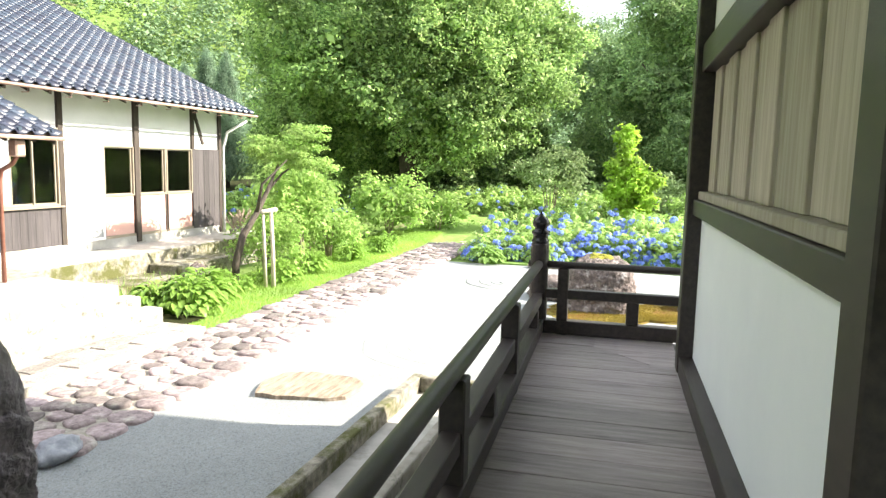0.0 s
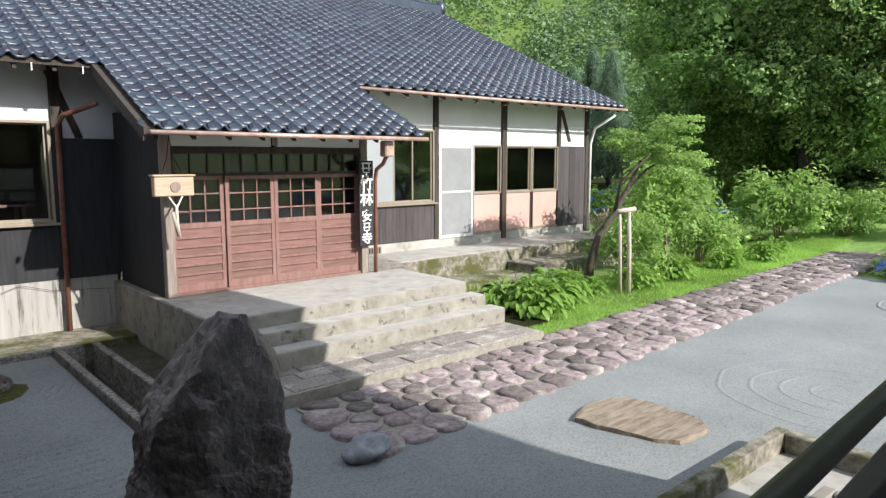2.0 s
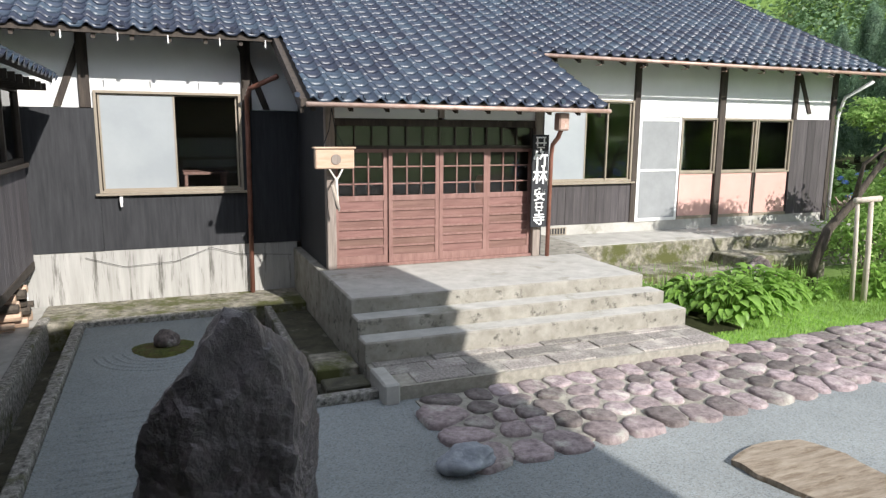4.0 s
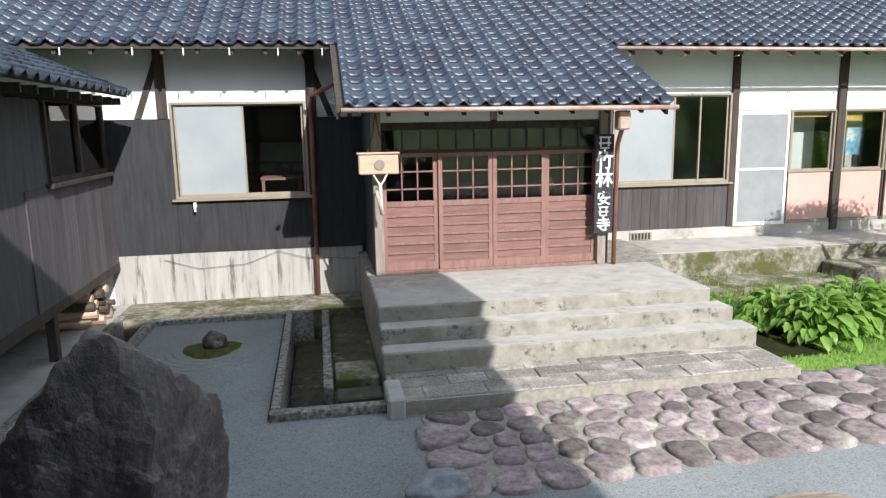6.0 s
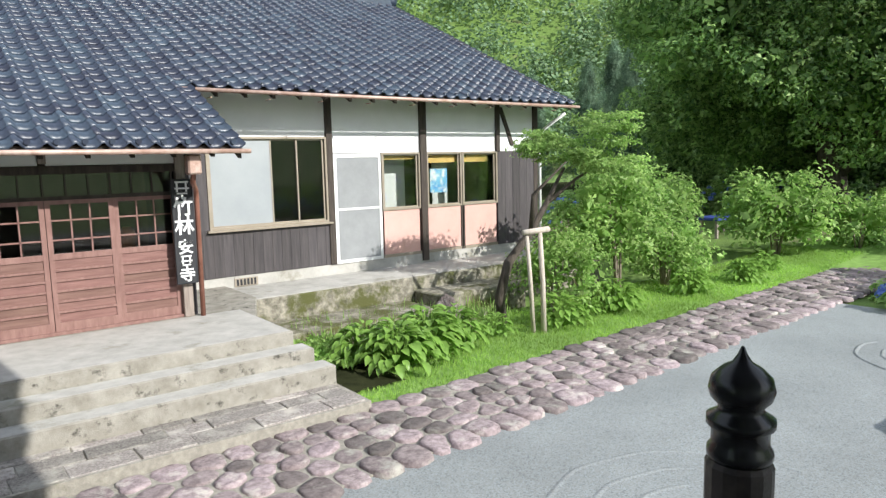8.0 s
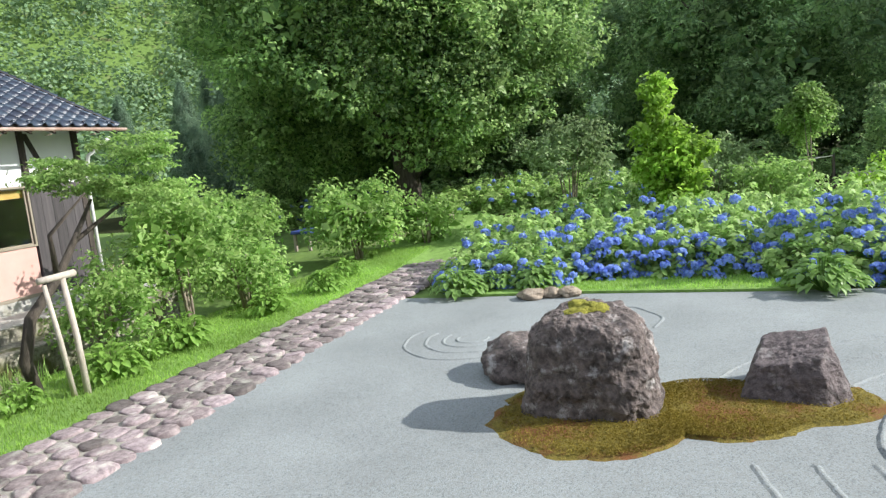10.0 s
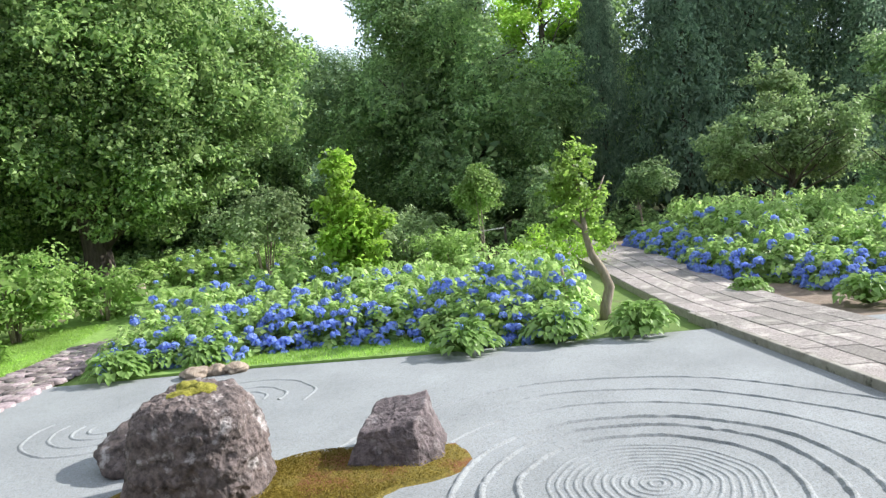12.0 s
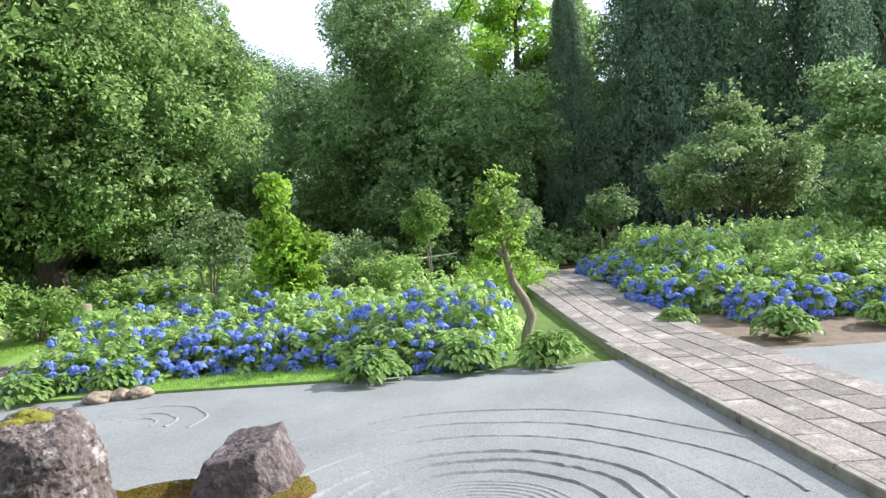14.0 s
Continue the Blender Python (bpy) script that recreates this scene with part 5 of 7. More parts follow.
reach = {v: (Vector((v.co.x, v.co.y, 0)) - ctr).length / (0.20 + 0.05 * math.sin(3 * math.atan2(v.co.y - ctr.y, v.co.x - ctr.x))) for v in bm.verts}
bm.normal_update()
bmesh.ops.delete(bm, geom=[f for f in bm.faces if f.normal.z < 0.2 or max(reach[v] for v in f.verts) > 1.05], context="FACES")
seen, todo = set(), [min(bm.faces, key=lambda f: (f.calc_center_median() - Vector((ctr.x, ctr.y, top.z))).length)]
while todo:
    f = todo.pop()
    if f not in seen:
        seen.add(f)
        todo += [o for e in f.edges for o in e.link_faces]
bmesh.ops.delete(bm, geom=[f for f in bm.faces if f not in seen], context="FACES")
for v in bm.verts:
    v.co += v.normal * 0.06 * max(0.1, 1 - min(1, reach[v]) ** 4) * (0.8 + 0.5 * noise.noise(v.co * 9))
tagged(part("moss_cushion", bm, M["cushion"], smooth=True), "yellow green moss cushion on top of the boulder", "moss")
rock_thing("boulder", "low brown boulder behind the large one", 12.55, 1.85, (0.55, 0.42, 0.5), 12, M["rock"], 40, 0.2, 7, 0.75, 4, -0.03)
hewn_rock("boulder", "angular purple grey rock on the moss island", (12.2, -1.0, 0.25), [
    (0, -0.95, 0.31, 0.38), (0.1, 0.91, 0.415, 0.333), (-0.15, 0.18, 0.97, 0.19), (-0.93, 0.1, 0.36, 0.33), (-0.6, 0.62, 0.5, 0.40), (-0.62, -0.7, 0.3, 0.40), (0.95, 0, 0.3, 0.42), (-0.3, -0.75, 0.6, 0.37), (0, 0, -1, 0.3)],
    M["rock2"], 60.0, 0.035, 0.022, 9)
for k, (x, y, s) in enumerate(((16.45, 2.75, 0.22), (16.55, 2.42, 0.17), (16.62, 2.12, 0.2))):
    tagged(rock_thing("edging_stone", "small rusty brown stone at the gravel edge", x, y, (s, s * 1.1, 0.17), 30 + k, M["flatstone"], 20 * k), group="edging stones")

# the standing stone beside the veranda
hewn_rock("standing_stone", "tall dark purple grey standing stone with sharp split edges", (1.65, 3.5, 0.75), [
    (0.05, -0.1, 1, 1.01), (0.5, 0.44, 0.75, 0.71), (-0.80, 0.15, 0.52, 0.56), (-0.98, 0, 0.15, 0.47), (0.12, -0.97, 0.2, 0.36), (-0.55, -0.80, 0.22, 0.46), (0.80, -0.45, 0.40, 0.52),
    (0.94, -0.34, 0.0, 0.31), (0.6, 0.8, 0.1, 0.56), (-0.2, 0.98, 0.15, 0.5), (-0.75, 0.65, 0.15, 0.5), (0, 0, -1, 0.9)], M["rockdark"], 90.0, 0.05, 0.03, 3)

# split flat stone on the gravel
g = Geo()
out = [(5.36, 4.02), (5.75, 4.16), (6.2, 4.1), (6.32, 3.75), (6.26, 3.2), (6.08, 3.02), (5.62, 3.05), (5.5, 3.3), (5.42, 3.7)]
g.prism(out, -0.03, 0.045)
bm = bmesh.new()
bm.from_mesh(g.mesh("flat_stone"))
bmesh.ops.subdivide_edges(bm, edges=bm.edges[:], cuts=3, use_grid_fill=True)
for v in bm.verts:
    v.co.x += 0.05 * noise.noise(v.co * 4)
    v.co.y += 0.03 * noise.noise(v.co * 3 + Vector((5, 0, 0)))
    if v.co.z > 0.02:
        v.co.z += 0.015 * noise.noise(v.co * 5)
tagged(part("flat_stone", bm, M["flatstone"]), "pale brown flat split stepping stone on gravel", "stepping stone")
cob = rock_thing("edge_stone", "grey blue rounded stone at the end of the cobbles", 3.42, 4.72, (0.24, 0.17, 0.17), 21, M["bluestone"], 10, 0.16)

# small moss islet with a rock in the court
moss_patch("moss_islet", "small mossy hollow with a rock in the side court", 1.28, 8.66, lambda w: 0.36 + 0.03 * math.sin(3 * w), 0.05, 0.0, 5, 8).data.materials[0] = M["darkmoss"]
rock_thing("islet_rock", "small brown rock on the moss islet", 1.32, 8.66, (0.15, 0.13, 0.2), 8, M["rock"], 0, 0.2, 6, 0.7, 3, 0.02)
rock_thing("garden_rock", "pale grey pointed rock behind the hostas", 10.15, 8.35, (0.24, 0.3, 0.62), 14, M["rock"], 0, 0.2, 8, 0.65, 4)


# ---- plants ----
LEAF = {
    "big": leaf_material("broadleaf canopy", (0.10, 0.20, 0.065), (0.46, 0.64, 0.23), 0.48),
    "mid": leaf_material("blue green canopy", (0.13, 0.24, 0.10), (0.42, 0.59, 0.25), 0.52),
    "cedar": leaf_material("dark cedar sprays", (0.10, 0.175, 0.115), (0.25, 0.36, 0.23), 0.45, 0.7),
    "lime": leaf_material("bright young and sunlit leaves", (0.28, 0.50, 0.05), (0.46, 0.70, 0.12), 0.55),
    "pale": leaf_material("pale grey green leaves", (0.18, 0.29, 0.11), (0.38, 0.50, 0.23), 0.45),
    "shrub": leaf_material("fresh shrub leaves", (0.20, 0.37, 0.08), (0.44, 0.62, 0.20), 0.52),
    "hosta": leaf_material("broad hosta leaves", (0.14, 0.29, 0.045), (0.34, 0.54, 0.12), 0.42, 0.38),
    "darkhosta": leaf_material("dark hosta leaves", (0.16, 0.31, 0.07), (0.38, 0.57, 0.18), 0.48, 0.4),
    "hydrangea": leaf_material("hydrangea leaves", (0.21, 0.37, 0.085), (0.60, 0.80, 0.30), 0.52),
    "petal": leaf_material("blue hydrangea petals", (0.17, 0.28, 0.80), (0.42, 0.56, 0.96), 0.42, 0.7),
    # hill leaves lightened: distance haze is painted into their colour
    "hill": leaf_material("haze-paled far forest", (0.125, 0.215, 0.11), (0.21, 0.31, 0.155), 0.3),
    "grass": leaf_material("grass blades", (0.24, 0.43, 0.07), (0.41, 0.61, 0.14), 0.48),
    "young": leaf_material("sunlit young leaves", (0.25, 0.43, 0.07), (0.46, 0.66, 0.16), 0.55),
}


def leaves(name, P, N, size, rng, width=0.5, fold=0.15, axis=None):
    """One folded four-cornered leaf at each point, lying across its normal."""
    n = len(P)
    r = rng.normal(size=(n, 3)) if axis is None else axis + 0.35 * rng.normal(size=(n, 3))
    A = unit(r - N * (r * N).sum(1, keepdims=True))
    B = np.cross(N, A)
    L = (size * rng.uniform(0.6, 1.3, n))[:, None]
    V = np.stack([P - A * L * 0.5, P + B * L * width * 0.5 + N * L * fold, P + A * L * 0.5 - N * L * fold * 0.6, P - B * L * width * 0.5 + N * L * fold], 1).reshape(-1, 3)
    return fast_mesh(name, V, np.arange(4 * n).reshape(n, 4))


def crown(name, blobs, clumps, per, size, spread, rng, inner=0.45, width=0.55, up=0.5, flat=0.6, axis=None):
    """A crown of leaf clumps set in and on a few overlapping ellipsoids."""
    B = np.array(blobs, float)
    w = B[:, 3] * B[:, 5]
    which = rng.choice(len(B), clumps, p=w / w.sum())
    d = unit(rng.normal(size=(clumps, 3)))
    f = rng.uniform(inner ** 2, 1.0, clumps) ** 0.5
    C = B[which, :3] + d * B[which, 3:6] * f[:, None]
    k = np.repeat(np.arange(clumps), per)
    P = C[k] + rng.normal(size=(len(k), 3)) * spread * np.array([1, 1, flat])
    N = unit(d[k] * 0.7 + np.array([0, 0, up]) + 0.55 * rng.normal(size=(len(k), 3)))
    return leaves(name, P, N, size, rng, width, axis=axis)


def canopy(name, blobs, clump, per, size, rng, fill=0.25, width=0.55):
    """A dense crown: leafy tufts stand on the outside of overlapping ellipsoids, larger leaves close the inside."""
    B = np.array(blobs, float)
    C, out = [], []
    for b in B:
        r = b[3:].mean()
        n = int(4 * math.pi * r * r / (clump * clump * 1.55)) + 3
        d = unit(rng.normal(size=(n, 3)))
        p = b[:3] + d * b[3:] * rng.uniform(0.80, 1.16, n)[:, None]
        keep = np.ones(n, bool)
        for o in B:
            if o is not b:
                keep &= (((p - o[:3]) / o[3:]) ** 2).sum(1) > 0.55
        C.append(p[keep])
        out.append(d[keep])
    C, out = np.concatenate(C), np.concatenate(out)
    k = np.repeat(np.arange(len(C)), per)
    rc = (clump * rng.uniform(0.55, 1.35, len(C)))[k][:, None]
    d = unit(rng.normal(size=(len(k), 3)) + 0.55 * out[k] + [0, 0, 0.35])
    P = C[k] + d * rc * [1, 1, 0.72] * rng.uniform(0.35, 1.0, (len(k), 1)) ** 0.5
    P[:, 2] -= 0.25 * rc[:, 0] * rng.uniform(0, 1, len(k)) ** 2
    N = unit(d * 0.6 + [0, 0, 0.55] + 0.5 * rng.normal(size=(len(k), 3)))
    m = int(len(k) * fill)
    w = B[:, 3] * B[:, 4] * B[:, 5]
    j = rng.choice(len(B), m, p=w / w.sum())
    Q = B[j, :3] + unit(rng.normal(size=(m, 3))) * B[j, 3:] * rng.uniform(0.35, 0.86, (m, 1))
    S = np.concatenate([np.full(len(k), size), np.full(m, size * 2.4)])
    return leaves(name, np.concatenate([P, Q]), np.concatenate([N, unit(rng.normal(size=(m, 3)) + [0, 0, 0.6])]), S, rng, width)


def lobes(blobs, k, part_of, rng):
    """Adds smaller bulging lobes round each ellipsoid, so that the crown's outline is broken."""
    out = [(x, y, z, rx * 0.76, ry * 0.76, rz * 0.76) for x, y, z, rx, ry, rz in blobs]
    for bx, by, bz, rx, ry, rz in blobs:
        for _ in range(k):
            d = unit(rng.normal(size=3))
            f, m = rng.uniform(0.74, 1.14), part_of * rng.uniform(0.45, 1.5) * (rx * ry * rz) ** (1 / 3)
            out.append((bx + d[0] * rx * f, by + d[1] * ry * f, bz + d[2] * rz * f, m, m, m * rng.uniform(0.55, 1.45)))
    return out


def boughs(blobs, k, part_of, flat, rng):
    """Breaks each ellipsoid of a crown up into smaller flattened boughs on its surface."""
    out = []
    for bx, by, bz, rx, ry, rz in blobs:
        for _ in range(k):
            d = unit(rng.normal(size=3))
            f, m = rng.uniform(0.45, 0.95), part_of * rng.uniform(0.6, 1.3)
            out.append((bx + d[0] * rx * f, by + d[1] * ry * f, bz + d[2] * rz * f, rx * m, ry * m, rz * m * flat))
    return out


def trunk_geo(pts, radii, limbs=0, rng=None, reach=3.0, rise=(0.4, 0.95), n=10, r0=0.4):
    g = Geo()
    g.tube(pts, radii, n)
    top, base = Vector(pts[-1]), Vector(pts[0])
    for _ in range(limbs):
        s = rng.uniform(*rise)
        i = min(int(s * (len(pts) - 1)), len(pts) - 2)
        f = s * (len(pts) - 1) - i
        p = Vector(pts[i]).lerp(Vector(pts[i + 1]), f)
        r = (radii[i] * (1 - f) + radii[i + 1] * f) * r0
        a = rng.uniform(0, TAU)
        q, way, line, rad = p.copy(), Vector((math.cos(a), math.sin(a), rng.uniform(0.35, 0.9))).normalized(), [p.copy()], [r]
        for k in range(4):
            q = q + way * reach * rng.uniform(0.2, 0.3)
            way = (way + Vector(rng.normal(size=3)) * 0.18).normalized()
            line.append(q.copy())
            rad.append(r * (0.8 - 0.18 * k))
        g.tube(line, rad, 6)
    return g


def tree(name, label, x, y, trunk, crown_me, mat, bark, group="", z=None, turn=0.0, scale=1.0, category="tree"):
    zz = float(ground_z(x, y)) - 0.06 if z is None else z
    t = thing(name, label, category, group)
    part("trunk", trunk, bark, t, smooth=True)
    part("crown", crown_me, mat, t)
    t.matrix_world = pose(x, y, zz, 0, 0, turn) @ Matrix.Scale(scale, 4)
    return t


rng = np.random.default_rng(21)
# the great broadleaf tree
g = trunk_geo([(0, 0, -0.2), (0.05, 0, 1.2), (-0.1, 0.1, 3.2), (0.1, 0.0, 6.0), (0.0, 0.1, 9.5)], [0.62, 0.47, 0.42, 0.3, 0.14], 22, rng, 7.0, (0.25, 0.98), 12)
blobs = [(0, 0, 7.5, 6.0, 6.2, 4.8), (0, -3.9, 6.4, 4.0, 3.7, 2.8), (0, 3.8, 6.2, 4.4, 3.8, 3.2), (-3.6, 0.4, 5.7, 3.2, 4.2, 2.0), (0, 0.5, 11.5, 4.0, 4.3, 3.2), (-2.2, -3.6, 4.5, 2.6, 2.8, 1.2), (-2.4, 3.8, 4.3, 2.8, 3.0, 1.3),
         (0, -4.7, 8.2, 2.6, 3.0, 2.0), (0, -2.6, 10.6, 3.0, 3.0, 2.2), (-4.2, -2.4, 7.4, 2.2, 2.6, 1.8), (-4.4, 2.4, 7.8, 2.4, 2.8, 2.0), (3.2, 0, 6.0, 3.2, 4.0, 3.0)]
tree("great_tree", "large leafy dark green broadleaf tree with a thick trunk", 29.3, 11.0, g, canopy("great_crown", lobes(blobs, 13, 0.30, rng), 0.50, 34, 0.175, rng, 0.16), LEAF["big"], M["bark"])
# the dark mid tree and the light one behind it
g = trunk_geo([(0, 0, -0.2), (0, 0.1, 3), (0.1, 0, 7), (0, 0, 12)], [0.4, 0.32, 0.22, 0.06], 18, rng, 5.0, (0.15, 0.95))
blobs = [(0, 0, 4.6, 5.4, 5.5, 3.2), (0, 0.9, 7.8, 4.2, 3.4, 3.0), (0, 1.1, 10.8, 2.6, 2.1, 2.8), (-0.5, 0, 2.7, 4.4, 4.8, 1.5), (-2.8, -2.6, 5.6, 2.4, 2.4, 1.7), (-3.0, 2.2, 5.4, 2.4, 2.6, 1.8), (-2.2, 0.8, 8.8, 2.0, 2.2, 1.6)]
mid_crown = canopy("mid_crown", lobes(blobs, 14, 0.26, rng), 0.52, 32, 0.18, rng, 0.14, 0.45)
wood_crown = canopy("wood_crown", lobes(blobs, 8, 0.3, rng), 1.0, 30, 0.36, rng, 0.25)
tree("leafy_tree", "tall blue green spreading tree with layered boughs", 41.5, -1.7, g, mid_crown, LEAF["mid"], M["bark"], scale=1.2)
g = trunk_geo([(0, 0, -0.2), (0.1, 0, 5), (0, 0.1, 10), (0, 0, 16)], [0.3, 0.25, 0.16, 0.05], 16, rng, 4.0, (0.4, 0.97))
blobs = [(0, 0, 10, 2.6, 2.8, 4.0), (0, 0.4, 14.5, 2.4, 2.6, 3.6), (0, -1.4, 12, 1.8, 1.8, 2.4)]
light_crown = crown("light_crown", boughs(blobs, 16, 0.3, 0.7, rng), 520, 26, 0.24, 0.26, rng, 0.3)
# lime leaves here: this crown's sunlight is put into the brighter colour
tree("sparse_tree", "tall sparse light green tree with sky showing through", 49.0, -8.0, g, light_crown, LEAF["lime"], M["bark"], scale=1.15)
tree("sparse_tree", "tall sparse light green tree with sky showing through", 53.0, -4.5, g, light_crown, LEAF["shrub"], M["bark"], turn=70)


def cedar_parts(h, r, seed):
    q = np.random.default_rng(seed)
    g = Geo()
    g.tube([(0, 0, -0.2), (0, 0, h * 0.5), (0, 0, h)], [0.34, 0.22, 0.03], 8)
    n = 950
    s = q.uniform(0.02, 1, n) ** 0.8
    a = q.uniform(0, TAU, n)
    rr = r * (1 - s) ** 0.62 * q.uniform(0.72, 1.08, n) * (1 + 0.16 * np.sin(4 * a + seed + 9 * s) + 0.12 * np.sin(7 * a - 40 * s))
    C = np.stack([np.cos(a) * rr, np.sin(a) * rr, 1.0 + s * (h - 0.8)], 1)
    k = np.repeat(np.arange(n), 34)
    P = C[k] + q.normal(size=(len(k), 3)) * np.array([0.19, 0.19, 0.46])
    d = np.stack([np.cos(a), np.sin(a), np.full(n, 0.35)], 1)
    N = unit(d[k] + 0.5 * q.normal(size=(len(k), 3)))
    m = 3500
    s2, a2 = q.uniform(0.0, 0.93, m), q.uniform(0, TAU, m)
    r2 = r * (1 - s2) ** 0.62 * q.uniform(0.3, 0.75, m)
    P = np.concatenate([P, np.stack([np.cos(a2) * r2, np.sin(a2) * r2, 1.0 + s2 * (h - 1.0)], 1)])
    N = np.concatenate([N, unit(np.stack([np.cos(a2), np.sin(a2), 0.4 * q.normal(size=m)], 1))])
    return g, leaves("cedar_crown", P, N, np.concatenate([np.full(len(k), 0.21), np.full(m, 0.50)]), q, 0.36, 0.1, np.array([0, 0, -0.45]))


cg, cme = cedar_parts(17, 3.3, 5)
cg2, cme2 = cedar_parts(20, 3.6, 6)
ced = [(39.5, -13.2, 1.0, 0), (41.0, -17.2, 1.05, 1), (38.8, -21.0, 0.95, 0), (41.5, -25.5, 1.0, 1), (45.0, -29.5, 1.0, 0)]
for k, (x, y, s, v) in enumerate(ced):
    tree("cedar", "tall dark green columnar cedar in a dense row", x, y, cg2 if v else cg, cme2 if v else cme, LEAF["cedar"], M["bark"], "cedar row", turn=50 * k, scale=s)
tree("cedar", "slim dark cedar standing apart from the row", 41.5, -9.7, cg, cme, LEAF["cedar"], M["bark"], turn=20).scale = (0.52, 0.52, 0.86)

for k, (x, y, s) in enumerate(((42, 33, 0.50), (45.5, 32, 0.58), (39.5, 36, 0.46), (48, 35.5, 0.62), (50.5, 30, 0.66))):
    tree("cedar", "dark pointed conifer at the foot of the hill", x, y, cg, cme, LEAF["cedar"], M["bark"], "hill foot conifers", turn=70 * k, scale=s)

# pear tree and its neighbour
g = trunk_geo([(0, 0, -0.2), (0, 0, 1.2), (0.1, -0.2, 3.0)], [0.14, 0.12, 0.06], 12, rng, 2.4, (0.4, 0.95))
blobs = [(0, 0.6, 3.2, 1.7, 1.8, 1.5), (0, 2.0, 2.9, 1.3, 1.3, 1.1), (0, -1.2, 3.0, 1.4, 1.5, 1.3), (0, 0.5, 4.7, 1.0, 1.3, 1.0), (0, -2.0, 2.4, 1.0, 0.9, 0.9)] + [(0, y, z, 0.16, 0.16, 0.95) for y, z in ((0.9, 5.5), (0.3, 5.6), (-1.3, 4.9), (-1.9, 4.4), (-2.5, 3.7))]
tree("fruit_tree", "pale silvery green fruit tree with upright shoots", 30.0, -13.6, g, crown("fruit_crown", boughs(blobs[:5], 14, 0.45, 0.7, rng) + blobs[5:], 800, 18, 0.16, 0.13, rng, 0.4), LEAF["pale"], M["bark"])
g = trunk_geo([(0, 0, -0.2), (0, 0, 1.5), (0, 0, 3.5)], [0.16, 0.14, 0.07], 10, rng, 2.6, (0.4, 0.95))
blobs = [(0, 0, 3.4, 2.2, 2.2, 2.2), (0.3, 0.8, 4.8, 1.5, 1.5, 1.3), (-0.6, 0.9, 2.2, 1.6, 1.6, 1.3)]
side_crown = crown("side_crown", boughs(blobs, 22, 0.34, 0.6, rng), 620, 22, 0.16, 0.16, rng, 0.5)
tree("garden_tree", "dense green garden tree beside the hydrangeas", 26.0, -16.2, g, side_crown, LEAF["mid"], M["bark"])
# woodland behind, and the trees left of the great tree
wood = [(47, 4, 0.42), (46, 8.5, 0.5), (41, 19, 1.05), (48, 16, 1.2), (52, 1, 0.5), (50, -7, 0.85), (56, 11, 0.6), (52, -13, 1.2), (52, -22, 1.3), (43, 13.5, 0.7), (38, 22, 0.45), (45, 27, 0.55)]
for k, (x, y, s) in enumerate(wood):
    tree("woodland_tree", "dark green woodland tree behind the garden", x, y, trunk_geo([(0, 0, -0.2), (0, 0, 5), (0, 0, 11)], [0.35, 0.25, 0.06]), wood_crown, LEAF["mid" if k % 2 else "big"], M["bark"], "woodland", turn=47 * k, scale=s)

# small trees and shrubs of the garden
def shrub(name, label, x, y, blobs, per, size, spread, mat, stems, height, cat="shrub", bark="palebark", width=0.5, z=None, group=""):
    g = Geo()
    for _ in range(stems):
        a = rng.uniform(0, TAU)
        r = 0.35 * max(b[3] for b in blobs)
        g.tube([(0.05 * math.cos(a), 0.05 * math.sin(a), -0.1), (r * 0.5 * math.cos(a), r * 0.5 * math.sin(a), height * 0.5), (r * math.cos(a), r * math.sin(a), height)], [0.03, 0.022, 0.008], 6)
    return tree(name, label, x, y, g, canopy(name + "_crown", lobes(blobs, 8, 0.32, rng), spread * 2.1, int(per * 1.15), size, rng, 0.1, width), LEAF[mat], M[bark], group, z, category=cat)


shrub("young_tree", "bright yellow green young tree", 21.6, 0.75, [(0, 0, 1.1, 0.62, 0.66, 0.6), (0, 0.35, 1.7, 0.42, 0.42, 0.4), (0, -0.25, 2.0, 0.45, 0.45, 0.4), (0, 0.15, 2.6, 0.36, 0.4, 0.55), (0, 0.2, 3.3, 0.22, 0.24, 0.5)], 16, 0.15, 0.12, "lime", 3, 2.4, "tree")
shrub("viburnum", "pale grey green bush on several bare stems", 24.5, 3.7, [(0, 0, 2.1, 1.3, 1.4, 0.7), (0.1, -0.4, 2.4, 0.8, 0.8, 0.5)], 16, 0.13, 0.16, "pale", 7, 2.2)
shrub("round_bush", "soft rounded light green bush", 25.4, -0.1, [(0, 0, 1.0, 1.15, 1.2, 0.95), (0, 0.1, 1.6, 0.8, 0.8, 0.5)], 16, 0.12, 0.15, "pale", 4, 1.2)
shrub("round_bush", "low light green bush", 24.2, -1.6, [(0, 0, 0.8, 0.8, 0.9, 0.6)], 16, 0.12, 0.14, "shrub", 4, 0.8)
shrub("clipped_tree", "small clipped tree with a round crown", 25.8, -2.5, [(0, 0, 2.25, 0.60, 0.60, 0.55), (0, 0, 2.6, 0.42, 0.42, 0.4)], 20, 0.10, 0.10, "shrub", 2, 2.2, "tree")
shrub("clipped_tree", "small dark clipped tree with a round crown", 28.5, -5.2, [(0, 0, 2.1, 0.95, 0.95, 0.85)], 18, 0.13, 0.12, "mid", 2, 2.0, "tree")
shrub("clipped_tree", "small dark clipped tree under the cedars", 33.0, -9.2, [(0, 0, 2.2, 0.9, 0.9, 0.8)], 18, 0.14, 0.12, "mid", 2, 2.0, "tree")
shrub("low_mound", "clipped golden green mound", 24.5, -4.3, [(0, 0, 0.55, 1.0, 1.3, 0.6)], 18, 0.08, 0.1, "lime", 0, 0.4)

# crooked little tree at the path
g = Geo()
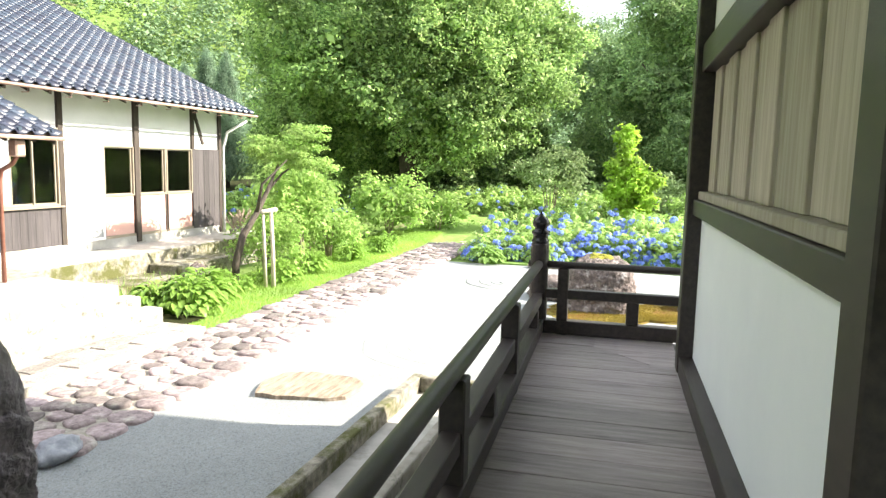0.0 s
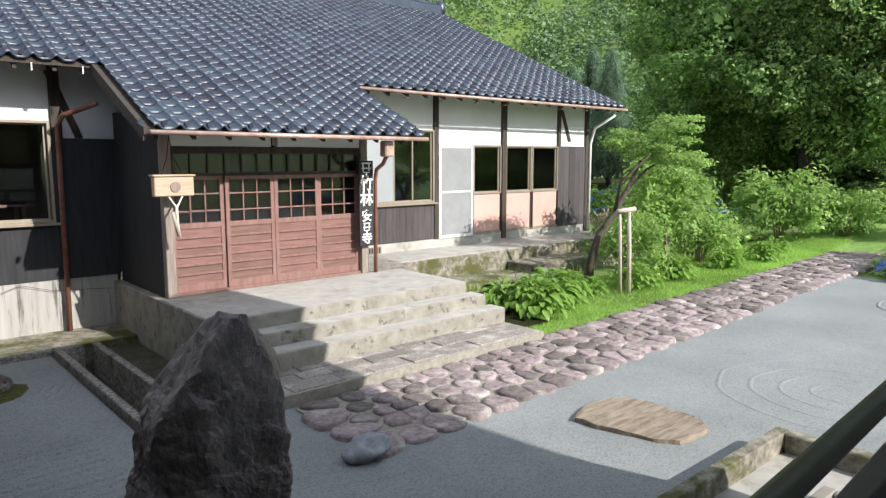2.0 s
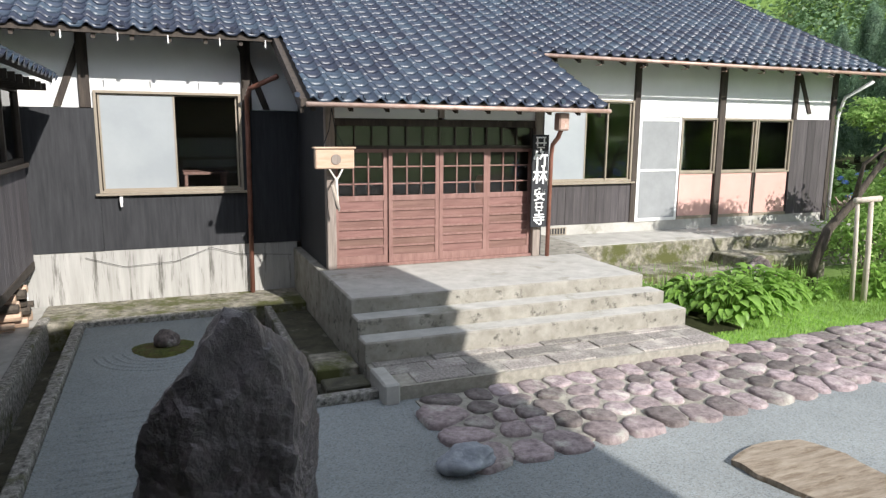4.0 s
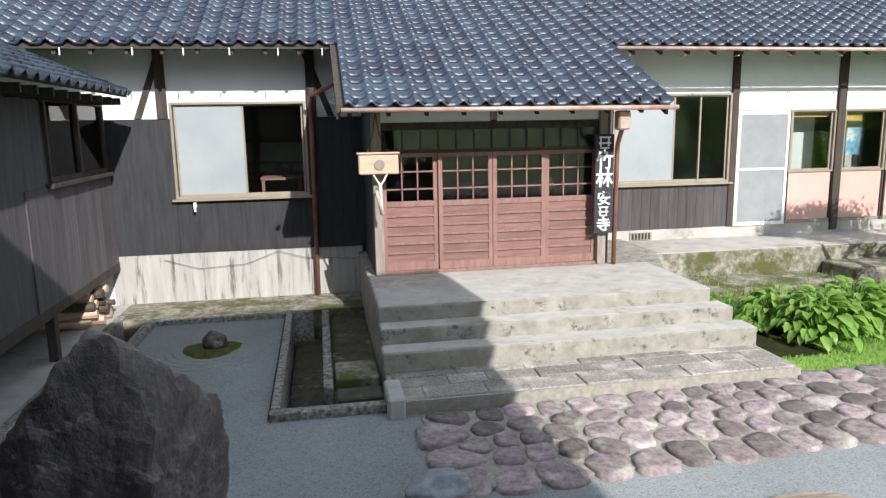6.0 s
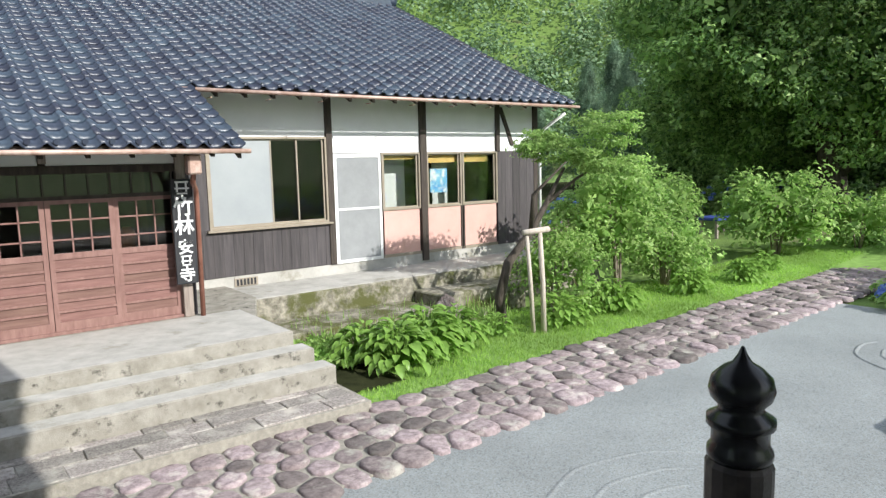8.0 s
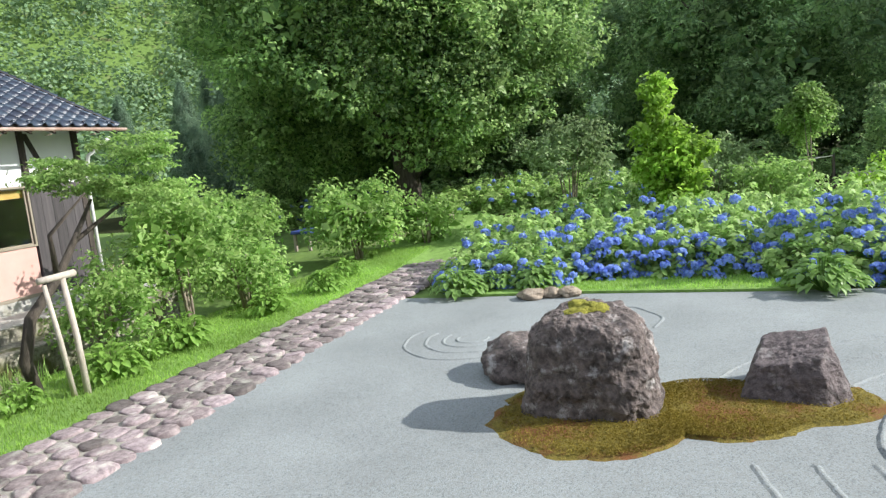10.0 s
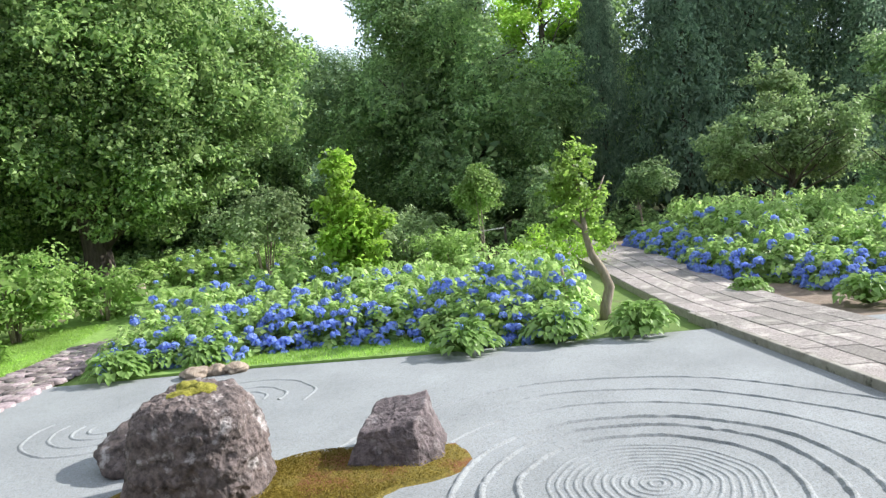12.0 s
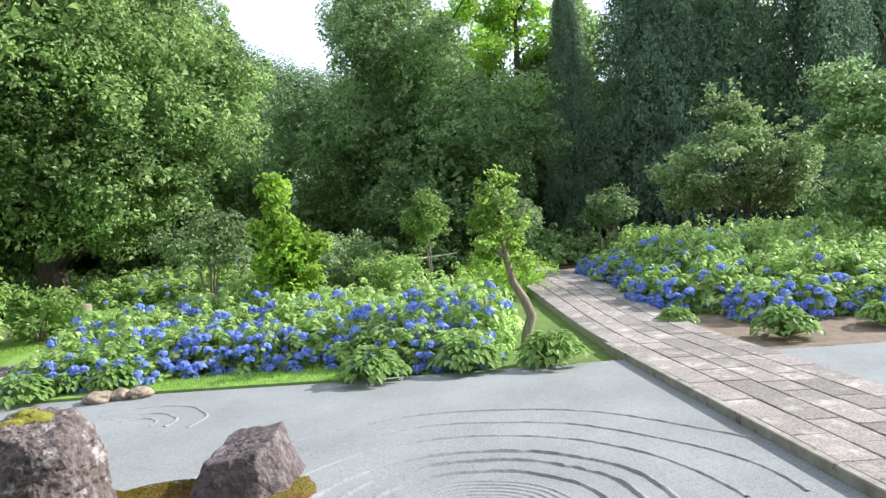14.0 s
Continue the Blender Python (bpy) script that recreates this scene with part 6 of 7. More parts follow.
g.tube([(0, 0, -0.1), (0.0, -0.02, 0.25), (0.05, -0.14, 0.62), (0.0, -0.02, 0.95), (0, 0.18, 1.3), (0, 0.27, 1.7), (0, 0.32, 2.4), (0, 0.42, 3.2)], [0.13, 0.11, 0.10, 0.09, 0.075, 0.06, 0.045, 0.015], 10)
g.tube([(0, 0.3, 2.0), (0.1, 0.0, 2.4), (0.1, -0.2, 2.8)], [0.04, 0.03, 0.01], 6)
g.tube([(0, 0.3, 1.8), (-0.1, 0.6, 2.1), (0, 0.8, 2.3)], [0.04, 0.03, 0.01], 6)
blobs = [(0, 0.45, 3.1, 0.4, 0.34, 0.75), (0, 0.68, 2.3, 0.42, 0.34, 0.55), (0, 0.1, 2.3, 0.42, 0.34, 0.55), (0, 0.75, 1.75, 0.3, 0.28, 0.25), (0, -0.05, 1.7, 0.3, 0.28, 0.25)]
tree("crooked_tree", "small tree with a crooked pale trunk", 18.75, -4.5, g, crown("crooked_crown", boughs(blobs, 7, 0.5, 0.9, rng), 170, 17, 0.11, 0.075, rng, 0.3), LEAF["young"], M["palebark"])
g = Geo()
g.tube([(0, 0, -0.1), (0.0, 0.06, 0.5), (0.02, 0.1, 1.0)], [0.05, 0.04, 0.03], 7)
tagged(part("dead_stem", g, M["palebark"], smooth=True), "bare weathered stem beside the crooked tree", "stump").location = (18.9, -3.85, 0)

# maple at the house with its prop
g = Geo()
g.tube([(11.15, 8.15, -0.05), (10.95, 8.0, 0.5), (11.05, 7.9, 1.05), (11.5, 7.85, 1.5), (11.75, 7.75, 1.95), (12.1, 7.7, 2.5)], [0.085, 0.08, 0.075, 0.06, 0.045, 0.02], 9)
g.tube([(11.5, 7.85, 1.5), (11.3, 7.6, 2.1), (11.6, 7.2, 2.6)], [0.045, 0.03, 0.012], 6)
g.tube([(11.75, 7.75, 1.95), (12.6, 7.9, 2.3), (13.0, 7.8, 2.5)], [0.035, 0.025, 0.01], 6)
blobs = [(12.4, 7.5, 2.95, 1.15, 1.0, 0.2), (12.6, 7.45, 3.2, 0.8, 0.75, 0.18), (11.9, 7.6, 2.7, 0.7, 0.7, 0.16), (13.1, 7.6, 2.6, 0.8, 0.8, 0.18), (12.5, 7.1, 2.5, 0.7, 0.6, 0.16)]
t = thing("maple", "small spreading maple with fine feathery leaves", "tree")
part("trunk", g, M["bark"], t, smooth=True)
part("crown", crown("maple_crown", boughs(blobs, 9, 0.4, 0.35, rng), 420, 20, 0.08, 0.09, rng, 0.3, 0.4, 1.0, 0.35), LEAF["shrub"], t)

shrub("green_shrub", "bushy green shrub behind the wooden prop", 12.3, 8.1, [(0, 0, 0.85, 0.6, 0.6, 0.65), (0.2, -0.1, 1.2, 0.4, 0.4, 0.35)], 18, 0.08, 0.12, "shrub", 6, 1.0)
shrub("tall_shrub", "tall loose shrub with arching stems", 14.3, 8.3, [(0, 0, 1.5, 0.75, 0.75, 0.7), (0.3, 0.2, 2.2, 0.7, 0.6, 0.45), (-0.4, 0.3, 1.2, 0.5, 0.5, 0.4)], 15, 0.13, 0.16, "shrub", 8, 1.9)
shrub("tall_shrub", "loose yellow green shrub at the lawn", 15.9, 8.4, [(0, 0, 1.0, 0.8, 0.7, 0.5), (0.5, 0.1, 0.8, 0.5, 0.5, 0.4)], 15, 0.12, 0.15, "shrub", 6, 1.2)
shrub("tall_shrub", "broad shrub on the far lawn", 20.8, 8.6, [(0, 0, 1.35, 1.0, 1.0, 0.75), (0.3, -0.6, 1.0, 0.7, 0.7, 0.5), (0.2, 0.8, 1.3, 0.6, 0.6, 0.5)], 15, 0.15, 0.18, "shrub", 8, 1.6)
shrub("tall_shrub", "broad shrub on the far lawn", 22.6, 7.4, [(0, 0, 0.8, 0.9, 0.9, 0.6)], 15, 0.14, 0.16, "shrub", 6, 1.0)
shrub("tall_shrub", "loose shrub beside the house corner", 17.5, 9.8, [(0, 0, 1.2, 0.9, 0.9, 0.8)], 15, 0.14, 0.16, "shrub", 6, 1.3)
shrub("tall_shrub", "loose shrub beside the house corner", 19.5, 11.5, [(0, 0, 1.4, 1.2, 1.2, 1.0)], 15, 0.15, 0.18, "shrub", 6, 1.4)


# ---- hostas ----
def hosta_leaf(name, droop, twist, mat):
    """One broad pointed leaf with a raised midrib fold, arching out along +x from its stalk."""
    g = Geo()
    for t, w in ((0.0, 0.15), (0.22, 0.85), (0.5, 1.0), (0.78, 0.68), (1.0, 0.03)):
        z = 0.30 * t - droop * t * t
        for side in (-1, 0, 1):
            g.v.append((t * 0.95, side * 0.31 * w, z + 0.10 * abs(side) * w + twist * side * 0.12 * t))
    for t in range(4):
        for k in range(2):
            o = t * 3 + k
            g.f.append((o, o + 1, o + 4, o + 3))
    me = g.mesh(name)
    me.materials.append(mat)
    me.shade_smooth()
    return me


HOSTA_LEAVES = {m: [hosta_leaf("leaf", d, tw, LEAF[m]) for d, tw in ((0.2, 0.5), (0.4, -0.6), (0.55, 0.3), (0.75, -0.3), (0.5, 0.9))] for m in ("hosta", "darkhosta")}


def hosta(x, y, s, mat, seed, label, group, n=64, reach=0.52, height=0.50, leaf=0.150):
    t = thing("hosta", label, "hosta", group)
    stalks = Geo()
    q = random.Random(seed)
    for k in range(int(n * 2.4)):
        a = q.uniform(0, TAU)
        u = math.sqrt(q.uniform(0.01, 1))
        r, h = reach * u * 0.85, height * (1.0 - 0.72 * u * u) * q.uniform(0.85, 1.1)
        L = leaf * q.uniform(0.75, 1.2)
        o = part("leaf", HOSTA_LEAVES[mat][min(4, int(u * 3.2) + q.randint(0, 1))], None, t)
        o.matrix_local = pose(math.cos(a) * r, math.sin(a) * r, h, q.uniform(-18, 18), -14 + 26 * u + q.uniform(-10, 10), math.degrees(a) + q.uniform(-25, 25)) @ Matrix.Scale(L, 4)
        stalks.tube([(0.02 * math.cos(a), 0.02 * math.sin(a), -0.02), (math.cos(a) * r, math.sin(a) * r, h)], 0.006, 3, False)
    part("root_crown", stalks, LEAF[mat], t)
    t.matrix_world = pose(x, y, 0.02) @ Matrix.Scale(s, 4)
    return t


spots = [(8.55, 7.3, 1.15, 80), (9.15, 7.5, 1.2, 90), (9.75, 7.7, 1.05, 70), (8.35, 7.8, 1.0, 60), (11.75, 7.45, 0.9, 60), (10.6, 7.7, 0.6, 40), (13.3, 7.6, 1.0, 60), (15.45, 7.5, 0.9, 56), (17.3, 7.45, 0.9, 56), (12.6, 7.6, 0.55, 36), (19.0, 7.9, 0.8, 44)]
for k, (x, y, s, n) in enumerate(spots):
    hosta(x, y, s, "hosta", k, "bright green hosta clump with broad leaves on the lawn", "hostas along the lawn", n)
spots = [(16.75, 4.2, 1.0), (17.3, 2.85, 0.95), (16.65, -1.75, 1.1), (16.95, -3.3, 1.15), (16.95, -4.75, 1.15), (19.8, -7.75, 0.8), (17.9, -9.1, 1.1), (17.2, 3.6, 0.75), (18.4, -11.2, 0.9)]
for k, (x, y, s) in enumerate(spots):
    hosta(x, y, s, "darkhosta", 50 + k, "dark green hosta clump at the gravel edge", "hostas along the hydrangeas", 78, 0.54, 0.44, 0.155)


# ---- hydrangeas ----
def dome_leaves(name, n, r, h, size, seed):
    q = np.random.default_rng(seed)
    m, per = n // 9, 8
    d = unit(q.normal(size=(m, 3)) * [1, 1, 0.9])
    d[:, 2] = np.abs(d[:, 2])
    lump = 1 + 0.14 * np.sin(5 * np.arctan2(d[:, 1], d[:, 0]) + seed) + 0.09 * q.normal(size=m)
    C = d * np.array([r, r, h]) * (q.uniform(0.72, 1.02, m) * lump)[:, None]
    C[:, 2] = np.maximum(C[:, 2], 0.08)
    up = unit(d * 0.55 + [0, 0, 0.7] + 0.25 * q.normal(size=(m, 3)))
    side = unit(np.cross(up, q.normal(size=(m, 3))))
    other = np.cross(up, side)
    k = np.repeat(np.arange(m), per)
    w = np.tile(np.arange(per) * TAU / 4 + (np.arange(per) >= 4) * 0.78, m) + 0.2 * q.normal(size=m * per)
    low = np.tile(np.where(np.arange(per) >= 4, 0.06, 0.0), m)[:, None]
    way = side[k] * np.cos(w)[:, None] + other[k] * np.sin(w)[:, None]
    P = C[k] + way * size * 0.55 - up[k] * low
    N = unit(up[k] + way * 0.45 + 0.15 * q.normal(size=(m * per, 3)))
    inner = unit(q.normal(size=(n // 9, 3)))
    inner[:, 2] = np.abs(inner[:, 2])
    P = np.concatenate([P, inner * [r, r, h] * q.uniform(0.35, 0.72, (len(inner), 1))])
    N = np.concatenate([N, unit(inner + [0, 0, 0.5])])
    way = np.concatenate([way, q.normal(size=(len(inner), 3))])
    return leaves(name, P, N, np.concatenate([np.full(m * per, size), np.full(len(inner), size * 1.8)]), q, 0.62, 0.10, way * 2.0)


def flower_mesh(name, seed):
    """A rounded head of many small four-petalled florets."""
    q = np.random.default_rng(seed)
    n = 66
    d = unit(q.normal(size=(n, 3)))
    d[:, 2] = np.where(d[:, 2] < -0.4, -d[:, 2], d[:, 2])
    P = d * np.array([0.085, 0.085, 0.070]) * q.uniform(0.88, 1.08, n)[:, None]
    return leaves(name, P, unit(d + 0.25 * q.normal(size=(n, 3))), 0.054, q, 0.95, 0.06)


bushes = [dome_leaves("foliage", 1400, 0.85, 1.0, 0.15, s) for s in (1, 2, 3, 4)]
heads = [flower_mesh("flower_head", s) for s in (1, 2, 3)]
for m in bushes:
    m.materials.append(LEAF["hydrangea"])
for m in heads:
    m.materials.append(LEAF["petal"])
q = np.random.default_rng(31)


def hydrangea(x, y, s, h, n_heads, group, low, face=math.pi):
    t = thing("hydrangea_bush", "leafy green hydrangea bush with blue flower heads", "hydrangea", group)
    part("foliage", bushes[int(q.integers(4))], None, t)
    for _ in range(n_heads):
        a = face + q.normal() * 1.0
        e = abs(q.normal(0.25 if low else 0.55, 0.35))
        e = min(e, 1.45)
        d = np.array([math.cos(a) * math.cos(e) * 0.95, math.sin(a) * math.cos(e) * 0.95, max(math.sin(e) * 1.02, 0.12)])
        f = part("flower_head", heads[int(q.integers(3))], None, t)
        k = q.uniform(0.85, 1.35)
        f.matrix_local = pose(*(d * [0.88, 0.88, 1.0]), 0, q.uniform(-30, 10), q.uniform(0, 360)) @ Matrix.Diagonal((k / s, k / s, k / h, 1))
    t.matrix_world = pose(x, y, float(ground_z(x, y)) - 0.08, 0, 0, q.uniform(-25, 25)) @ Matrix.Diagonal((s, s, h, 1))


# first bed, behind the gravel
for ix in range(5):
    for iy in range(10):
        x = 17.75 + ix * 0.98 + q.uniform(-0.2, 0.2)
        y = 4.5 - iy * 0.98 + q.uniform(-0.22, 0.22) - ix * 0.12
        if y < -4.0 + 0.1 * (x - 17) or (ix > 2 and y > 3.6):
            continue
        if ix == 0 and -1.4 < y < 2.6:
            x += 0.75
        h = (0.78, 1.0, 1.14, 1.2, 1.24)[ix] * q.uniform(0.9, 1.12)
        hydrangea(x, y, q.uniform(0.85, 1.05), h, int((27, 21, 15, 9, 6)[ix] * q.uniform(0.7, 1.3)), "hydrangeas behind the gravel", ix == 0)
# second bed, across the path
for ix in range(8):
    for iy in range(9):
        x = 20.2 + ix * 1.05 + q.uniform(-0.2, 0.2)
        y = path_side(x, 2.1) - 0.75 - iy * 1.05 + q.uniform(-0.25, 0.25) + (0.0 if ix else -1.2)
        if y < -16.5:
            continue
        edge = ix == 0 or iy == 0
        h = (0.85 if edge else 1.12 + 0.07 * min(ix, 4)) * q.uniform(0.9, 1.12)
        hydrangea(x, y, q.uniform(0.9, 1.1), h, int((38 if edge else 10 if iy == 1 else 2.5) * q.uniform(0.7, 1.3)), "hydrangeas across the path", edge, 2.5)
# far blue bank under the trees behind the house
for k in range(16):
    hydrangea(23.0 + 0.75 * k + q.uniform(-0.3, 0.3), 17.5 - 0.25 * k + q.uniform(-1.0, 1.0), 1.2, 1.15, 10, "far hydrangeas", False)
for k in range(7):
    for j in range(3):
        hydrangea(28.6 + 1.5 * j + q.uniform(-0.3, 0.3), 8.8 - 1.35 * k - 0.3 * j, 1.25, 1.0 + 0.12 * j, 3, "far hydrangeas", False)


# ---- the wooded hill ----
def hill_h(a, r):
    """Height of the hills by direction and distance."""
    a = np.asarray(a, float)
    rise = np.interp(a, [-3.2, -1.2, -0.5, 0.1, 0.28, 0.42, 0.62, 1.2, 1.8, 2.6, 3.2], [10, 14, 24, 36, 47, 74, 95, 105, 100, 40, 10])
    s = np.clip((r - 90) / 190, 0, 1)
    return 1.5 * rise * s * s * (3 - 2 * s) ** 0.8 + 2.5 * np.sin(a * 23) * s


HX, HY = 8.0, 0.0
A, R = np.linspace(-math.pi, math.pi, 181), np.linspace(88, 430, 30)
AA, RR = np.meshgrid(A, R)
V = np.stack([HX + np.cos(AA) * RR, HY + np.sin(AA) * RR, hill_h(AA, RR) - 0.2], -1).reshape(-1, 3)
nx = len(A)
i = (np.arange(len(R) - 1)[:, None] * nx + np.arange(nx - 1)[None, :]).ravel()
setting("hill", fast_mesh("hill", V, np.stack([i, i + nx, i + nx + 1, i + 1], -1)), M["earth"], "steep wooded hill behind the garden", "hill", smooth=True)
n = 3000
a = q.uniform(-0.45, 1.25, n)
r = 92 + 195 * q.uniform(0, 1, n) ** 1.2
C = np.stack([HX + np.cos(a) * r, HY + np.sin(a) * r, hill_h(a, r)], 1)
k = np.repeat(np.arange(n), 74)
rad = q.uniform(2.4, 5.6, n)
d = unit(q.normal(size=(len(k), 3)))
d[:, 2] = np.abs(d[:, 2]) * 1.2
P = C[k] + d * rad[k][:, None] * np.array([1, 1, 1.5]) * q.uniform(0.75, 1.05, len(k))[:, None]
P[:, 2] += 1.5
N = unit(d + 0.4 * q.normal(size=(len(k), 3)) + [0, 0, 0.3])
tagged(part("hill_forest", leaves("hill_forest", P, N, 0.85, q, 0.75, 0.1), LEAF["hill"]), "dense green forest covering the hillside", "forest", kind="stuff")

# low undergrowth in the shade of the wood
under = dome_leaves("undergrowth_crown", 1500, 1.5, 1.25, 0.2, 9)
under.materials.append(LEAF["big"])
for k in range(24):
    x, y = 35.5 + 3.5 * (k % 2) + q.uniform(-0.8, 0.8), -9.5 + 1.25 * k + q.uniform(-0.5, 0.5)
    o = part("undergrowth_bush", under, None)
    o.matrix_world = pose(x, y, float(ground_z(x, y)) - 0.05, 0, 0, q.uniform(0, 360)) @ Matrix.Scale(q.uniform(0.8, 1.25), 4)
    tagged(o, "low dark green bush in the shade of the wood", "shrub", "undergrowth")

# grass blades on the lawn nearest the walk
n = 40000
x = q.uniform(7.5, 22, n)
y = q.uniform(6.1, 8.3, n) + askew(x) * 0.95
bare = (x < 8.25) & (y > 6.75)
x, y = x[~bare], y[~bare]
n = len(x)
P = np.stack([x, y, ground_z(x, y) + 0.04], 1)
N = unit(q.normal(size=(n, 3)) * [1, 1, 0.15])
tagged(part("grass", leaves("grass", P, N, 0.06, q, 0.16, 0.0, np.array([0, 0, 1.0])), LEAF["grass"]), "short green lawn grass", "grass", kind="stuff")
n = 6000
x, y = q.uniform(16.75, 18.2, n), q.uniform(-1.4, 3.0, n)
P = np.stack([x, y, 0.06 + 0 * x], 1)
N = unit(q.normal(size=(n, 3)) * [1, 1, 0.15])
tagged(part("grass", leaves("grass", P, N, 0.08, q, 0.14, 0.0, np.array([0, 0, 1.0])), LEAF["grass"]), "short green grass under the hydrangeas", "grass", kind="stuff")


# ---- the side wing, left of the court ----
wing = thing("side_wing", "dark boarded house wing on stilts with a tiled roof", "house")
WX = -0.36
part("board_wall", Geo().box(WX - 0.12, 2.0, 0.72, WX, 8.70, 3.15), M["wingboard"], wing)
part("board_wall", Geo().box(WX - 0.12, 8.70, 0.72, WX, 11.04, 2.08), M["wingboard"], wing)
part("board_wall", Geo().box(WX - 0.12, 8.70, 3.06, WX, 11.04, 3.15), M["timber"], wing)
part("board_wall", Geo().box(WX - 0.12, 10.9, 2.082, WX, 11.04, 3.058), M["wingboard"], wing)
rnd = random.Random(2)
y = 8.0
while y < 10.95:
    part("board", Geo().box(WX + 0.001, y, 0.72, WX + 0.018, y + 0.2, 2.04), M["wingboard"], wing)
    y += 0.204
part("inner_wall", Geo().box(-3.0, 2.0, 0.72, -2.9, 11.0, 3.15), M["interior"], wing)
part("inner_floor", Geo().box(-2.9, 2.0, 0.72, WX - 0.12, 11.0, 0.8), M["interior"], wing)
part("base_beam", Geo().box(WX - 0.1, 2.0, 0.6, WX + 0.03, 11.04, 0.718), M["timber"], wing, bevel=0.006)
for y in (3, 4.8, 6.6, 8.4):
    part("stilt", Geo().box(WX - 0.1, y, 0.03, WX + 0.0, y + 0.12, 0.6), M["timber"], wing, bevel=0.006)
part("underfloor_wall", Geo().box(-1.6, 2.0, 0.0, -1.5, 11.0, 0.7), M["board"], wing)
w = part("window", Geo().box(WX - 0.04, 8.70, 2.08, WX + 0.04, 10.9, 2.14).box(WX - 0.04, 8.70, 3.00, WX + 0.04, 10.9, 3.06)
         .box(WX - 0.04, 8.70, 2.14, WX + 0.04, 8.75, 3.00).box(WX - 0.04, 9.77, 2.14, WX + 0.04, 9.83, 3.00).box(WX - 0.04, 10.85, 2.14, WX + 0.04, 10.9, 3.00), M["timber"], wing, "dark framed lattice window")
part("sill", Geo().box(WX + 0.002, 8.60, 2.02, WX + 0.09, 10.95, 2.078), M["timber"], w, bevel=0.006)
part("pane", Geo().box(WX - 0.01, 8.75, 2.14, WX - 0.004, 9.77, 3.00), M["glass"], w).visible_shadow = False
part("pane", Geo().box(WX - 0.01, 9.83, 2.14, WX - 0.004, 10.85, 3.00), M["glass"], w).visible_shadow = False
for y in (9.0, 9.26, 9.52, 10.08, 10.34, 10.6):
    part("lattice_bar", Geo().box(WX - 0.06, y - 0.012, 2.14, WX - 0.03, y + 0.012, 3.0), M["timber"], w)
for z in (2.36, 2.58, 2.80):
    part("lattice_bar", Geo().box(WX - 0.06, 8.75, z - 0.012, WX - 0.032, 10.85, z + 0.012), M["timber"], w)
# pale sheet close behind the panes, put in for their sky reflection
part("curtain", Geo().box(WX - 0.13, 8.75, 2.1, WX - 0.11, 10.85, 2.95), M["paper"], w)
# its roof falls towards the court
WS = 0.42
wr = Geo()
wr.v += [(0.16, 2.0, 3.17), (0.16, 10.35, 3.17), (-5.0, 10.35, 3.17 + 5.16 * WS), (-5.0, 2.0, 3.17 + 5.16 * WS), (0.16, 2.0, 3.10), (0.16, 10.35, 3.10), (-5.0, 10.35, 3.05 + 5.16 * WS), (-5.0, 2.0, 3.05 + 5.16 * WS)]
wr.f += [(0, 1, 2, 3), (7, 6, 5, 4), (0, 4, 5, 1), (1, 5, 6, 2), (2, 6, 7, 3), (3, 7, 4, 0)]
wroof = part("roof", wr, M["timber"], wing, "blue black tiled roof of the wing")
near, V, F, n = 0, [], [], 0
for r in range(20):
    for c in range(30):
        x, y = 0.20 - r * 0.235, 10.32 - (c + 1) * TW
        T = TV.copy()
        P = np.empty_like(T)
        P[:, 0] = x - T[:, 1] + T[:, 2] * 0.38
        P[:, 1] = y + T[:, 0]
        P[:, 2] = 3.16 + (0.16 - (x - T[:, 1])) * WS - 0.02 + T[:, 2] * 0.92
        V.append(P)
        F.append(TF + n)
        n += len(T)
me = fast_mesh("roof_tiles", np.concatenate(V), np.concatenate(F))
me.shade_smooth()
tagged(part("roof_tiles", me, M["tilebulk"], wroof), kind="stuff")
for y in np.arange(7.0, 10.3, 0.4):
    part("rafter", Geo().box(WX, y, 3.0, 0.1, y + 0.045, 3.09), M["timber"], wing)

# split logs stacked under the wing
rnd = random.Random(4)
logs = thing("log_pile", "stack of split firewood logs under the wing", "firewood")
for r in range(5):
    for k in range(5 - r // 2):
        y, z = 9.75 + k * 0.17 + 0.05 * (r % 2), 0.13 + r * 0.115
        a = rnd.uniform(-0.2, 0.2)
        g = Geo().tube([(-1.1, y + a * 0.3, z), (-0.42 + rnd.uniform(0, 0.15), y, z + rnd.uniform(-0.01, 0.01))], [0.06, 0.058 + rnd.uniform(-0.012, 0.012)], 7)
        part("log", g, M["palewood" if rnd.random() < 0.5 else "bark"], logs)

# ---- signs and things at the entrance ----
def board_text(body, size, m, mat, parent, name="lettering"):
    c = bpy.data.curves.new(name, "FONT")
    c.body, c.size, c.align_x, c.align_y, c.extrude = body, size, "CENTER", "CENTER", 0.002
    c.offset = size * 0.02
    ob = bpy.data.objects.new(name, c)
    scene.collection.objects.link(ob)
    bpy.context.view_layer.update()
    me = bpy.data.meshes.new_from_object(ob.evaluated_get(bpy.context.evaluated_depsgraph_get()))
    bpy.data.objects.remove(ob)
    me.materials.clear()
    me.transform(m)
    return part(name, me, mat, parent)


sign = thing("sign_board", "tall black wooden sign board with white brushed characters", "sign")
SX, SY = 6.50, 9.075
part("board", Geo().box(SX - 0.135, SY - 0.02, 1.15, SX + 0.135, SY + 0.012, 2.50), M["board"], sign, bevel=0.006)
upright = Matrix.Rotation(radians(90), 4, "X")
for ch, z, s in (("竹", 2.13, 0.25), ("林", 1.89, 0.25), ("安", 1.62, 0.20), ("寺", 1.26, 0.20)):
    board_text(ch, s, Matrix.Translation((SX, SY - 0.024, z)) @ upright, M["white"], sign)
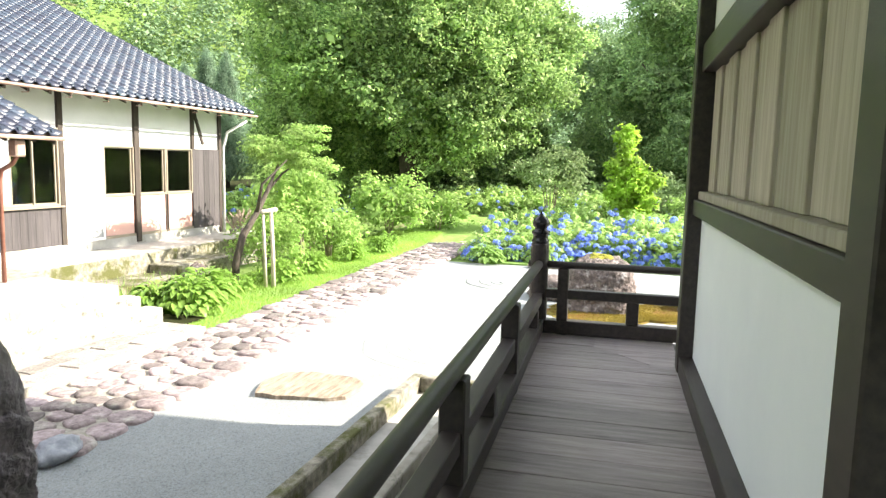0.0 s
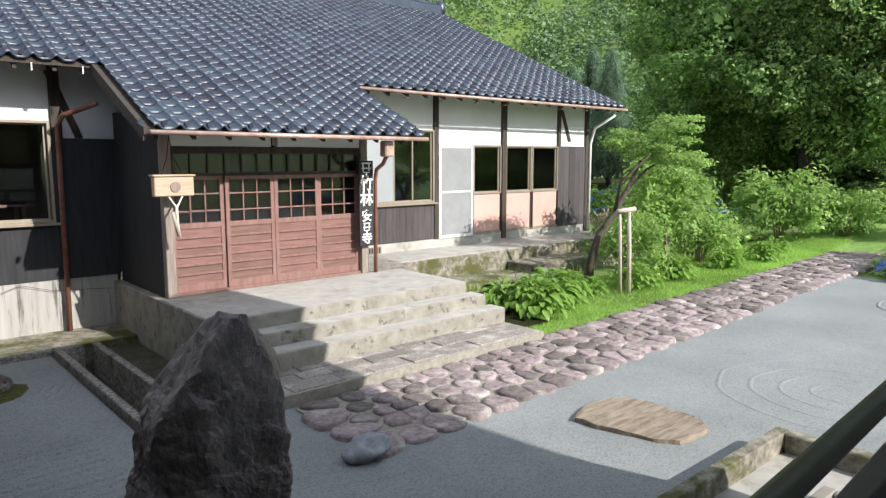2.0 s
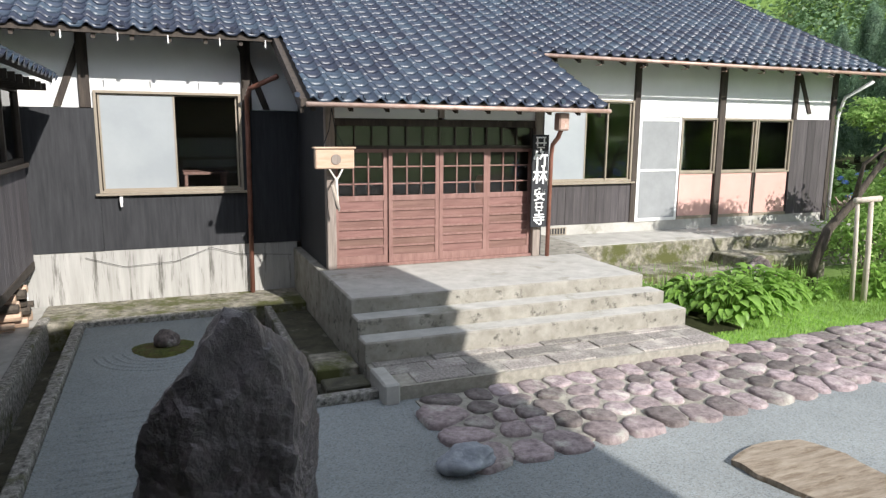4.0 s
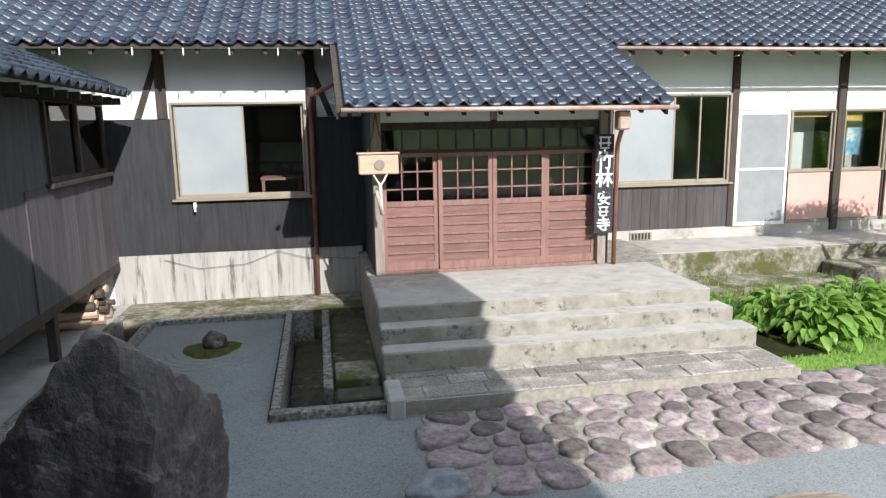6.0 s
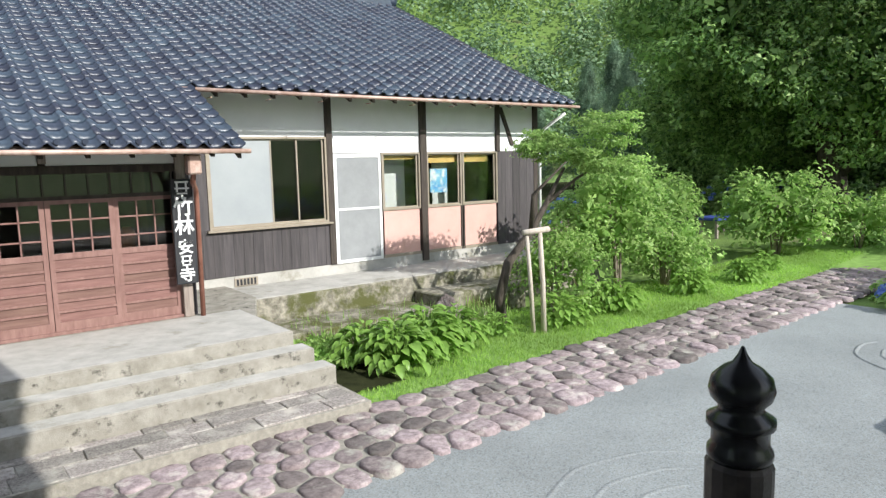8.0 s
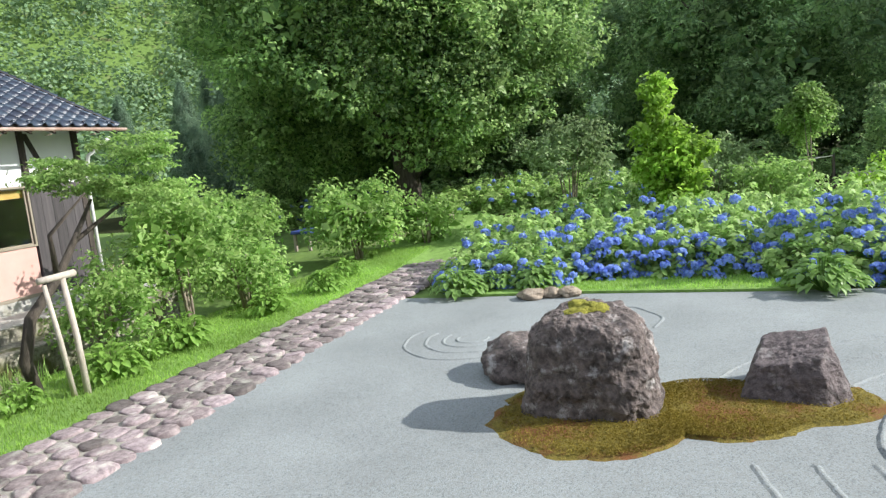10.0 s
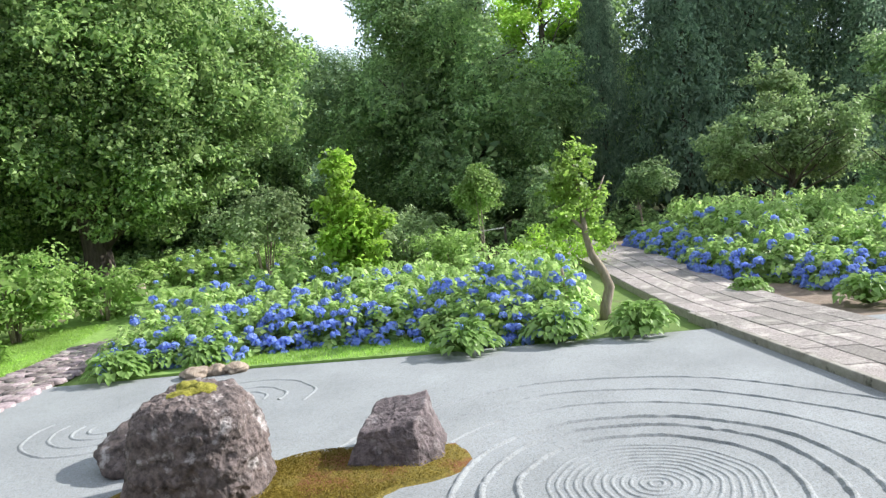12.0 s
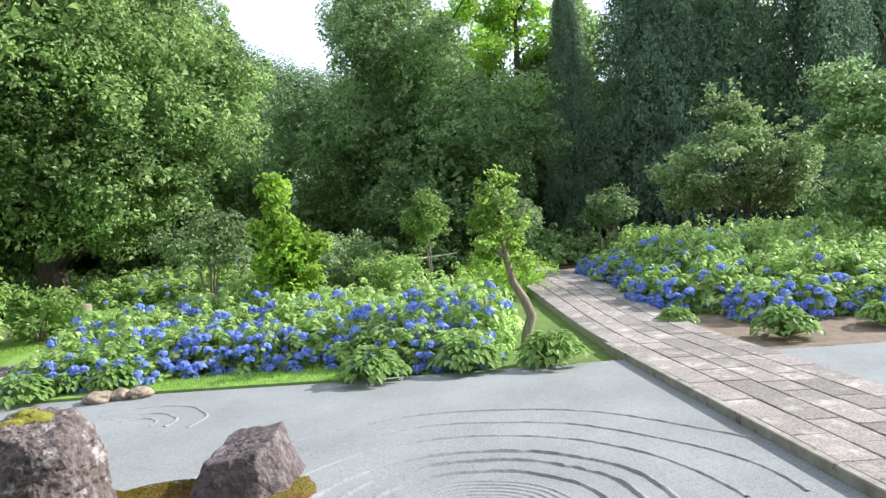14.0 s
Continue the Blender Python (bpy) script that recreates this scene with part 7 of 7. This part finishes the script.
# two characters too blurred to read stand as plain strokes
for z, s in ((2.37, 0.24), (1.44, 0.19)):
    for dx, dz, w, h in ((0, 0.38, 0.7, 0.09), (-0.25, 0.1, 0.1, 0.5), (0.22, 0.12, 0.1, 0.5), (0, 0.05, 0.75, 0.09), (0, -0.22, 0.55, 0.08), (0, -0.4, 0.1, 0.25)):
        part("stroke", Geo().box(SX + (dx - w / 2) * s, SY - 0.024, z + (dz - h / 2) * s, SX + (dx + w / 2) * s, SY - 0.0205, z + (dz + h / 2) * s), M["white"], sign)

gong = thing("wooden_gong_box", "hanging pale wooden board with a round knot and white rope", "sounding board")
part("plank", Geo().box(3.17, 8.87, 2.06, 3.67, 8.99, 2.31), M["palewood"], gong, bevel=0.012)
part("top_board", Geo().box(3.15, 8.85, 2.312, 3.69, 9.01, 2.335), M["palewood"], gong, bevel=0.006)
disc = Geo().tube([(3.43, 8.868, 2.18), (3.43, 8.855, 2.18)], 0.065, 18)
part("target", disc, M["greytimber"], gong, "round worn strike mark")
part("cord", Geo().tube([(3.28, 8.93, 2.33), (3.36, 8.93, 2.55), (3.40, 8.93, 2.82)], 0.006, 5), M["board"], gong)
part("cord", Geo().tube([(3.56, 8.93, 2.33), (3.44, 8.93, 2.55), (3.40, 8.93, 2.82)], 0.006, 5), M["board"], gong)
part("rope", Geo().tube([(3.34, 8.9, 2.07), (3.40, 8.88, 1.97), (3.43, 8.87, 1.92), (3.44, 8.87, 1.70), (3.46, 8.87, 1.52)], [0.012, 0.012, 0.02, 0.014, 0.012], 7), M["rope"], gong, smooth=True)
part("rope", Geo().tube([(3.53, 8.9, 2.07), (3.47, 8.88, 1.97), (3.43, 8.865, 1.92), (3.41, 8.87, 1.78)], [0.012, 0.012, 0.018, 0.01], 7), M["rope"], gong, smooth=True)
part("mallet", Geo().tube([(3.38, 8.88, 1.86), (3.45, 8.87, 1.55)], [0.022, 0.028], 8), M["driftwood"], gong, smooth=True)

# things seen inside the windows
table = thing("low_table", "dark low table inside the window", "table")
part("tabletop", Geo().box(1.7, 12.2, 1.80, 2.4, 12.9, 1.84), M["redframe"], table)
for x in (1.74, 2.34):
    for y in (12.24, 12.84):
        part("leg", Geo().box(x - 0.025, y - 0.025, 0.8, x + 0.025, y + 0.025, 1.80), M["redframe"], table)
pot = part("vase", Geo().lathe(6.05, 10.1, [(0.07, 1.55), (0.11, 1.62), (0.12, 1.72), (0.08, 1.82), (0.06, 1.86)], 16), material("orange glazed jar", (0.50, 0.20, 0.10), (0.62, 0.28, 0.15), 5, 0.3, 0.0))
tagged(pot, "orange glazed jar on a shelf behind the lattice", "jar")
shelf = thing("hall_shelf", "dark shelf inside the entrance", "shelf")
part("board", Geo().box(3.9, 9.9, 1.51, 6.4, 10.3, 1.55), M["timber"], shelf)
for x in (3.95, 6.3):
    part("support", Geo().box(x, 9.95, 0.72, x + 0.05, 10.25, 1.51), M["timber"], shelf)

# wooden prop under the maple
prop = thing("tree_prop", "bleached wooden prop of two poles and a crossbar", "tree prop")
part("pole", Geo().tube([(11.22, 7.3, -0.05), (11.2, 7.3, 0.8), (11.14, 7.3, 1.56)], [0.045, 0.04, 0.036], 9), M["driftwood"], prop, smooth=True)
part("pole", Geo().tube([(11.12, 7.42, -0.05), (11.02, 7.38, 0.8), (10.9, 7.33, 1.52)], [0.036, 0.033, 0.028], 8), M["driftwood"], prop, smooth=True)
part("crossbar", Geo().tube([(10.82, 7.32, 1.585), (11.32, 7.3, 1.60)], [0.042, 0.048], 9), M["driftwood"], prop, smooth=True)

# stump, fence rail and dry branches
stump = part("stump", Geo().lathe(0, 0, [(0.24, -0.1), (0.2, 0.12), (0.18, 0.38), (0.17, 0.40)], 12), M["palebark"], smooth=True)
stump.location = (26.0, 8.1, 0.42)
tagged(stump, "short cut tree stump with a pale top", "stump")
for x, y, s in ((15.05, 10.6, 1.0), (14.55, 10.5, 0.8)):
    t = thing("dry_plant", "bundle of dry brown stems in a pot by the wall", "dry plant")
    part("pot", Geo().lathe(0, 0, [(0.09, 0), (0.13, 0.16), (0.14, 0.18), (0.11, 0.18)], 14), M["rockdark"], t, smooth=True)
    g = Geo()
    r2 = random.Random(int(x * 10))
    for k in range(26):
        a, b = r2.uniform(0, TAU), r2.uniform(0.1, 0.32)
        g.tube([(0, 0, 0.15), (b * 0.5 * math.cos(a), b * 0.5 * math.sin(a), 0.35), (b * math.cos(a), b * math.sin(a), r2.uniform(0.4, 0.65))], [0.008, 0.012, 0.02], 4)
    part("dry_foliage", g, M["flatstone"], t)
    t.matrix_world = pose(x, y, 0.64) @ Matrix.Scale(s, 4)
box = thing("garden_tap", "white plastic spout on the window wall", "spout")
part("spout", Geo().box(0.80, 10.96, 1.50, 0.84, 11.06, 1.58).box(0.805, 10.96, 1.44, 0.835, 10.985, 1.498), M["white"], box, bevel=0.004)
wire = Geo().tube([(0.3, 11.04, 0.72), (0.8, 11.035, 0.56), (1.5, 11.03, 0.60), (2.0, 11.03, 0.78), (2.4, 11.03, 0.66), (3.2, 11.03, 0.60)], 0.0035, 5)
tagged(part("cable", wire, M["board"]), "thin grey cable sagging along the foundation", "cable")
vent = thing("vent_grille", "small grey ventilation grille in the foundation", "vent")
part("frame", Geo().box(7.85, 11.05, 0.665, 8.25, 11.068, 0.80), M["brownframe"], vent)
for k in range(6):
    part("slat", Geo().box(7.88 + k * 0.06, 11.044, 0.68, 7.915 + k * 0.06, 11.049, 0.785), M["board"], vent)
rope = Geo().tube([(26.6, 0.0, 1.4), (27.4, -1.6, 1.36), (28.2, -3.3, 1.45)], 0.02, 5)
fence = thing("rope_fence", "pale rope strung between low posts", "fence")
part("rope", rope, M["rope"], fence)
for x, y in ((26.6, 0.0), (27.4, -1.6), (28.2, -3.3)):
    part("post", Geo().tube([(x, y, 0.2), (x, y, 1.48)], 0.04, 8), M["bark"], fence)
blue = thing("garden_bench", "low blue covered garden bench beyond the lawn", "bench")
part("cover", Geo().box(22.5, 11.2, 0.70, 24.0, 11.9, 0.80), material("blue sheet", (0.03, 0.05, 0.22), (0.05, 0.08, 0.30), 4, 0.6, 0.2), blue, bevel=0.02)
for x in (22.6, 23.8):
    for y in (11.3, 11.8):
        part("leg", Geo().box(x - 0.04, y - 0.04, 0.1, x + 0.04, y + 0.04, 0.70), M["greytimber"], blue)

# slender green stems in the bed at the platform
q = np.random.default_rng(77)
n = 900
x, y = q.uniform(8.0, 11.6, n), q.uniform(8.2, 9.7, n)
P = np.stack([x, y, q.uniform(0.05, 0.25, n)], 1)
N = unit(q.normal(size=(n, 3)) * [1, 1, 0.1])
tagged(part("weeds", leaves("weeds", P, N, 0.3, q, 0.06, 0.02, np.array([0, 0, 1.0])), LEAF["shrub"]), "slender green stems and weeds by the platform", "weeds", kind="stuff")
n = 1500
x, y = q.uniform(7.3, 8.4, n), q.uniform(7.6, 8.9, n)
P = np.stack([x, y, q.uniform(0.05, 0.22, n)], 1)
N = unit(q.normal(size=(n, 3)) * [0.7, 0.7, 0.8])
tagged(part("weeds", leaves("weeds", P, N, 0.09, q, 0.5, 0.05), LEAF["shrub"]), "low leafy weeds beside the steps", "weeds", kind="stuff")

# fine moss tufts on the island
n = 24000
w, rr = q.uniform(0, TAU, n), np.sqrt(q.uniform(0, 1, n)) * 0.92
reach = np.array([island(a) for a in np.linspace(0, TAU, 181)])
r = np.interp(w, np.linspace(0, TAU, 181), reach) * rr
P = np.stack([11.45 + np.cos(w) * r, 0.1 + np.sin(w) * r, 0.055 * (1 - rr ** 5) + 0.018 + 0 * r], 1)
N = unit(q.normal(size=(n, 3)) * [1, 1, 0.9])
LEAF["moss"] = leaf_material("moss tufts", (0.15, 0.115, 0.018), (0.28, 0.22, 0.04), 0.3, 0.9)
tagged(part("moss_tufts", leaves("moss_tufts", P, N, 0.021, q, 0.5, 0.1), LEAF["moss"]), "fine tufts of golden brown moss", "moss", kind="stuff")
